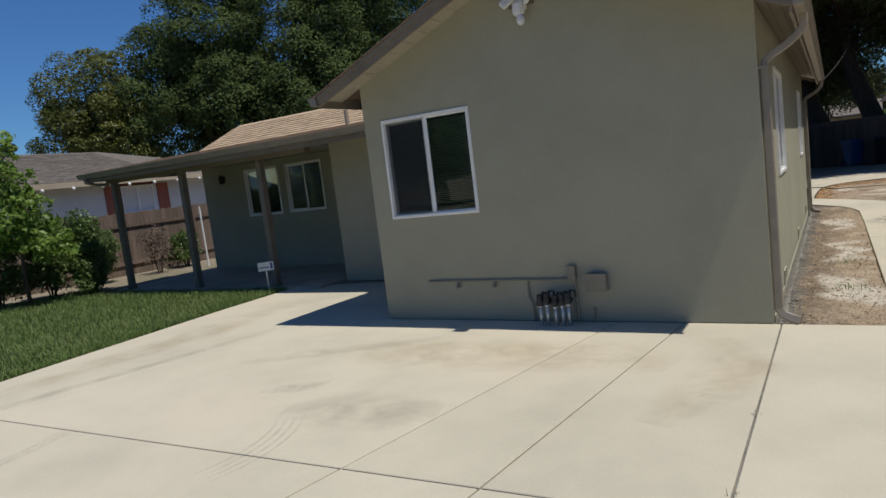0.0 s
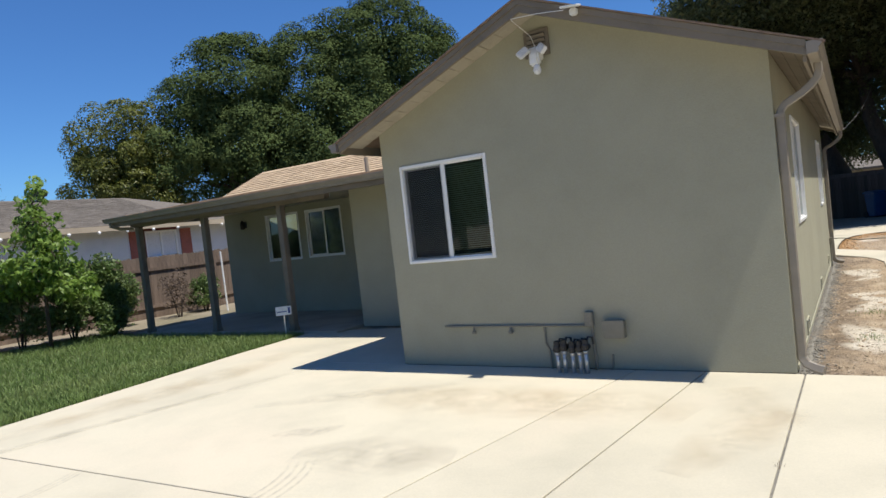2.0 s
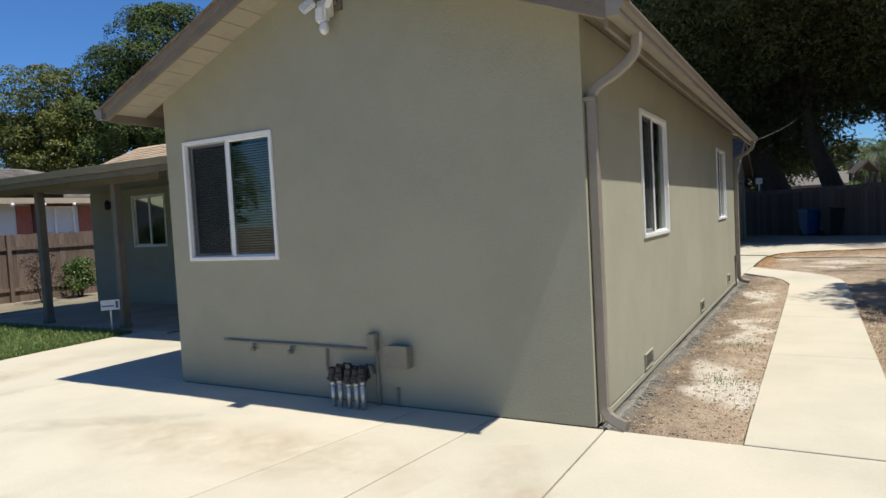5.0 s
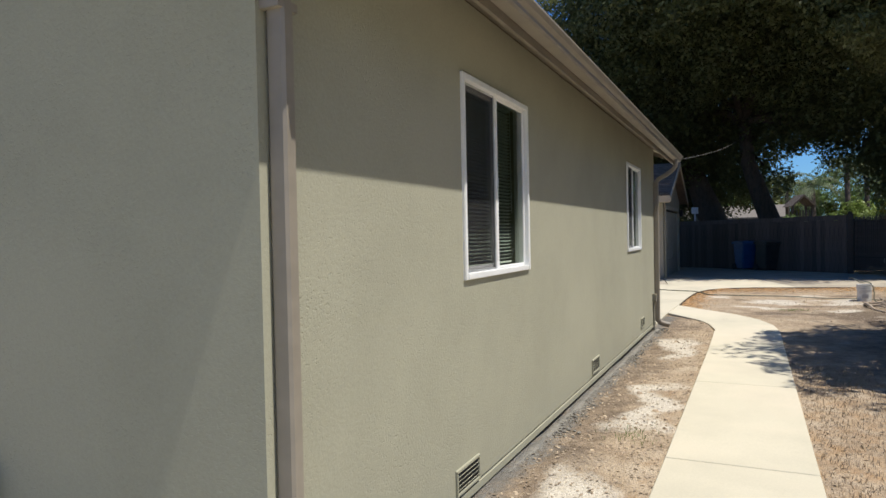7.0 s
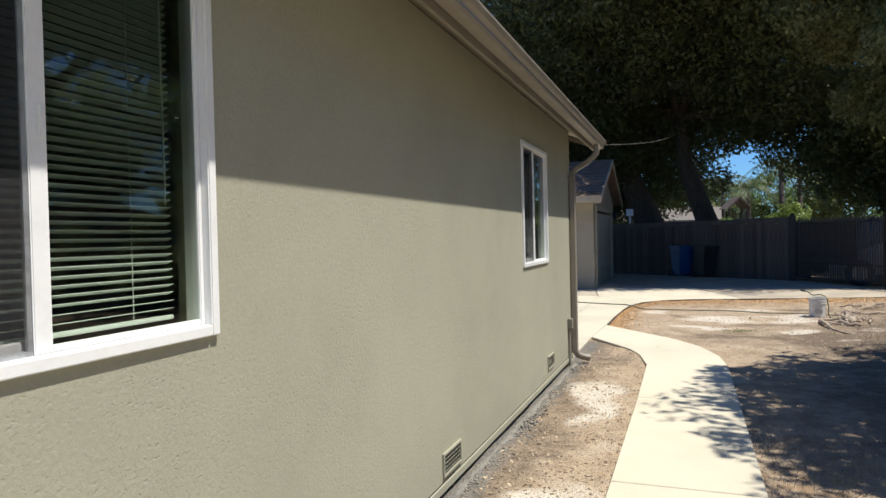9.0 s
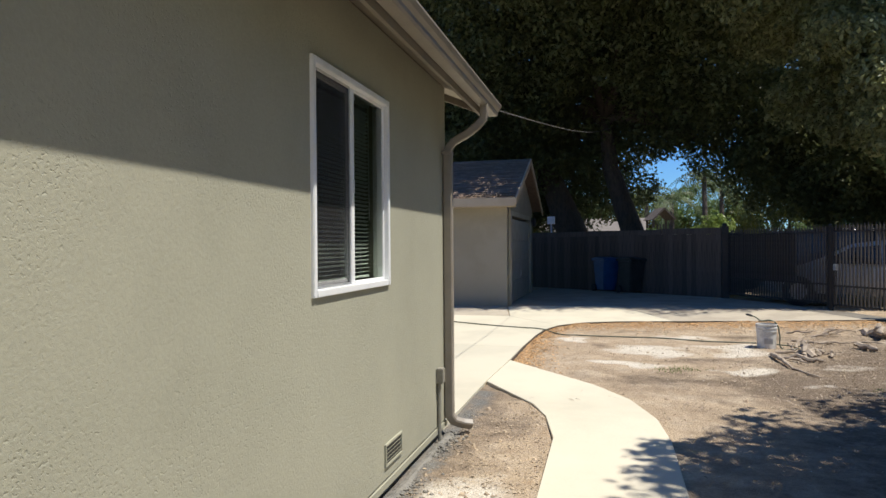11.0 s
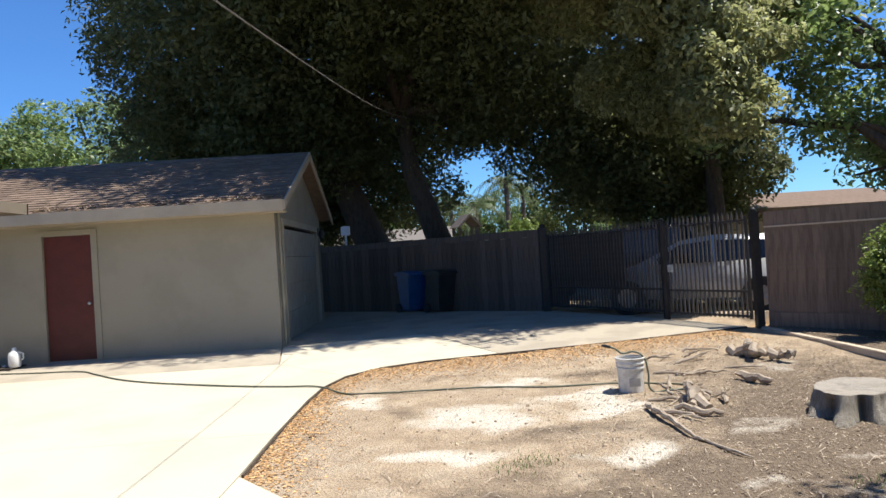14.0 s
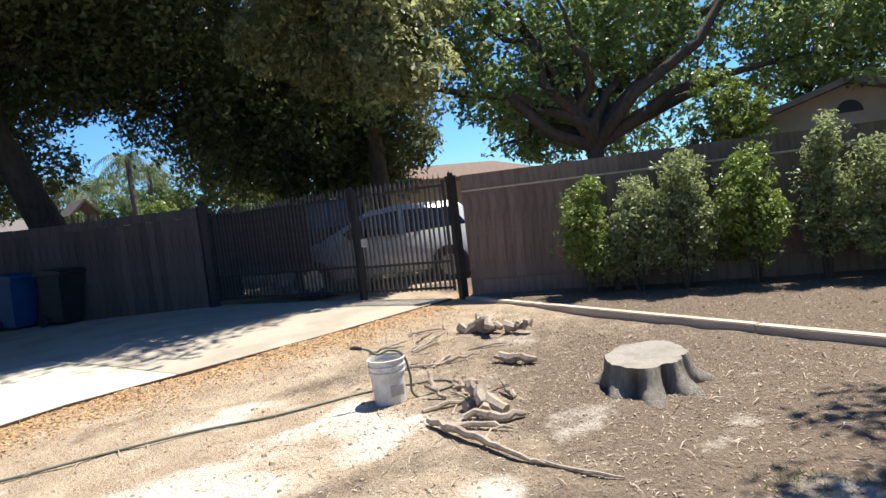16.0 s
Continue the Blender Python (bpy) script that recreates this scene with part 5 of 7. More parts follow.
iron_post(5.53, 27.05, 1.84, 0.05)
iron_post(3.82, 30.12, 1.95, 0.09)


# ---- bins ----
def wheelie_bin(x, y, rz, material, label):
    b = thing("wheelie_bin", label, "bin", "wheelie bins", pose(x, y, 0.10, rz=rz))
    bm = bmesh.new()
    lo = [(-0.23, -0.22), (0.23, -0.22), (0.23, 0.24), (-0.23, 0.24)]
    hi = [(-0.29, -0.34), (0.29, -0.34), (0.29, 0.30), (-0.29, 0.30)]
    vl = [bm.verts.new((p[0], p[1], 0.05)) for p in lo]
    vh = [bm.verts.new((p[0], p[1], 0.98)) for p in hi]
    bm.faces.new(vl[::-1])
    bm.faces.new(vh)
    for i in range(4):
        bm.faces.new((vl[i], vl[(i + 1) % 4], vh[(i + 1) % 4], vh[i]))
    bmesh.ops.bevel(bm, geom=bm.edges[:], offset=0.03, segments=2, affect="EDGES")
    part("body", bm, material, b, smooth=False)
    bm = bmesh.new()
    prism(bm, [(-0.37, 0.985), (0.34, 0.985), (0.34, 1.05), (0.1, 1.10), (-0.3, 1.06), (-0.37, 1.02)], "x", -0.31, 0.31)
    part("lid", bm, material, b)
    bm = bmesh.new()
    tube(bm, [(-0.26, 0.38, 1.0), (0.26, 0.38, 1.0)], 0.016, 8)
    part("handle", bm, material, b)
    for s in (-1, 1):
        bm = bmesh.new()
        tube(bm, [(s * 0.24, 0.28, 0.12), (s * 0.29, 0.28, 0.12)], 0.12, 16)
        part("wheel", bm, RUBBER, b)


wheelie_bin(0.62, 32.35, 35, BINBLUE, "blue wheeled recycling bin by the fence")
wheelie_bin(1.38, 31.75, 38, BINBLACK, "black wheeled rubbish bin by the fence")


# ---- parked vehicles ----
def vehicle(name, label, m, paint, length, height, side, seats=True):
    """side: outline of the body (x forward, z up); glass and wheels are parts of their own."""
    car = thing(name, label, "car", "", m)
    hw = 0.86
    bm = bmesh.new()
    vs = prism(bm, side, "y", -hw, hw)
    for v in bm.verts:
        if v.co.z > 0.95:
            v.co.y *= 1 - 0.20 * (v.co.z - 0.95) / (height - 0.95)
    bmesh.ops.bevel(bm, geom=bm.edges[:], offset=0.05, segments=3, affect="EDGES")
    body = part("body", bm, paint, car, smooth=True)
    wx = (length * 0.31, -length * 0.30)
    for x in wx:
        for s in (-1, 1):
            bm = bmesh.new()
            tube(bm, [(x, s * (hw - 0.17), 0.32), (x, s * (hw + 0.012), 0.32)], 0.37, 24)
            part("wheel_arch", bm, DARK_FILL, car)
            bm = bmesh.new()
            tube(bm, [(x, s * (hw - 0.16), 0.32), (x, s * (hw + 0.02), 0.32)], 0.32, 24)
            ty = part("tyre", bm, RUBBER, car)
            bm = bmesh.new()
            tube(bm, [(x, s * (hw - 0.02), 0.32), (x, s * (hw + 0.026), 0.32)], 0.20, 20)
            for k in range(5):
                a = 2 * math.pi * k / 5
                tube(bm, [(x, s * (hw + 0.03), 0.32), (x + 0.19 * math.cos(a), s * (hw + 0.03), 0.32 + 0.19 * math.sin(a))], 0.02, 5)
            part("rim", bm, ALLOY, ty)
    return car, body, hw


def side_glass(car, outline, hw, height):
    for s in (-1, 1):
        bm = bmesh.new()
        vs = prism(bm, outline, "y", s * (hw - 0.06), s * (hw + 0.004))
        for v in bm.verts:
            if v.co.z > 0.95:
                v.co.y *= 1 - 0.20 * (v.co.z - 0.95) / (height - 0.95)
        part("side_window", bm, CARGLASS, car)


HATCH = [(2.05, 0.28), (2.1, 0.55), (2.0, 0.78), (1.05, 0.98), (0.25, 1.46), (-0.4, 1.55), (-1.5, 1.50), (-1.95, 1.05), (-2.05, 0.6), (-2.0, 0.28)]
car, body, hw = vehicle("parked_car", "pale silver hatchback parked behind the iron gate", pose(6.78, 28.55, 0.10, rz=151), CARWHITE, 4.2, 1.55, HATCH)
side_glass(car, [(0.85, 1.0), (0.22, 1.38), (-0.38, 1.44), (-0.42, 1.0)], hw, 1.55)
side_glass(car, [(-0.48, 1.0), (-0.46, 1.44), (-1.38, 1.40), (-1.66, 1.05)], hw, 1.55)
bm = bmesh.new()
prism(bm, [(1.08, 1.0), (0.27, 1.47), (0.24, 1.45), (1.02, 0.99)], "y", -0.66, 0.66)
part("windscreen", bm, CARGLASS, car)
for s in (-1, 1):
    bm = bmesh.new()
    box(bm, 1.75, 2.06, s * 0.60 - 0.16, s * 0.60 + 0.16, 0.66, 0.80, 0.03)
    part("headlight", bm, LAMPGLASS, car)
    bm = bmesh.new()
    box(bm, 0.62, 0.80, s * 0.98 - 0.09, s * 0.98 + 0.09, 0.98, 1.10, 0.03)
    part("wing_mirror", bm, CARWHITE, car)
    bm = bmesh.new()
    box(bm, -0.30, -0.14, s * 0.875 - 0.012, s * 0.875 + 0.012, 0.86, 0.89, 0.004)
    part("door_handle", bm, CARWHITE, car)
VAN = [(2.4, 0.32), (2.45, 0.7), (2.3, 1.0), (1.3, 1.15), (0.55, 1.85), (-2.3, 1.95), (-2.45, 1.2), (-2.4, 0.32)]
van, body, hw = vehicle("parked_van", "dark blue van parked beyond the gate in shade", pose(6.2, 33.2, 0.10, rz=150), CARBLUE, 4.9, 1.95, VAN)
side_glass(van, [(1.05, 1.18), (0.5, 1.74), (-0.3, 1.78), (-0.3, 1.18)], hw, 1.95)
side_glass(van, [(-0.4, 1.18), (-0.4, 1.78), (-2.1, 1.82), (-2.2, 1.2)], hw, 1.95)

# ---- trees ----
tree("oak_tree", "huge dark evergreen oak with a leaning trunk behind the fence", (2.0, 37.2, 0.0),
     [(1.75, 37.1, 1.6), (1.2, 37.0, 3.2), (0.75, 36.8, 4.6), (0.6, 36.6, 6.4)],
     [(-4.0, 34.5, 9.4, 4.0, 4.4, 4.6), (0.5, 33.5, 11.5, 5.5, 5.0, 4.4), (4.0, 34.3, 9.8, 3.6, 4.0, 4.2), (-1.5, 31.2, 10.6, 4.4, 3.6, 2.8), (4.4, 30.2, 10.0, 4.1, 3.8, 2.6),
      (7.9, 35.4, 5.6, 2.6, 2.6, 2.9), (9.4, 34.6, 4.2, 2.2, 2.2, 1.9), (-1.4, 38.6, 8.0, 4.0, 3.2, 3.4), (3.0, 37.9, 8.6, 3.6, 3.2, 2.6), (7.0, 37.2, 4.9, 1.9, 1.8, 2.4), (3.4, 36.4, 6.9, 2.4, 2.2, 1.7), (4.9, 36.8, 4.9, 0.9, 0.9, 0.9), (-0.9, 37.8, 5.4, 1.5, 1.5, 1.4), (-3.0, 36.0, 6.2, 2.4, 2.2, 2.2), (2.9, 37.4, 6.05, 2.0, 1.2, 1.35), (1.5, 38.8, 4.6, 0.9, 0.8, 1.3), (1.5, 28.9, 10.6, 4.5, 2.8, 1.9), (5.3, 28.1, 8.7, 2.6, 2.2, 1.2), (3.4, 27.8, 9.8, 2.4, 1.7, 1.2)],
     OAKLEAF, 2650, 112, 0.85, 0.185, 21, limbs=16, r0=0.42, shell=0.65, tight=0.62, face=1.1)
tree("oak_tree", "broad dark oak trunk in shadow behind the garage fence", (-0.55, 38.4, 0.0),
     [(-0.75, 38.3, 2.0), (-1.5, 38.0, 4.0), (-2.7, 37.6, 6.0)],
     [(-5.2, 38.5, 6.4, 3.6, 3.0, 3.8), (-1.6, 40.0, 6.4, 3.2, 2.2, 3.4), (-6.5, 36.2, 7.6, 2.4, 3.0, 4.2), (-5.6, 40.5, 3.2, 4.0, 1.6, 2.2), (-1.6, 41.0, 3.4, 2.6, 1.4, 1.7), (-7.6, 39.5, 5.0, 2.3, 2.0, 3.2), (-2.4, 40.2, 3.2, 1.9, 1.2, 1.6), (0.4, 41.2, 4.4, 1.6, 1.2, 1.6)],
     OAKLEAF, 850, 85, 0.8, 0.185, 22, limbs=8, r0=0.62, shell=0.6, tight=0.6, face=1.0)
tree("oak_tree", "dense dark evergreen mass hanging low behind the gate", (8.4, 37.2, 0.0), [(8.4, 37.2, 1.5), (8.3, 37.0, 3.0)],
     [(7.3, 36.4, 4.7, 2.0, 1.5, 1.75), (9.2, 35.9, 3.9, 2.2, 1.5, 2.1), (10.4, 35.2, 3.7, 1.8, 1.3, 1.6), (8.0, 35.6, 6.0, 2.4, 1.4, 1.6), (10.0, 35.0, 5.6, 1.7, 1.3, 1.3)],
     OAKLEAF, 520, 95, 0.62, 0.2, 27, limbs=8, r0=0.3, shell=0.5, tight=0.5, face=1.0)
# added foliage for the oak's sunlit east side, lit through its lighter leaf colour
tree("pepper_tree", "olive-brown drooping boughs beyond the gate, leaves coloured lighter for sunlight", (9.6, 33.4, 0.0), [(9.5, 33.3, 2.0), (9.2, 32.8, 4.2), (8.8, 32.2, 6.0)],
     [(7.2, 29.4, 6.7, 1.1, 1.2, 0.8), (8.0, 28.9, 5.9, 1.1, 1.1, 0.8), (8.6, 29.7, 6.8, 1.0, 1.1, 0.8), (7.4, 30.4, 5.2, 1.1, 1.1, 0.9), (6.3, 30.9, 5.6, 1.1, 1.1, 0.8), (6.3, 27.9, 6.4, 0.9, 0.8, 0.7), (6.9, 27.6, 5.3, 0.8, 0.7, 0.7), (7.3, 27.7, 4.1, 0.8, 0.7, 0.7), (5.6, 28.4, 7.4, 0.9, 0.8, 0.6), (3.9, 28.2, 7.6, 0.7, 0.6, 0.45), (8.2, 30.2, 5.4, 0.9, 1.0, 0.8), (5.4, 30.2, 7.4, 1.3, 1.3, 0.7)],
     SUNLIT_LEAF, 700, 80, 0.40, 0.16, 26, limbs=12, r0=0.24, shell=0.6, droop=1.2, tight=0.6, face=0.9)
tree("ash_tree", "spreading bright green tree with dark forked limbs behind the fence", (12.9, 28.4, 0.0),
     [(12.85, 28.35, 1.3), (12.8, 28.3, 2.5)],
     [(12.3, 29.9, 5.0, 1.8, 1.9, 1.6), (13.9, 27.8, 7.1, 2.8, 2.6, 1.4), (10.0, 29.4, 6.0, 1.2, 1.2, 1.0), (10.4, 29.9, 7.3, 1.5, 1.4, 0.9), (8.2, 30.8, 4.6, 1.0, 1.0, 0.8), (17.8, 27.2, 6.6, 2.6, 2.4, 1.7), (14.2, 28.4, 5.2, 2.2, 1.8, 1.2), (10.75, 29.8, 4.2, 0.75, 0.9, 1.3), (18.6, 23.4, 5.8, 2.8, 2.6, 2.2), (10.4, 32.0, 7.7, 2.2, 2.2, 1.6), (16.5, 30.5, 5.0, 3.5, 2.5, 3.0), (21.0, 26.5, 4.5, 3.5, 2.5, 3.0), (17.6, 24.8, 4.2, 2.0, 1.8, 1.2), (13.5, 31.4, 3.3, 1.5, 1.2, 1.1), (14.8, 31.0, 3.2, 2.0, 1.4, 1.1)],
     BRIGHTLEAF, 1500, 38, 0.46, 0.20, 23, limbs=16, r0=0.34, shell=0.45)
tree("yard_tree", "leafy shade tree standing in the side yard", (7.2, 14.0, 0.0),
     [(7.2, 14.0, 1.4), (7.1, 14.0, 3.0)],
     [(6.0, 13.8, 6.0, 2.5, 2.5, 1.7), (7.8, 14.8, 7.0, 2.6, 2.6, 2.0), (5.4, 15.6, 5.6, 1.9, 1.6, 1.3), (8.2, 12.4, 6.2, 2.2, 2.0, 1.6), (6.9, 17.3, 5.8, 1.5, 1.2, 1.0), (7.75, 18.45, 5.8, 0.5, 0.4, 0.35)],
     BRIGHTLEAF, 900, 66, 0.5, 0.16, 24, limbs=10, r0=0.20, shell=0.45)
for i, (x, y, h) in enumerate(((15.0, 13.0, 11.0), (16.5, 6.5, 12.5), (15.0, 0.5, 11.5), (19.0, -6.5, 12.0), (20.0, 17.0, 12.5))):
    tree("street_tree", "leafy green tree beyond the east side of the lot", (x, y, 0.0), [(x, y, 1.6), (x, y + 0.1, 3.0)],
         [(x, y, h - 3.2, 3.4, 3.8, 3.0), (x - 0.6, y + 2.0, h - 6.0, 2.6, 2.8, 3.2), (x, y - 2.2, h - 5.8, 2.8, 2.8, 3.4)], BRIGHTLEAF, 420, 40, 0.8, 0.33, 140 + i, limbs=7, r0=0.26, shell=0.7, group="trees beyond the lot")
tree("evergreen_tree", "tall rounded dark evergreen tree behind the wing", (-25.9, 36.2, 0.0), [(-25.9, 36.2, 3.0), (-25.8, 36.2, 6)],
     shifted([(-26.6, 35.6, 12.5, 4.4, 4.4, 5.2), (-30.4, 33.4, 11.0, 4.4, 4.4, 5.2), (-28.0, 33.2, 7.6, 5.0, 4.4, 4.4), (-24.8, 36.4, 8.6, 3.4, 3.6, 4.4), (-27.2, 35.4, 15.9, 2.4, 2.4, 2.4)], 0.6, 0.4, -0.9),
     EVERLEAF, 600, 300, 1.1, 0.19, 31, limbs=6, r0=0.5, shell=0.9, tight=0.78, face=1.6)
tree("evergreen_tree", "rounded dark evergreen tree behind the neighbour's roof", (-33.5, 30.0, 0.0), [(-33.5, 30.0, 3.0), (-33.5, 30.0, 5)],
     shifted([(-34.6, 29.0, 10.9, 3.6, 3.6, 4.2), (-36.6, 26.8, 8.4, 3.2, 3.2, 3.6), (-33.4, 29.6, 7.4, 3.6, 3.6, 4.0)], 0.6, 0.8, 0.0),
     EVERLEAF, 320, 300, 1.05, 0.19, 32, limbs=6, r0=0.42, shell=0.9, tight=0.78, face=1.6)
tree("evergreen_tree", "smaller yellow-green tree at the edge of the dark ones", (-38.0, 24.3, 0.0), [(-38.0, 24.3, 3.0), (-38, 24.3, 5)],
     shifted([(-38.8, 22.8, 8.9, 2.6, 2.6, 2.8), (-38.0, 23.8, 6.4, 2.6, 2.6, 2.6), (-39.4, 21.8, 6.6, 2.0, 2.0, 2.2)], 0.9, 1.5, -0.3),
     OLIVELEAF, 190, 240, 0.85, 0.18, 33, limbs=5, r0=0.3, shell=0.88, tight=0.75, face=1.4)
tree("far_tree", "sunlit green tree far behind the garage", (-16.5, 52.0, 0.0), [(-16.5, 52.0, 2.5)],
     [(-17.2, 52.0, 7.4, 5.2, 3.0, 4.0), (-12.8, 52.5, 5.9, 3.4, 3.0, 3.0), (-22.5, 52, 6.8, 3.8, 3.0, 3.6)],
     BRIGHTLEAF, 420, 80, 0.9, 0.28, 34, limbs=5, r0=0.3, shell=0.8)
tree("lawn_tree", "slender young green tree on the lawn before the hedge", (-14.55, 7.1, 0.06), [(-14.53, 7.1, 0.9), (-14.5, 7.12, 2.0), (-14.52, 7.1, 3.0)],
     [(-14.5, 7.1, 1.9, 0.75, 0.75, 0.65), (-14.5, 7.1, 2.65, 0.48, 0.48, 0.5), (-14.52, 7.1, 3.35, 0.18, 0.18, 0.45), (-14.1, 7.4, 1.35, 0.6, 0.5, 0.38), (-15.0, 6.8, 1.5, 0.55, 0.5, 0.38)],
     YOUNGLEAF, 160, 17, 0.18, 0.155, 35, limbs=10, r0=0.035, shell=0.4, droop=0.9)


def shrub(name, label, x, y, z, r, h, leaf, seed, clumps=150, group="", size=0.07, flowers=0):
    rng = np.random.default_rng(seed)
    s = thing(name, label, "shrub", group, Matrix.Translation((x, y, z)))
    bm = bmesh.new()
    for i in range(7):
        a = rng.uniform(0, 6.28)
        e = Vector((math.cos(a) * r * 0.5, math.sin(a) * r * 0.5, h * rng.uniform(0.6, 0.85)))
        tube(bm, [(math.cos(a) * 0.04, math.sin(a) * 0.04, -0.03), e * 0.5 + Vector((0, 0, 0.05)), e], [0.018, 0.013, 0.006], 5)
    part("stem", bm, BARK, s)
    blobs = [(0, 0, h * 0.45, r * 0.62, r * 0.62, h * 0.34)]
    for i in range(11):
        a, f = rng.uniform(0, 6.28), (i + 0.5) / 11
        out = r * (0.62 - 0.42 * f) * rng.uniform(0.5, 1.25)
        s_ = r * rng.uniform(0.26, 0.46)
        blobs.append((math.cos(a) * out, math.sin(a) * out, h * (0.24 + 0.66 * f), s_, s_, min(s_ * 1.15, h * 0.16)))
    p, d = crown_points(rng, blobs, clumps, 18, 0.13, 0.55)
    p[:, 2] = np.maximum(p[:, 2], 0.05)
    ob = new("foliage", quads_mesh("foliage", leaf_quads(rng, p, size, size * 0.42, 0.5, 0.0, d), leaf))
    ob.parent = s
    if flowers:
        k = rng.choice(len(p), flowers, replace=False)
        ob = new("blossom", quads_mesh("blossom", leaf_quads(rng, p[k] + d[k] * 0.05, 0.035, 0.035, 0.6), FLOWER))
        ob.parent = s
        tagged(ob, "tiny cream flowers", "", "", "stuff")
    return s


for i, (x, y, r, h, lf, fl) in enumerate(((7.40, 23.58, 0.46, 1.66, LIMELEAF, 0), (7.85, 23.1, 0.46, 1.50, BUSHLEAF, 90), (8.25, 22.62, 0.64, 1.80, BUSHLEAF, 160), (8.80, 21.95, 0.54, 1.84, LIMELEAF, 0), (9.32, 21.30, 0.46, 2.16, BUSHLEAF, 120), (9.72, 20.70, 0.66, 1.62, BUSHLEAF, 160), (9.95, 19.6, 0.62, 2.40, LIMELEAF, 60), (10.6, 18.4, 0.7, 2.1, BUSHLEAF, 60))):
    shrub("garden_shrub", "upright shrub with lime new growth against the fence" if lf is LIMELEAF else "grey-green flowering shrub against the fence", x, y, 0.06, r, h, lf, 50 + i, 330 if r > .5 else 230, "fence shrubs", 0.075, fl)
shrub("garden_shrub", "low pale flowering shrub at the foot of the fence", 7.75, 23.4, 0.06, 0.25, 0.55, BUSHLEAF, 61, 40, "fence shrubs", 0.07, 40)
for i, (x, y, r, h) in enumerate(((-15.6, 4.6, 0.9, 1.7), (-15.9, 5.9, 0.9, 1.85), (-15.6, 7.0, 0.85, 1.95), (-15.3, 8.0, 0.8, 1.95), (-14.95, 8.75, 0.7, 1.9), (-15.8, 3.2, 0.9, 1.5), (-16.0, 1.8, 0.9, 1.5), (-14.35, 8.35, 0.42, 1.2))):
    shrub("hedge_shrub", "dense dark green hedge shrub at the lawn's edge", x, y, 0.03, r, h, HEDGELEAF, 80 + i, 420, "hedge by the lawn", 0.085)
for i, (x, y, r, h) in enumerate(((-16.5, 9.9, 0.7, 1.25), (-16.6, 12.6, 0.6, 1.0))):
    shrub("hedge_shrub", "dark shrub in front of the side fence", x, y, 0.03, r, h, HEDGELEAF, 110 + i, 240, "", 0.085)
shrub("dry_shrub", "sparse brown shrub in front of the side fence", -16.2, 11.4, 0.03, 0.7, 1.3, FENCE_RED, 95, 60, "", 0.07)
shrub("fence_shrub", "bright lime bush showing over the east fence", 14.1, 25.6, 0.0, 1.35, 3.75, LIMELEAF, 96, 520, "", 0.13)
shrub("far_hedge", "bright clipped green bush beyond the rear fence", 6.0, 48.0, 0.0, 1.75, 3.15, LIMELEAF, 97, 520, "", 0.16)
shrub("far_hedge", "dull green bush beyond the rear fence", 3.2, 50.0, 0.0, 1.6, 2.4, HEDGELEAF, 98, 300, "", 0.16)
shrub("far_hedge", "dull green bush behind the gate", 9.6, 46.0, 0.0, 1.8, 2.5, HEDGELEAF, 99, 300, "", 0.16)


def palm(x, y, h, seed):
    rng = np.random.default_rng(seed)
    p = thing("palm_tree", "tall feather palm far beyond the rear fence", "tree", "far palms", Matrix.Translation((x, y, 0)))
    bm = bmesh.new()
    tube(bm, [(0, 0, -0.1), (0.1, 0, h * 0.5), (0.05, 0, h)], [0.24, 0.17, 0.15], 8)
    part("trunk", bm, BARK, p, smooth=True)
    quads = []
    for i in range(26):
        a, lift = rng.uniform(0, 6.28), rng.uniform(-0.2, 1.1)
        L = rng.uniform(2.0, 2.9)
        prev = None
        for k in range(9):
            f = k / 8
            q = np.array([math.cos(a) * L * f * math.cos(lift * (1 - f)), math.sin(a) * L * f * math.cos(lift * (1 - f)), h + L * (lift * f - 0.95 * f * f)])
            if prev is not None:
                side = np.array([-math.sin(a), math.cos(a), 0])
                for s in (-1, 1):
                    for w in (0.0, 0.5):
                        b0 = prev + (q - prev) * w
                        tip = b0 + side * s * 0.5 * (1.1 - f) + (q - prev) * 0.8 + np.array([0, 0, -0.25])
                        e = (q - prev) * 0.22
                        quads.append([b0, b0 + e, tip + e * 0.2, tip])
            prev = q
    ob = new("fronds", quads_mesh("fronds", np.array(quads), PALMLEAF))
    ob.parent = p


for i, (x, y, h, r) in enumerate(((-4.0, 74.0, 7.0, 4.0), (3.0, 78.0, 6.4, 4.2), (9.5, 76.0, 7.4, 4.0), (15.0, 72.0, 8.0, 4.2), (21.0, 74.0, 8.4, 4.5))):
    tree("far_tree", "hazy green tree on the skyline", (x, y, 0.0), [(x, y, 2.0)], [(x, y, h * 0.55, r, r * 0.7, h * 0.42), (x + r * 0.5, y, h * 0.4, r * 0.7, r * 0.6, h * 0.35)], OLIVELEAF if i % 2 else HEDGELEAF, 170, 60, 0.8, 0.34, 170 + i, limbs=4, r0=0.25, shell=0.8, group="skyline trees")
for i, (x, y, h) in enumerate(((6.9, 59.0, 6.4), (5.0, 62.0, 5.0), (8.6, 63.0, 6.0), (3.4, 66.0, 5.6))):
    palm(x, y, h, 70 + i)

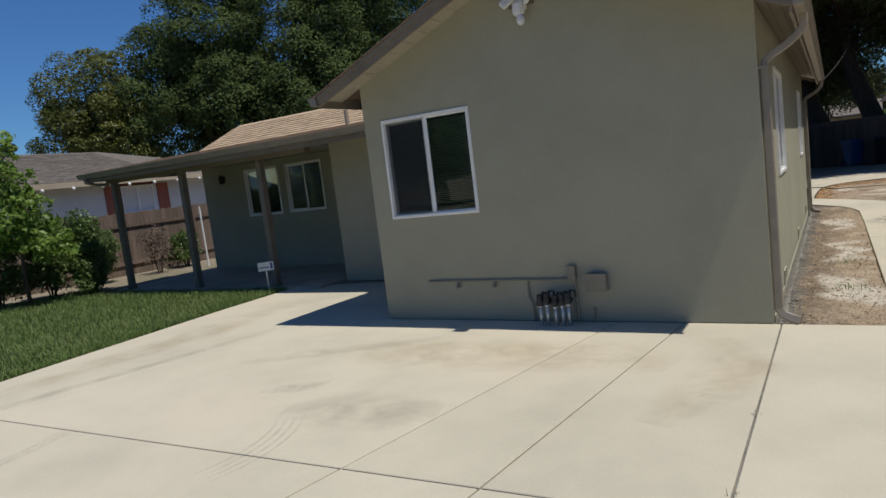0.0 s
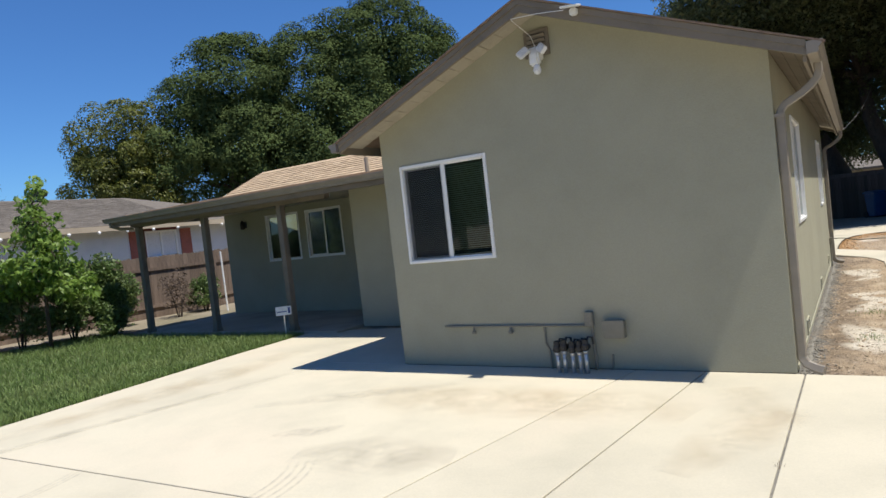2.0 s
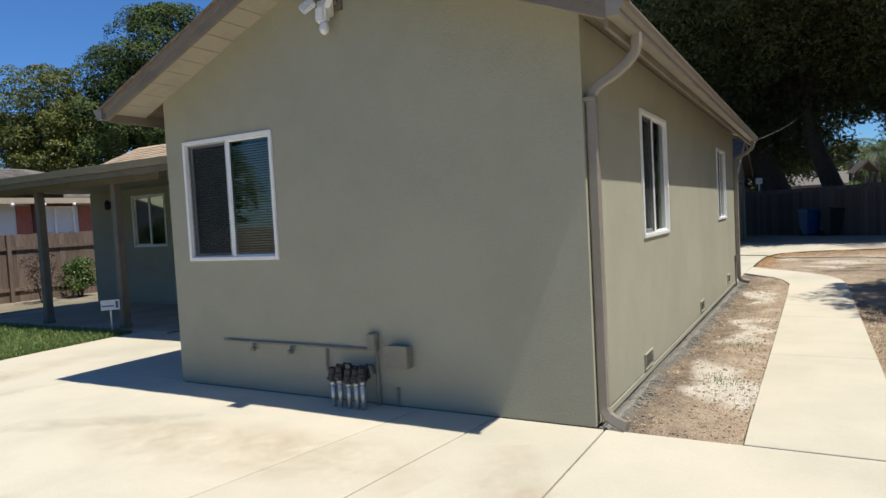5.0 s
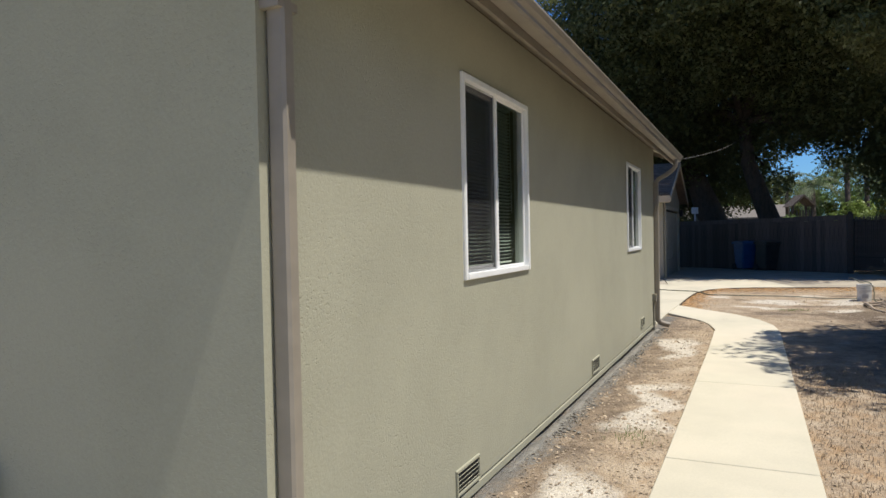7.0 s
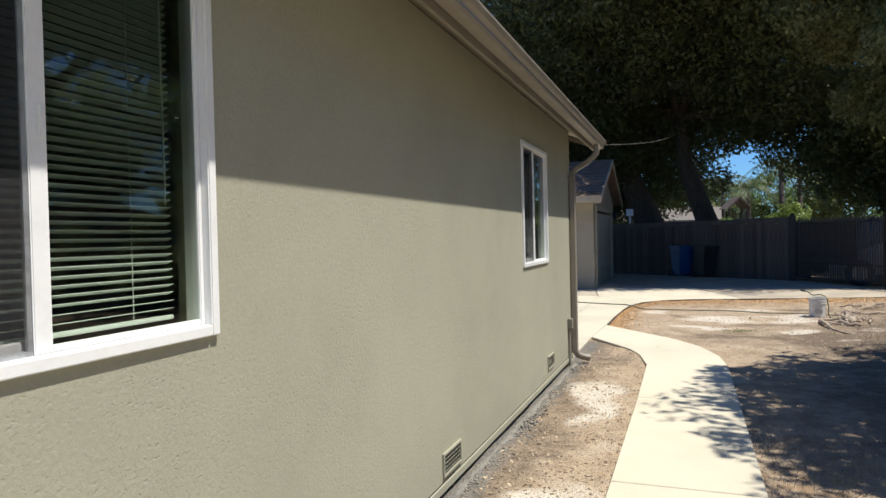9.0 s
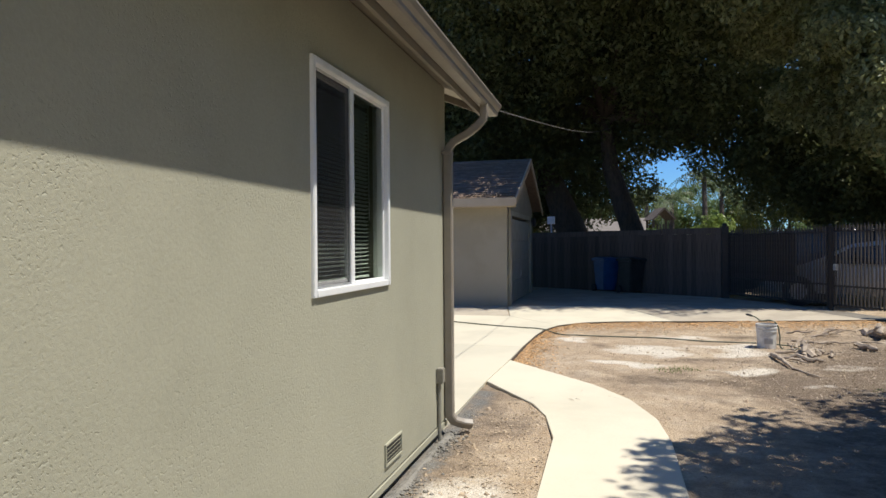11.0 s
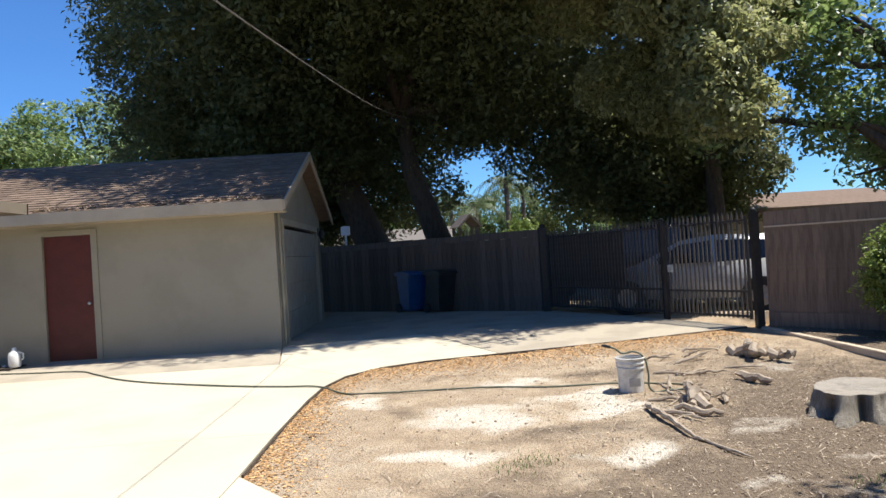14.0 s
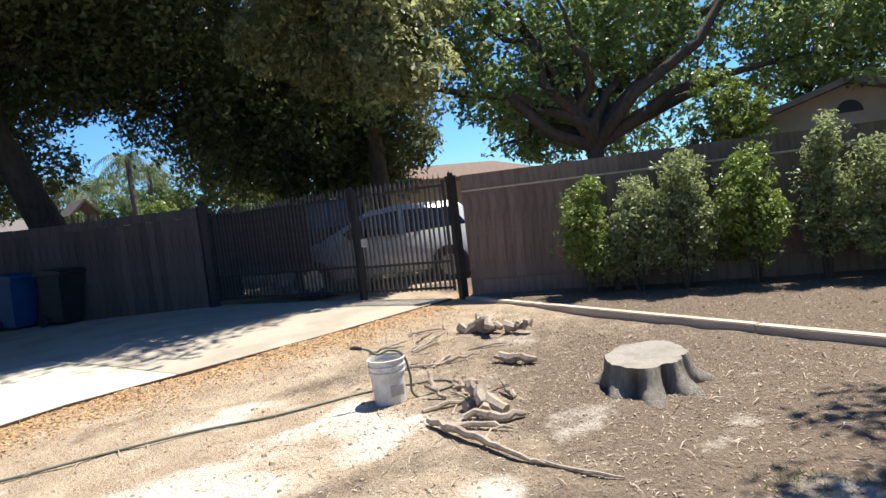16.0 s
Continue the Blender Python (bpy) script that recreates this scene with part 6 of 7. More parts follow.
# bare twiggy tree over the neighbour's ridge
bare = thing("bare_tree", "leafless twiggy tree beyond the neighbour's roof", "tree", m=Matrix.Translation((-45.0, 18.2, 0.0)))
rng = np.random.default_rng(61)
bm = bmesh.new()
tube(bm, [(0, 0, -0.05), (0.05, 0.1, 2.2), (0.0, 0.2, 4.2)], [0.2, 0.16, 0.12], 8)
for i in range(16):
    a, q = rng.uniform(0, 6.28), Vector((0, 0.2, 4.2))
    tip = q + Vector((math.cos(a) * rng.uniform(0.4, 1.3), math.sin(a) * rng.uniform(0.6, 1.9), rng.uniform(1.6, 3.3)))
    limb_tubes(bm, rng, q, [(tip, 0.06)], 0.06, 0.12, 5)
    for k in range(5):
        s0 = q.lerp(tip, rng.uniform(0.45, 0.95))
        tube(bm, [s0, s0 + Vector(rng.normal(size=3)) * 0.28 + Vector((0, 0, 0.2)), s0 + Vector(rng.normal(size=3)) * 0.45 + Vector((0, 0, 0.5))], [0.02, 0.014, 0.007], 4)
part("limbs", bm, BARK, bare)
for i, (x, y, h) in enumerate(((-19.0, -19.0, 7.5), (-27.0, -10.0, 8.5), (-11.0, -25.0, 9.0), (0.0, -29.0, 9.5), (11.0, -26.0, 9.0))):
    tree("street_tree", "leafy green tree across the street", (x, y, 0.0), [(x, y, 1.4), (x, y + 0.1, 2.6)],
         [(x, y, h * 0.62, 3.6, 3.6, h * 0.36), (x + 1.8, y - 1.0, h * 0.42, 2.6, 2.6, h * 0.26), (x - 1.8, y + 0.6, h * 0.4, 2.6, 2.6, h * 0.25)], HEDGELEAF, 300, 40, 0.7, 0.33, 240 + i, limbs=6, r0=0.22, shell=0.7, group="trees across the street")

# ---- neighbours ----
nb = thing("neighbour_house", "white-sided bungalow with a grey shingle roof beyond the fence", "house")
NX = -23.0
bm = bmesh.new()
wall_cells(bm, 2.0, 22.0, 0, 3.0, [(15.1, 16.5, 1.75, 2.78)], side_put(NX))
part("wall", bm, SIDING, nb)
bm = bmesh.new()
box(bm, NX - 9, NX - T, 2.0, 2.2, 0, 3.0)
box(bm, NX - 9, NX - T, 21.8, 22.0, 0, 3.0)
box(bm, NX - 9.2, NX - 9, 2.0, 22.0, 0, 3.0)
part("wall", bm, SIDING, nb)
bm = bmesh.new()
for y0, y1, z0, z1 in ((1.4, 22.4, 3.05, 4.55),):
    a = [(NX + 0.6, y0, z0), (NX + 0.6, y1, z0), (NX - 4.6, y1 - 5.0, z1), (NX - 4.6, y0 + 3, z1), (NX - 9.8, y1, z0), (NX - 9.8, y0, z0)]
    v = [bm.verts.new(p) for p in a]
    lo = [bm.verts.new((p[0], p[1], p[2] - 0.12)) for p in (a[0], a[1], a[4], a[5])]
    bm.faces.new((v[0], v[1], v[2], v[3]))
    bm.faces.new((v[1], v[4], v[2]))
    bm.faces.new((v[4], v[5], v[3], v[2]))
    bm.faces.new((v[5], v[0], v[3]))
    bm.faces.new(lo[::-1])
    for i, j, k, l_ in ((0, 1, 1, 0), (1, 4, 2, 1), (4, 5, 3, 2), (5, 0, 0, 3)):
        bm.faces.new((v[i], v[j], lo[k], lo[l_]))
nroof = part("roof", bm, SHINGLE_GREY, nb)
u = np.array((-5.2, 0, 1.5)) / math.hypot(5.2, 1.5)
shingles("shingle_field", nroof, SHINGLE_GREY, (NX + 0.6, 4.5, 3.052), (0, 1, 0), u, 36, 12.6, 41)
bm = bmesh.new()
box(bm, NX + 0.58, NX + 0.62, 1.4, 22.4, 2.86, 3.05)
part("fascia", bm, TANWALL, nb)
win = part("window", (lambda b: (box(b, NX - 0.09, NX + 0.02, 15.1, 15.16, 1.75, 2.78), box(b, NX - 0.09, NX + 0.02, 16.44, 16.5, 1.75, 2.78), box(b, NX - 0.09, NX + 0.02, 15.16, 16.44, 2.72, 2.78), box(b, NX - 0.09, NX + 0.02, 15.16, 16.44, 1.75, 1.81), box(b, NX - 0.08, NX + 0.015, 15.77, 15.83, 1.81, 2.72), b)[-1])(bmesh.new()), VINYL, nb)
bm = bmesh.new()
box(bm, NX - 0.07, NX - 0.06, 15.16, 16.44, 1.81, 2.72)
part("pane", bm, LAMPGLASS, win)
bm = bmesh.new()
box(bm, NX + 0.002, NX + 0.05, 14.98, 16.62, 2.79, 2.93, 0.005)
box(bm, NX + 0.002, NX + 0.05, 14.98, 15.09, 1.6, 2.79, 0.005)
part("window_casing", bm, REDDOOR, nb)
for y0 in (14.45, 16.64):
    bm = bmesh.new()
    box(bm, NX + 0.002, NX + 0.04, y0, y0 + 0.5, 1.7, 2.8, 0.005)
    part("shutter", bm, SHUTTER, nb)
bm = bmesh.new()
vs = bmesh.ops.create_uvsphere(bm, u_segments=8, v_segments=6, radius=0.06)["verts"]
bulb = mesh_of("eave_bulb", bm, WHITE)
for i in range(14):
    child("eave_bulb", bulb, nb, Matrix.Translation((NX + 0.63, 4.6 + i * 1.05, 2.82)))
turb = thing("turbine_vent", "dark metal turbine vent on the neighbour's ridge", "roof vent")
bm = bmesh.new()
lathe(bm, [(0.15, 4.4), (0.15, 4.62), (0.26, 4.66), (0.29, 4.8), (0.2, 4.93), (0.03, 4.97)], 14, (NX - 4.2, 13.6, 0))
part("head", bm, VALVE, turb)

eb = thing("neighbour_house", "tan house gable with a half-round vent beyond the east fence", "house")
rot = pose(17.2, 24.5, 0, rz=-57)
bm = bmesh.new()
prism(bm, [(-2.6, 0), (2.6, 0), (2.6, 2.40), (0.0, 3.2), (-2.6, 2.40)], "y", 0, 6)
bmesh.ops.transform(bm, matrix=rot, verts=bm.verts)
part("wall", bm, TANWALL, eb)
bm = bmesh.new()
prism(bm, [(-3.0, 2.28), (0, 3.22), (3.0, 2.28), (3.0, 2.41), (0, 3.36), (-3.0, 2.41)], "y", -0.5, 6.3)
bmesh.ops.transform(bm, matrix=rot, verts=bm.verts)
part("roof", bm, TRIM, eb)
bm = bmesh.new()
prism(bm, [(0.28 * math.cos(math.pi * i / 12), 2.55 + 0.28 * math.sin(math.pi * i / 12)) for i in range(13)], "y", -0.03, -0.003)
bmesh.ops.transform(bm, matrix=rot, verts=bm.verts)
part("half_round_vent", bm, DARK_FILL, eb)
nh = thing("neighbour_house", "low tan house roof beyond the gate", "house")
bm = bmesh.new()
box(bm, 11.0, 17.0, 35.6, 41.0, 0, 2.3)
part("wall", bm, TANWALL, nh)
bm = bmesh.new()
prism(bm, [(35.0, 2.25), (38.3, 2.9), (41.6, 2.25), (41.6, 2.4), (38.3, 3.06), (35.0, 2.4)], "x", 10.5, 17.5)
part("roof", bm, SHINGLE_BROWN, nh)
fh = thing("neighbour_house", "far tan house roof behind the oak trunks", "house")
bm = bmesh.new()
box(bm, -6.0, 2.6, 56, 62, 0, 2.4)
part("wall", bm, TANWALL, fh)
bm = bmesh.new()
prism(bm, [(55.4, 2.35), (59, 3.3), (62.6, 2.35), (62.6, 2.5), (59, 3.45), (55.4, 2.5)], "x", -6.5, 3.1)
part("roof", bm, SHINGLE_GREY, fh)
play = thing("play_tower", "small wooden play tower with a pitched roof beyond the fence", "playhouse", m=pose(3.7, 54.0, 0, rz=15))
for x in (-0.6, 0.6):
    for y in (-0.6, 0.6):
        bm = bmesh.new()
        box(bm, x - 0.06, x + 0.06, y - 0.06, y + 0.06, 0, 3.15)
        part("leg", bm, BARK, play)
bm = bmesh.new()
prism(bm, [(-0.78, 3.10), (0, 3.86), (0.78, 3.10), (0.64, 3.10), (0, 3.72), (-0.64, 3.10)], "y", -0.9, 0.9)
part("roof", bm, BARK, play)
bm = bmesh.new()
box(bm, -0.7, 0.7, -0.7, 0.7, 1.9, 2.0)
part("deck", bm, BARK, play)
for i in range(7):
    bm = bmesh.new()
    box(bm, -0.6 + i * 0.19, -0.53 + i * 0.19, -0.68, -0.64, 2.0, 2.85)
    part("slat", bm, BARK, play)

# overhead service drop
wire = thing("service_wire", "overhead service cable from the eave into the oak", "cable")
bm = bmesh.new()
A, B = Vector((-0.17, 16.75, 2.84)), Vector((0.88, 34.0, 5.65))
tube(bm, [A.lerp(B, f / 16) - Vector((0, 0, 0.2 * math.sin(math.pi * f / 16))) for f in range(17)], 0.0048, 6)
part("cable", bm, CABLE, wire)


# ---- small things in the rear yard ----
def ground_at(x, y):
    return ground_height(x, y)


def bucket(x, y):
    z = ground_at(x, y) - 0.004
    b = thing("bucket", "dusty white plastic builder's bucket on the bare earth", "bucket", m=Matrix.Translation((x, y, z)))
    bm = bmesh.new()
    lathe(bm, [(0.128, 0.0), (0.132, 0.006), (0.142, 0.26), (0.152, 0.262), (0.152, 0.275), (0.144, 0.28), (0.146, 0.31), (0.156, 0.312), (0.156, 0.325), (0.147, 0.33), (0.150, 0.362), (0.158, 0.365), (0.158, 0.375), (0.146, 0.378), (0.143, 0.36), (0.124, 0.03)], 28)
    part("shell", bm, mat("dusty_bucket", (0.66, 0.64, 0.60), 0.6, (0.50, 0.47, 0.42), scale=9, fine=60, bump=0.1, third=(0.74, 0.73, 0.71), third_scale=5), b, smooth=False)
    bm = bmesh.new()
    for a in (-0.25, 0.05):
        box(bm, -0.06, 0.06, -0.002, 0.002, 0, 0.05, 0, pose(0, -0.141, 0.11 + a * 0.12, -3))
    part("faded_print", bm, mat("faded_print_ink", (0.42, 0.40, 0.38), 0.7, bump=0.0), b)
    bm = bmesh.new()
    tube(bm, [(0.158 * math.cos(a), 0.16 * math.sin(a) * 0.35 - 0.06 * math.sin(a), 0.35 + 0.03 * math.sin(a)) for a in np.linspace(0, math.pi, 13)], 0.003, 5)
    part("wire_handle", bm, GALV, b)
    return b


BX, BY = 3.13, 21.80
bucket(BX, BY)


def hose():
    h = thing("garden_hose", "long green garden hose trailing over paving and dirt into the bucket", "hose")
    pts = [(-7.4, 25.9), (-6.4, 25.75), (-5.4, 25.55), (-4.6, 25.4), (-4.2, 25.05), (-3.6, 24.5), (-3.0, 24.1), (-2.3, 23.75), (-1.5, 23.4), (-0.9, 23.2), (-0.45, 23.05), (-0.1, 22.75), (0.3, 22.6), (1.0, 22.55), (1.7, 22.42), (2.3, 22.3), (2.8, 22.25), (3.15, 22.2), (3.5, 22.1), (3.75, 21.9), (3.7, 21.72), (3.5, 21.68), (3.33, 21.72)]
    p = [Vector((x, y, (gz(y) if (x < -0.5 or y > slab_edge_y(x)) else ground_at(x, y)) + 0.014)) for x, y in pts]
    p += [Vector((3.30, 21.73, 0.2)), Vector((3.26, 21.75, 0.36)), Vector((3.18, 21.78, 0.41)), Vector((3.05, 21.80, 0.40)), Vector((2.98, 21.81, 0.45)), Vector((2.93, 21.82, 0.47))]
    cu = bpy.data.curves.new("garden_hose", "CURVE")
    cu.dimensions, cu.bevel_depth, cu.bevel_resolution = "3D", 0.0105, 3
    sp = cu.splines.new("BEZIER")
    sp.bezier_points.add(len(p) - 1)
    for bp, q in zip(sp.bezier_points, p):
        bp.co, bp.handle_left_type, bp.handle_right_type = q, "AUTO", "AUTO"
    tmp = new("tube", cu)
    me = bpy.data.meshes.new_from_object(tmp.evaluated_get(bpy.context.evaluated_depsgraph_get()))
    bpy.data.objects.remove(tmp)
    me.materials.clear()
    me.materials.append(HOSE)
    ob = new("tube", me)
    ob.parent = h
    bm = bmesh.new()
    tube(bm, [(2.93, 21.82, 0.47), (2.88, 21.83, 0.485), (2.84, 21.835, 0.49)], [0.016, 0.018, 0.011], 8)
    part("nozzle", bm, VALVE, h)


hose()


def stump(x, y):
    s = thing("tree_stump", "weathered grey tree stump with spreading root flares", "stump", m=Matrix.Translation((x, y, ground_at(x, y))) @ Matrix.Diagonal((1.06, 1.06, 0.8, 1.0)))
    rng = np.random.default_rng(17)
    bm = bmesh.new()
    n, rings = 88, []
    flare = [(0.2, 0.10), (1.3, 0.16), (2.3, 0.12), (3.3, 0.14), (3.92, 0.24), (4.62, 0.26), (5.45, 0.18)]
    clefts = [(4.27, 0.19), (5.05, 0.13), (3.6, 0.12), (2.9, 0.10), (5.8, 0.10)]
    for z, k in ((-0.05, 1.15), (0.0, 1.05), (0.02, 0.95), (0.045, 0.75), (0.07, 0.55), (0.10, 0.42), (0.13, 0.30), (0.165, 0.23), (0.20, 0.18), (0.235, 0.13), (0.265, 0.10), (0.278, 0.07)):
        ring = []
        for i in range(n):
            a = 2 * math.pi * i / n
            r = 0.362 - 0.17 * max(0.0, z) + 0.04 * math.sin(2 * a + 0.6) + 0.010 * math.sin(5 * a)
            for fa, w in flare:
                dd = (a - fa + math.pi) % (2 * math.pi) - math.pi
                r += k * w * (0.75 if k < 0.5 else 0.95) * math.exp(-(dd / 0.25) ** 2)
            for fa, w in clefts:
                dd = (a - fa + math.pi) % (2 * math.pi) - math.pi
                r -= min(1.0, max(0.0, (0.30 - z) / 0.12)) * 0.72 * w * math.exp(-(dd / 0.11) ** 2)
            r -= k * 0.05
            r += noise.noise(Vector((math.cos(a) * 3, math.sin(a) * 3, z * 5))) * 0.035 + noise.noise(Vector((math.cos(a) * 13, math.sin(a) * 13, z * 2))) * (0.045 - 0.115 * max(0.0, z)) + (0.008 - 0.018 * max(0.0, z)) * math.sin(19 * a + 3 * math.sin(3 * a))
            ring.append(bm.verts.new((r * math.cos(a), r * math.sin(a), z + 0.015 * math.sin(a + 1))))
        rings.append(ring)
    for a, b in zip(rings, rings[1:]):
        for k in range(n):
            bm.faces.new((a[k], a[(k + 1) % n], b[(k + 1) % n], b[k]))
    body = part("bole", bm, STUMPWOOD, s, smooth=True)
    rim = [v.co.copy() for v in body.data.vertices[-n:]]
    bm = bmesh.new()
    prev = None
    for f in (1.0, 0.93, 0.8, 0.6, 0.4, 0.2):
        ring = []
        for q in rim:
            rough = noise.noise(Vector((q.x * f * 9, q.y * f * 9, 3))) * 0.010 + noise.noise(Vector((q.x * f * 30, q.y * f * 30, 7))) * 0.005
            ring.append(bm.verts.new((q.x * f, q.y * f, q.z + (rough if f < 0.99 else 0.0) - 0.02 * (1 - f))))
        if prev:
            for k in range(n):
                bm.faces.new((prev[k], prev[(k + 1) % n], ring[(k + 1) % n], ring[k]))
        prev = ring
    bm.faces.new(prev)
    part("cut_face", bm, STUMPTOP, s, "sawn pale top of the stump")


stump(4.72, 20.45)


def stick(pts, radii, label="dry broken branch lying on the bare earth", name="branch", group="fallen branches"):
    x, y = pts[0][0], pts[0][1]
    z0 = ground_at(x, y)
    t = thing(name, label, "branch", group, Matrix.Translation((x, y, z0)))
    bm = bmesh.new()
    q = [Vector((px - x, py - y, ground_at(px, py) - z0 + h)) for px, py, h in pts]
    rr = np.random.default_rng(int(abs(x * 977 + y * 331)))
    fine, fr = [], []
    for i in range(len(q) - 1):
        for k in range(4):
            f = k / 4
            r = radii[i] * (1 - f) + radii[i + 1] * f
            fine.append(q[i].lerp(q[i + 1], f) + Vector(rr.normal(size=3)) * r * 0.32)
            fr.append(r * rr.uniform(0.75, 1.2))
    tube(bm, fine + [q[-1]], fr + [radii[-1] * 0.5], 7)
    if len(q) > 3:
        m = fine[len(fine) // 2]
        tube(bm, [m, m + Vector((0.10, 0.05, 0.03)), m + Vector((0.22, 0.06, 0.02))], [radii[0] * 0.4, radii[0] * 0.25, 0.004], 5)
    part("wood", bm, DEADWOOD, t)


# chunks of sawn limb leaning on one another beside the bucket, and a heap farther off
CHUNK = "thick weathered chunk of sawn limb in a heap"
for pts, radii in ((((3.42, 20.84, 0.05), (3.47, 21.02, 0.14), (3.50, 21.12, 0.22)), (0.062, 0.058, 0.05)),
                   (((3.52, 20.74, 0.045), (3.50, 20.95, 0.10), (3.47, 21.10, 0.16)), (0.05, 0.055, 0.048)),
                   (((3.36, 21.08, 0.05), (3.56, 21.16, 0.06), (3.72, 21.22, 0.05)), (0.05, 0.055, 0.045)),
                   (((3.30, 20.94, 0.035), (3.44, 20.72, 0.04), (3.60, 20.62, 0.03)), (0.036, 0.040, 0.03)),
                   (((5.02, 23.45, 0.07), (5.16, 23.20, 0.09), (5.27, 22.98, 0.06)), (0.075, 0.07, 0.06)),
                   (((5.20, 23.35, 0.18), (5.12, 23.10, 0.17), (5.10, 22.90, 0.12)), (0.05, 0.055, 0.04)),
                   (((5.30, 22.90, 0.06), (5.36, 22.76, 0.09), (5.46, 22.66, 0.16)), (0.06, 0.055, 0.04)),
                   (((4.42, 22.0, 0.05), (4.50, 21.8, 0.07), (4.58, 21.58, 0.05)), (0.05, 0.05, 0.035))):
    stick(list(pts), list(radii), CHUNK, "log_piece", "heap of cut wood")
stick([(3.04, 21.05, 0.05), (3.02, 20.75, 0.055), (3.06, 20.4, 0.045), (3.05, 20.1, 0.035), (3.07, 19.83, 0.02)], [0.026, 0.029, 0.024, 0.018, 0.010], "long pale broken branch on the bare earth")
stick([(3.05, 19.95, 0.02), (3.15, 19.6, 0.018), (3.25, 19.4, 0.012)], [0.018, 0.014, 0.008])
stick([(3.10, 20.85, 0.03), (3.3, 20.62, 0.04), (3.38, 20.5, 0.02)], [0.03, 0.02, 0.01])
for cx, cy, k, sd in ((3.62, 21.55, 9, 1), (4.3, 23.4, 9, 2), (4.05, 22.6, 8, 3), (4.7, 23.8, 6, 4), (3.5, 21.2, 4, 5)):
    rng = np.random.default_rng(sd)
    for i in range(k):
        a = rng.uniform(-0.9, 0.9) + (1.7 if sd == 1 else 0.2)
        L = rng.uniform(0.18, 0.5) if sd != 1 else rng.uniform(0.2, 0.32)
        x, y = cx + rng.normal(0, 0.22), cy + rng.normal(0, 0.16)
        r = rng.uniform(0.006, 0.018) * (1.6 if sd == 1 else 1)
        lift = rng.uniform(0.0, 0.12 if sd in (1, 2) else 0.03)
        stick([(x - math.cos(a) * L / 2, y - math.sin(a) * L / 2, r), (x, y, r + lift * 0.5 + rng.normal(0, 0.01) + 0.01), (x + math.cos(a) * L / 2, y + math.sin(a) * L / 2, r + lift)], [r, r * 1.05, r * 0.7], "short dry log piece in a heap of cut wood", "log_piece", "heap of cut wood")


def scatter(name, label, material, n, seed, place, size, ratio=0.4, lift=0.004, category="litter"):
    rng = np.random.default_rng(seed)
    pts = []
    while len(pts) < n:
        x, y = place(rng)
        if -0.55 < x < 12 and 6.6 < y < 26 and not (left < x < right and y < 17.5) and not (y > slab_edge_y(x) and x < 6.3) and not (y > 18 and x < -0.54):
            pts.append((x, y, ground_at(x, y) + lift))
    p = np.array(pts)
    q = leaf_quads(rng, p, size, size * ratio, up=3.2)
    ob = new(name, quads_mesh(name, q, material))
    return tagged(ob, label, category, "", "stuff")


def along_edge(rng):
    x = rng.uniform(-0.53, 6.0)
    if rng.random() < 0.3:
        return -0.53 + abs(rng.normal(0, 0.25)), rng.uniform(19.0, 23.2)
    return x, slab_edge_y(x) - abs(rng.normal(0, 0.5))


scatter("leaf_litter", "dry orange-brown leaves drifted along the paving edge", LITTER, 8500, 1, along_edge, 0.038, 0.5)
scatter("leaf_litter", "dry brown leaves and straw strewn on the dirt strip and beside the path", CHIPS, 3400, 2, lambda r: ((r.uniform(-0.5, 0.37), r.uniform(6.6, 17)) if r.random() < 0.5 else (r.uniform(1.3, 3.2), r.uniform(7, 14))), 0.035, 0.5)
scatter("wood_chips", "pale wood chips strewn over the dark soil", CHIPS, 9000, 3, lambda r: (r.normal(4.6, 1.5), r.normal(21.2, 2.2)), 0.036, 0.28)
scatter("pale_chips", "bleached wood splinters over the yard", BOARD, 1800, 13, lambda r: (r.normal(4.2, 1.7), r.normal(21.4, 2.3)), 0.045, 0.22)
scatter("wood_chips", "chips and clods in the planting bed", CHIPS, 1800, 4, lambda r: (r.uniform(6.62, 9.5), r.uniform(17, 25.2)), 0.045, 0.35)
scatter("twigs", "fine dark twigs over the bare yard", DEADWOOD, 900, 5, lambda r: (r.uniform(0.0, 6.3), r.uniform(17.5, 25)), 0.16, 0.05, 0.008)
rng = np.random.default_rng(44)
bm = bmesh.new()
for i in range(850):
    x, y = (rng.uniform(-0.4, 6.4), rng.uniform(16.5, 25)) if i % 3 else (rng.uniform(-0.45, 0.36), rng.uniform(6.7, 17.5))
    if (left < x < right and y < 17.8) or y > slab_edge_y(x) - 0.05:
        continue
    r = rng.uniform(0.006, 0.022) * (1.6 if rng.random() < 0.06 else 1)
    c = Vector((x, y, ground_at(x, y)))
    top = [c + Vector((r * math.cos(a) * rng.uniform(.7, 1.3), r * math.sin(a) * rng.uniform(.7, 1.3), -0.002)) for a in (0, 1.3, 2.5, 3.8, 5.1)]
    v = [bm.verts.new(p) for p in top]
    w = [bm.verts.new(c + (p - c) * 0.6 + Vector((0, 0, r * rng.uniform(0.5, 0.9)))) for p in top]
    bm.faces.new(w)
    for k in range(5):
        bm.faces.new((v[k], v[(k + 1) % 5], w[(k + 1) % 5], w[k]))
tagged(part("clods", bm, mat("clod_soil", (0.44, 0.345, 0.24), 0.95, (0.32, 0.245, 0.17), island=0.3, bump=0.4), None, "small clods and pebbles of dry soil"), "", "clods", "", "stuff")


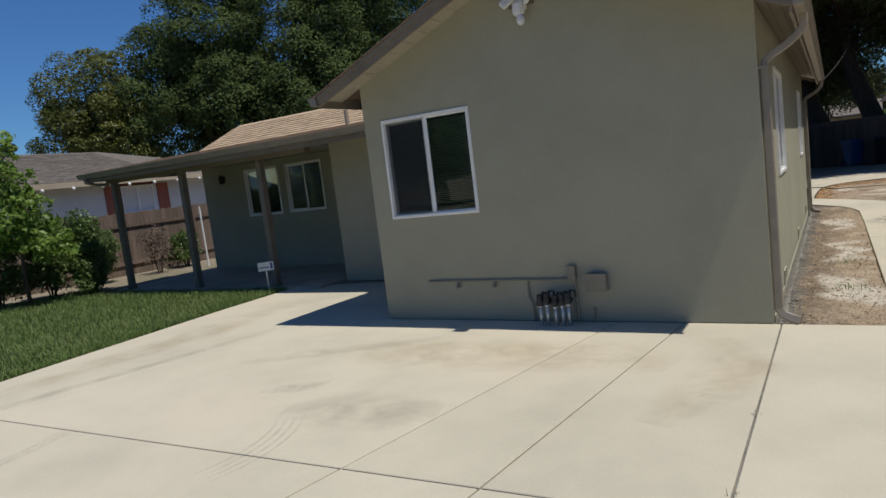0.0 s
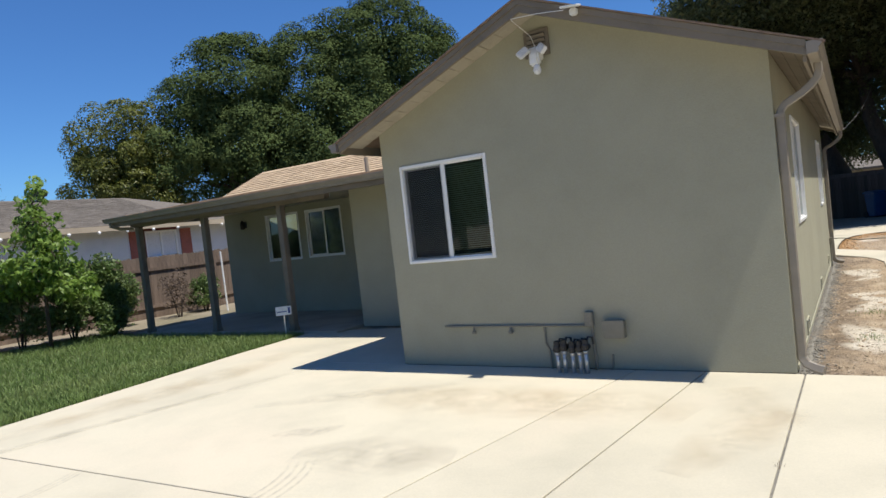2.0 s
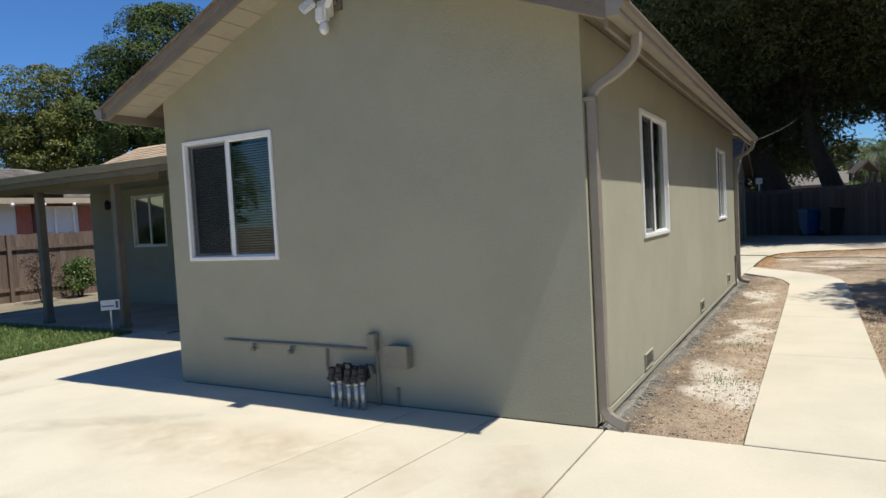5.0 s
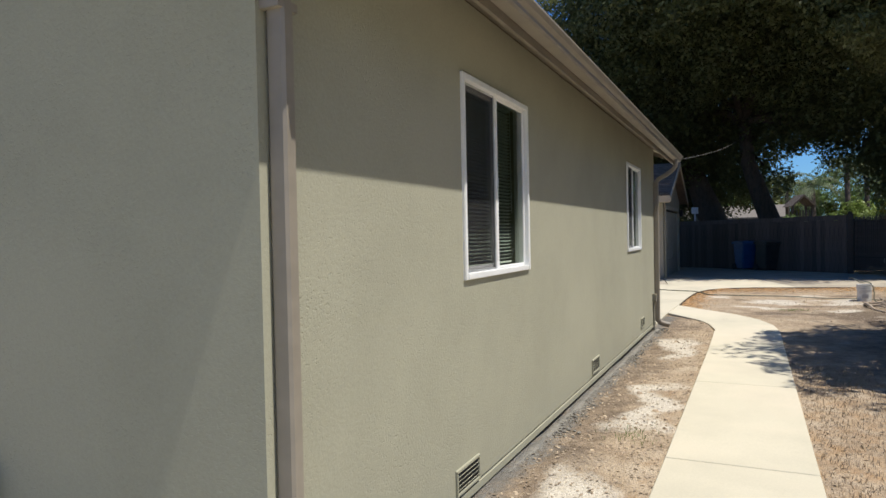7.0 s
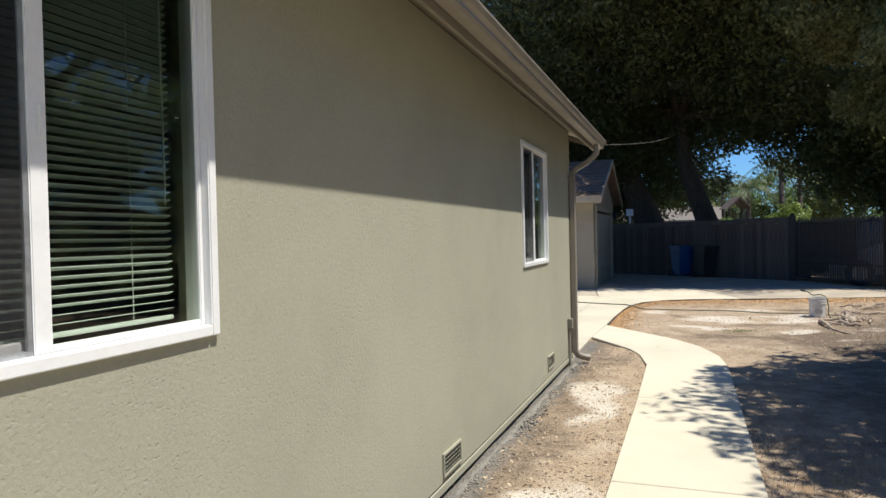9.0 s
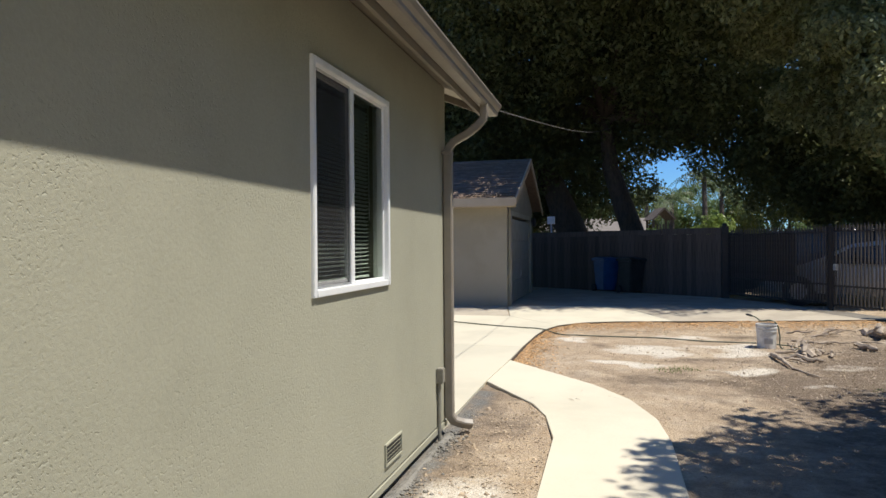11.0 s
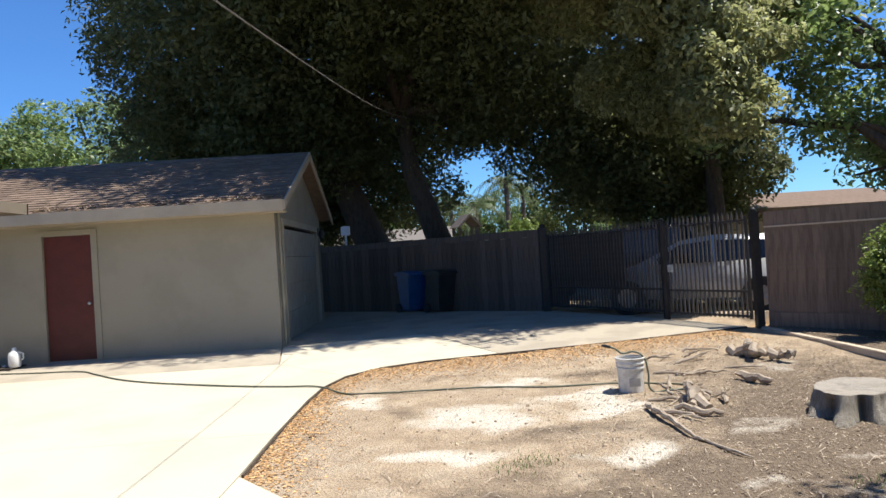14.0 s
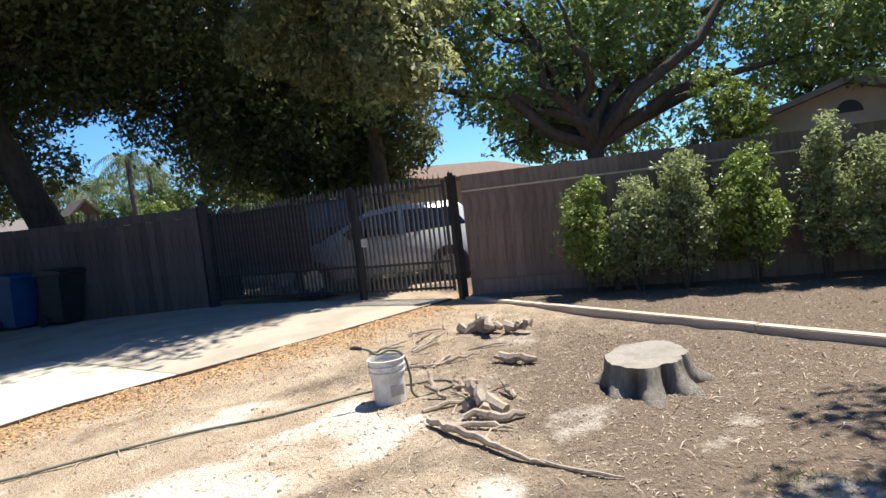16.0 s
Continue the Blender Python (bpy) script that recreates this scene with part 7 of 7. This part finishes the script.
def blades(name, label, spots, n, height, seed, material=GRASS, kind="stuff"):
    rng = np.random.default_rng(seed)
    p = spots(rng, n)
    a = rng.uniform(0, 2 * np.pi, len(p))
    h = height * rng.uniform(0.5, 1.25, len(p))
    w = rng.uniform(0.003, 0.006, len(p)) * (height / 0.07)
    lean = rng.normal(0, 0.45, (len(p), 2)) * h[:, None]
    s = np.stack([np.cos(a) * w, np.sin(a) * w, np.zeros(len(p))], 1)
    tip = p + np.stack([lean[:, 0], lean[:, 1], h], 1)
    mid = p + np.stack([lean[:, 0] * 0.35, lean[:, 1] * 0.35, h * 0.6], 1)
    q = np.concatenate([np.stack([p - s, p + s, mid + s * 0.8, mid - s * 0.8], 1), np.stack([mid - s * 0.8, mid + s * 0.8, tip + s * 0.15, tip - s * 0.15], 1)])
    return tagged(new(name, quads_mesh(name, q, material)), label, "grass", "", kind)


def lawn_spots(rng, n):
    out = []
    while len(out) < n:
        y = rng.uniform(-1.5, 8.55)
        x = lawn_x(y) - 0.02 - abs(rng.uniform(0, 1) ** 1.4) * 7.0
        if x > -16:
            out.append((x, y, gz(y) - 0.012))
    return np.array(out)


blades("lawn_grass", "uneven green lawn grass with a ragged edge along the walk", lawn_spots, 60000, 0.085, 5)


def tufts(centres, spread):
    def f(rng, n):
        out = []
        for i in range(n):
            cx, cy = centres[i % len(centres)]
            x, y = cx + rng.normal(0, spread), cy + rng.normal(0, spread)
            out.append((x, y, (gz(y) - 0.01 if y < G else ground_at(x, y))))
        return np.array(out)
    return f


blades("weed_tufts", "small green weed tufts in the bare yard", tufts([(1.55, 19.6), (1.75, 19.75), (3.75, 18.75), (4.2, 18.3), (0.05, 8.2), (0.1, 9.9)], 0.11), 700, 0.035, 6)
blades("joint_weeds", "thin dry weeds growing out of the driveway joint", tufts([(-0.52, 3.25), (-0.62, 3.05), (-0.52, 4.3)], 0.02), 14, 0.05, 7, CHIPS)
blades("dry_grass", "short straw-dry grass beside the footpath", lambda r, n: np.array([(x, y, ground_at(x, y)) for x, y in zip(1.3 + np.abs(r.normal(0, 0.7, n)), r.uniform(6.6, 13.5, n))]), 5000, 0.035, 8, CHIPS)

# dry leaves caught along the garage eave and roof
rng = np.random.default_rng(77)
pts = []
for k in range(1500):
    y = 26.13 + abs(rng.normal(0, 0.16)) if k % 5 else rng.uniform(26.2, 28.6)
    x = rng.uniform(-9.5, -1.4)
    if noise.noise(Vector((x * 1.3, y * 0.8, 4))) > (-0.12 if k % 5 else 0.15):
        pts.append((x, y, groof(y) + 0.026))
tagged(new("roof_litter", quads_mesh("roof_litter", leaf_quads(rng, np.array(pts), 0.06, 0.03, up=3.0), CHIPS)), "dry leaves caught along the garage eave", "litter", "", "stuff")

# jug by the garage door
jug = thing("plastic_jug", "white plastic jug standing by the red door", "jug", m=Matrix.Translation((-6.12, 26.2, gz(26.25) + 0.035)))
bm = bmesh.new()
lathe(bm, [(0.09, 0), (0.10, 0.02), (0.10, 0.19), (0.085, 0.24), (0.04, 0.28), (0.035, 0.31), (0.0355, 0.33), (0.01, 0.332)], 18)
body = part("bottle", bm, WHITE, jug, smooth=True)
bm = bmesh.new()
tube(bm, [(0.09, 0, 0.1), (0.15, 0, 0.14), (0.15, 0, 0.22), (0.07, 0, 0.26)], 0.014, 6)
part("handle", bm, WHITE, body)
tray = thing("boot_tray", "flat dark board with odds and ends by the garage door", "board")
bm = bmesh.new()
box(bm, -6.9, -6.1, 26.05, 26.5, gz(26.3) + 0.004, gz(26.3) + 0.03, 0.005)
part("board", bm, BARK, tray)

# bird house on a post behind the garage
bird = thing("bird_house", "small white bird house on a post behind the fence", "bird house", m=Matrix.Translation((-1.32, 34.75, 0)))
bm = bmesh.new()
box(bm, -0.03, 0.03, -0.03, 0.03, 0, 2.35)
part("post", bm, SIDING, bird)
bm = bmesh.new()
box(bm, -0.13, 0.13, -0.1, 0.1, 2.35, 2.62, 0.006)
part("box", bm, WHITE, bird)

# canopy corner beside the patio
cano = thing("patio_cover", "low flat patio cover with a brown fascia beside the garage", "patio cover")
bm = bmesh.new()
prism(bm, [(21.5, 2.62), (24.75, 2.62), (24.75, 2.72), (21.5, 2.86)], "x", -8.8, -4.95)
part("roof", bm, SHINGLE_BROWN, cano)
bm = bmesh.new()
box(bm, -4.95, -4.92, 21.5, 24.78, 2.58, 2.74)
part("fascia_board", bm, TRIM, cano)
bm = bmesh.new()
box(bm, -8.8, -4.92, 24.75, 24.78, 2.58, 2.74)
part("fascia_board", bm, TRIM, cano)
for x, y in ((-8.69, 21.76), (-8.69, 24.56), (-5.64, 24.40)):
    bm = bmesh.new()
    box(bm, x - 0.05, x + 0.05, y - 0.05, y + 0.05, 0.0, 2.62, 0.006)
    part("post", bm, SOFFIT, cano)
rail = thing("patio_railing", "cream painted metal railing beside the patio post", "railing", m=Matrix.Translation((-8.38, 24.40, gz(24.4))))
for z in (0.10, 0.92):
    bm = bmesh.new()
    box(bm, 0, 2.68, -0.02, 0.02, z - 0.015, z + 0.015, 0.004)
    part("rail", bm, SOFFIT, rail)
bm = bmesh.new()
box(bm, -0.008, 0.008, -0.008, 0.008, 0.112, 0.908)
me = mesh_of("bar", bm, SOFFIT)
for i in range(23):
    child("bar", me, rail, Matrix.Translation((0.08 + i * 0.114, 0, 0)))
for x in (0.03, 2.6):
    bm = bmesh.new()
    box(bm, x - 0.018, x + 0.018, -0.018, 0.018, 0.0, 0.93, 0.003)
    part("post", bm, SOFFIT, rail)
# pale rubble along the board by the garage wall
rng = np.random.default_rng(29)
for i in range(9):
    bm = bmesh.new()
    bmesh.ops.create_icosphere(bm, subdivisions=2, radius=rng.uniform(0.03, 0.06))
    for v in bm.verts:
        v.co = Vector((v.co.x * 1.3, v.co.y, v.co.z * 0.6)) * (1 + 0.35 * noise.noise(v.co * 22 + Vector((i, 0, 0))))
    x = -6.32 - 0.065 * i * rng.uniform(0.8, 1.2)
    ob = new("stone", mesh_of("stone", bm, SIDING))
    ob.location = (x, 26.2 + rng.uniform(-0.1, 0.15), gz(26.3) + 0.05)
    tagged(ob, "pale broken stone on the dark board by the garage", "stone", "pale stones")

# ---- stains on the driveway ----
def stain_mat(name, colour, strength, scale):
    m = bpy.data.materials.new(name)
    m.use_nodes = True
    n, l = m.node_tree.nodes, m.node_tree.links
    p = n["Principled BSDF"]
    p.inputs["Base Color"].default_value, p.inputs["Roughness"].default_value, p.inputs["Specular IOR Level"].default_value = (*colour, 1), 0.9, 0.1
    t, x, nz, tc, r = n.new("ShaderNodeBsdfTransparent"), n.new("ShaderNodeMixShader"), n.new("ShaderNodeTexNoise"), n.new("ShaderNodeTexCoord"), n.new("ShaderNodeMapRange")
    at, mu = n.new("ShaderNodeAttribute"), n.new("ShaderNodeMath")
    at.attribute_name, mu.operation = "fade", "MULTIPLY"
    nz.inputs["Scale"].default_value, nz.inputs["Detail"].default_value, nz.inputs["Roughness"].default_value = scale, 7.0, 0.7
    r.inputs[1].default_value, r.inputs[2].default_value, r.inputs[4].default_value = 0.35, 0.72, strength
    l.new(tc.outputs["Object"], nz.inputs["Vector"])
    l.new(nz.outputs["Fac"], r.inputs[0])
    l.new(r.outputs[0], mu.inputs[0])
    l.new(at.outputs["Fac"], mu.inputs[1])
    l.new(mu.outputs[0], x.inputs[0])
    l.new(t.outputs[0], x.inputs[1])
    l.new(p.outputs[0], x.inputs[2])
    l.new(x.outputs[0], n["Material Output"].inputs[0])
    return m


TYRE = stain_mat("tyre_mark", (0.20, 0.19, 0.18), 0.30, 14)
GRIME = stain_mat("grime", (0.32, 0.285, 0.235), 0.32, 3.5)
RUST = stain_mat("ochre_stain", (0.52, 0.40, 0.25), 0.36, 2.6)


def stain(name, label, pts, width, material, z=0.003):
    """A flat mark on the slab along a line, fading at its rims and ends."""
    rows, n = [], len(pts)
    verts, faces, fade = [], [], []
    for i, (x, y) in enumerate(pts):
        a, b = pts[max(i - 1, 0)], pts[min(i + 1, n - 1)]
        d = Vector((b[0] - a[0], b[1] - a[1])).normalized()
        w = width[i] if isinstance(width, (list, tuple)) else width
        for k in range(5):
            u = (k - 2) / 2
            verts.append((x - d.y * w * u, y + d.x * w * u, gz(y) + z))
            fade.append((1 - u * u) * math.sin(math.pi * (i + 0.35) / (n - 0.3)) ** 0.6)
    for i in range(n - 1):
        for k in range(4):
            faces.append((i * 5 + k, i * 5 + k + 1, i * 5 + k + 6, i * 5 + k + 5))
    me = bpy.data.meshes.new(name)
    me.from_pydata(verts, [], faces)
    me.materials.append(material)
    me.attributes.new("fade", "FLOAT", "POINT").data.foreach_set("value", fade)
    return tagged(new(name, me), label, "stain", "", "structure")


for k in range(4):
    stain("tyre_mark", "dark curved tyre scuff on the concrete", arc(-4.6 + 0.02 * k, 2.85, 1.0 + 0.05 * k, -18, 38, 12), 0.018, TYRE, 0.003 + k * 0.0004)
for k in range(3):
    stain("tyre_mark", "dark curved tyre scuff on the concrete", arc(-6.7, 2.2, 1.25 + 0.05 * k, -30, 30, 12), 0.018, TYRE, 0.003 + k * 0.0004)
stain("tyre_mark", "short dark smudge on the concrete", [(-4.5, 3.9), (-4.3, 4.05), (-4.15, 4.1), (-3.98, 4.3)], [0.05, 0.14, 0.16, 0.06], TYRE)
stain("grime", "dark grime along the walk joint", [(edge(y) - 0.03, y) for y in np.linspace(0.0, 6.3, 16)], 0.12, GRIME)
stain("grime", "long dirty drip streak over the slab", [(-5.5, 4.6), (-4.9, 5.0), (-4.5, 5.25), (-4.1, 5.45), (-3.7, 5.75)], [0.1, 0.2, 0.16, 0.14, 0.1], GRIME)
stain("grime", "dull grey blotch on the slab", [(-3.9, 3.6), (-3.4, 3.75), (-2.9, 3.8), (-2.6, 3.9)], [0.2, 0.45, 0.4, 0.2], GRIME)
stain("ochre_stain", "ochre water stain on the slab", [(-4.6, 5.3), (-3.6, 5.2), (-2.6, 5.3), (-1.8, 5.35), (-1.2, 5.2)], [0.3, 0.6, 0.55, 0.5, 0.3], RUST, 0.0022)
stain("ochre_stain", "ochre stain below the downspout", [(-1.0, 6.0), (-0.7, 5.3), (-0.9, 4.6), (-1.1, 4.0)], [0.2, 0.35, 0.3, 0.15], RUST, 0.0026)
stain("ochre_stain", "ochre stain on the lawn walk", [(-7.6, 3.0), (-7.5, 4.4), (-7.3, 5.8), (-7.4, 7.2)], [0.2, 0.4, 0.45, 0.3], RUST, 0.0022)
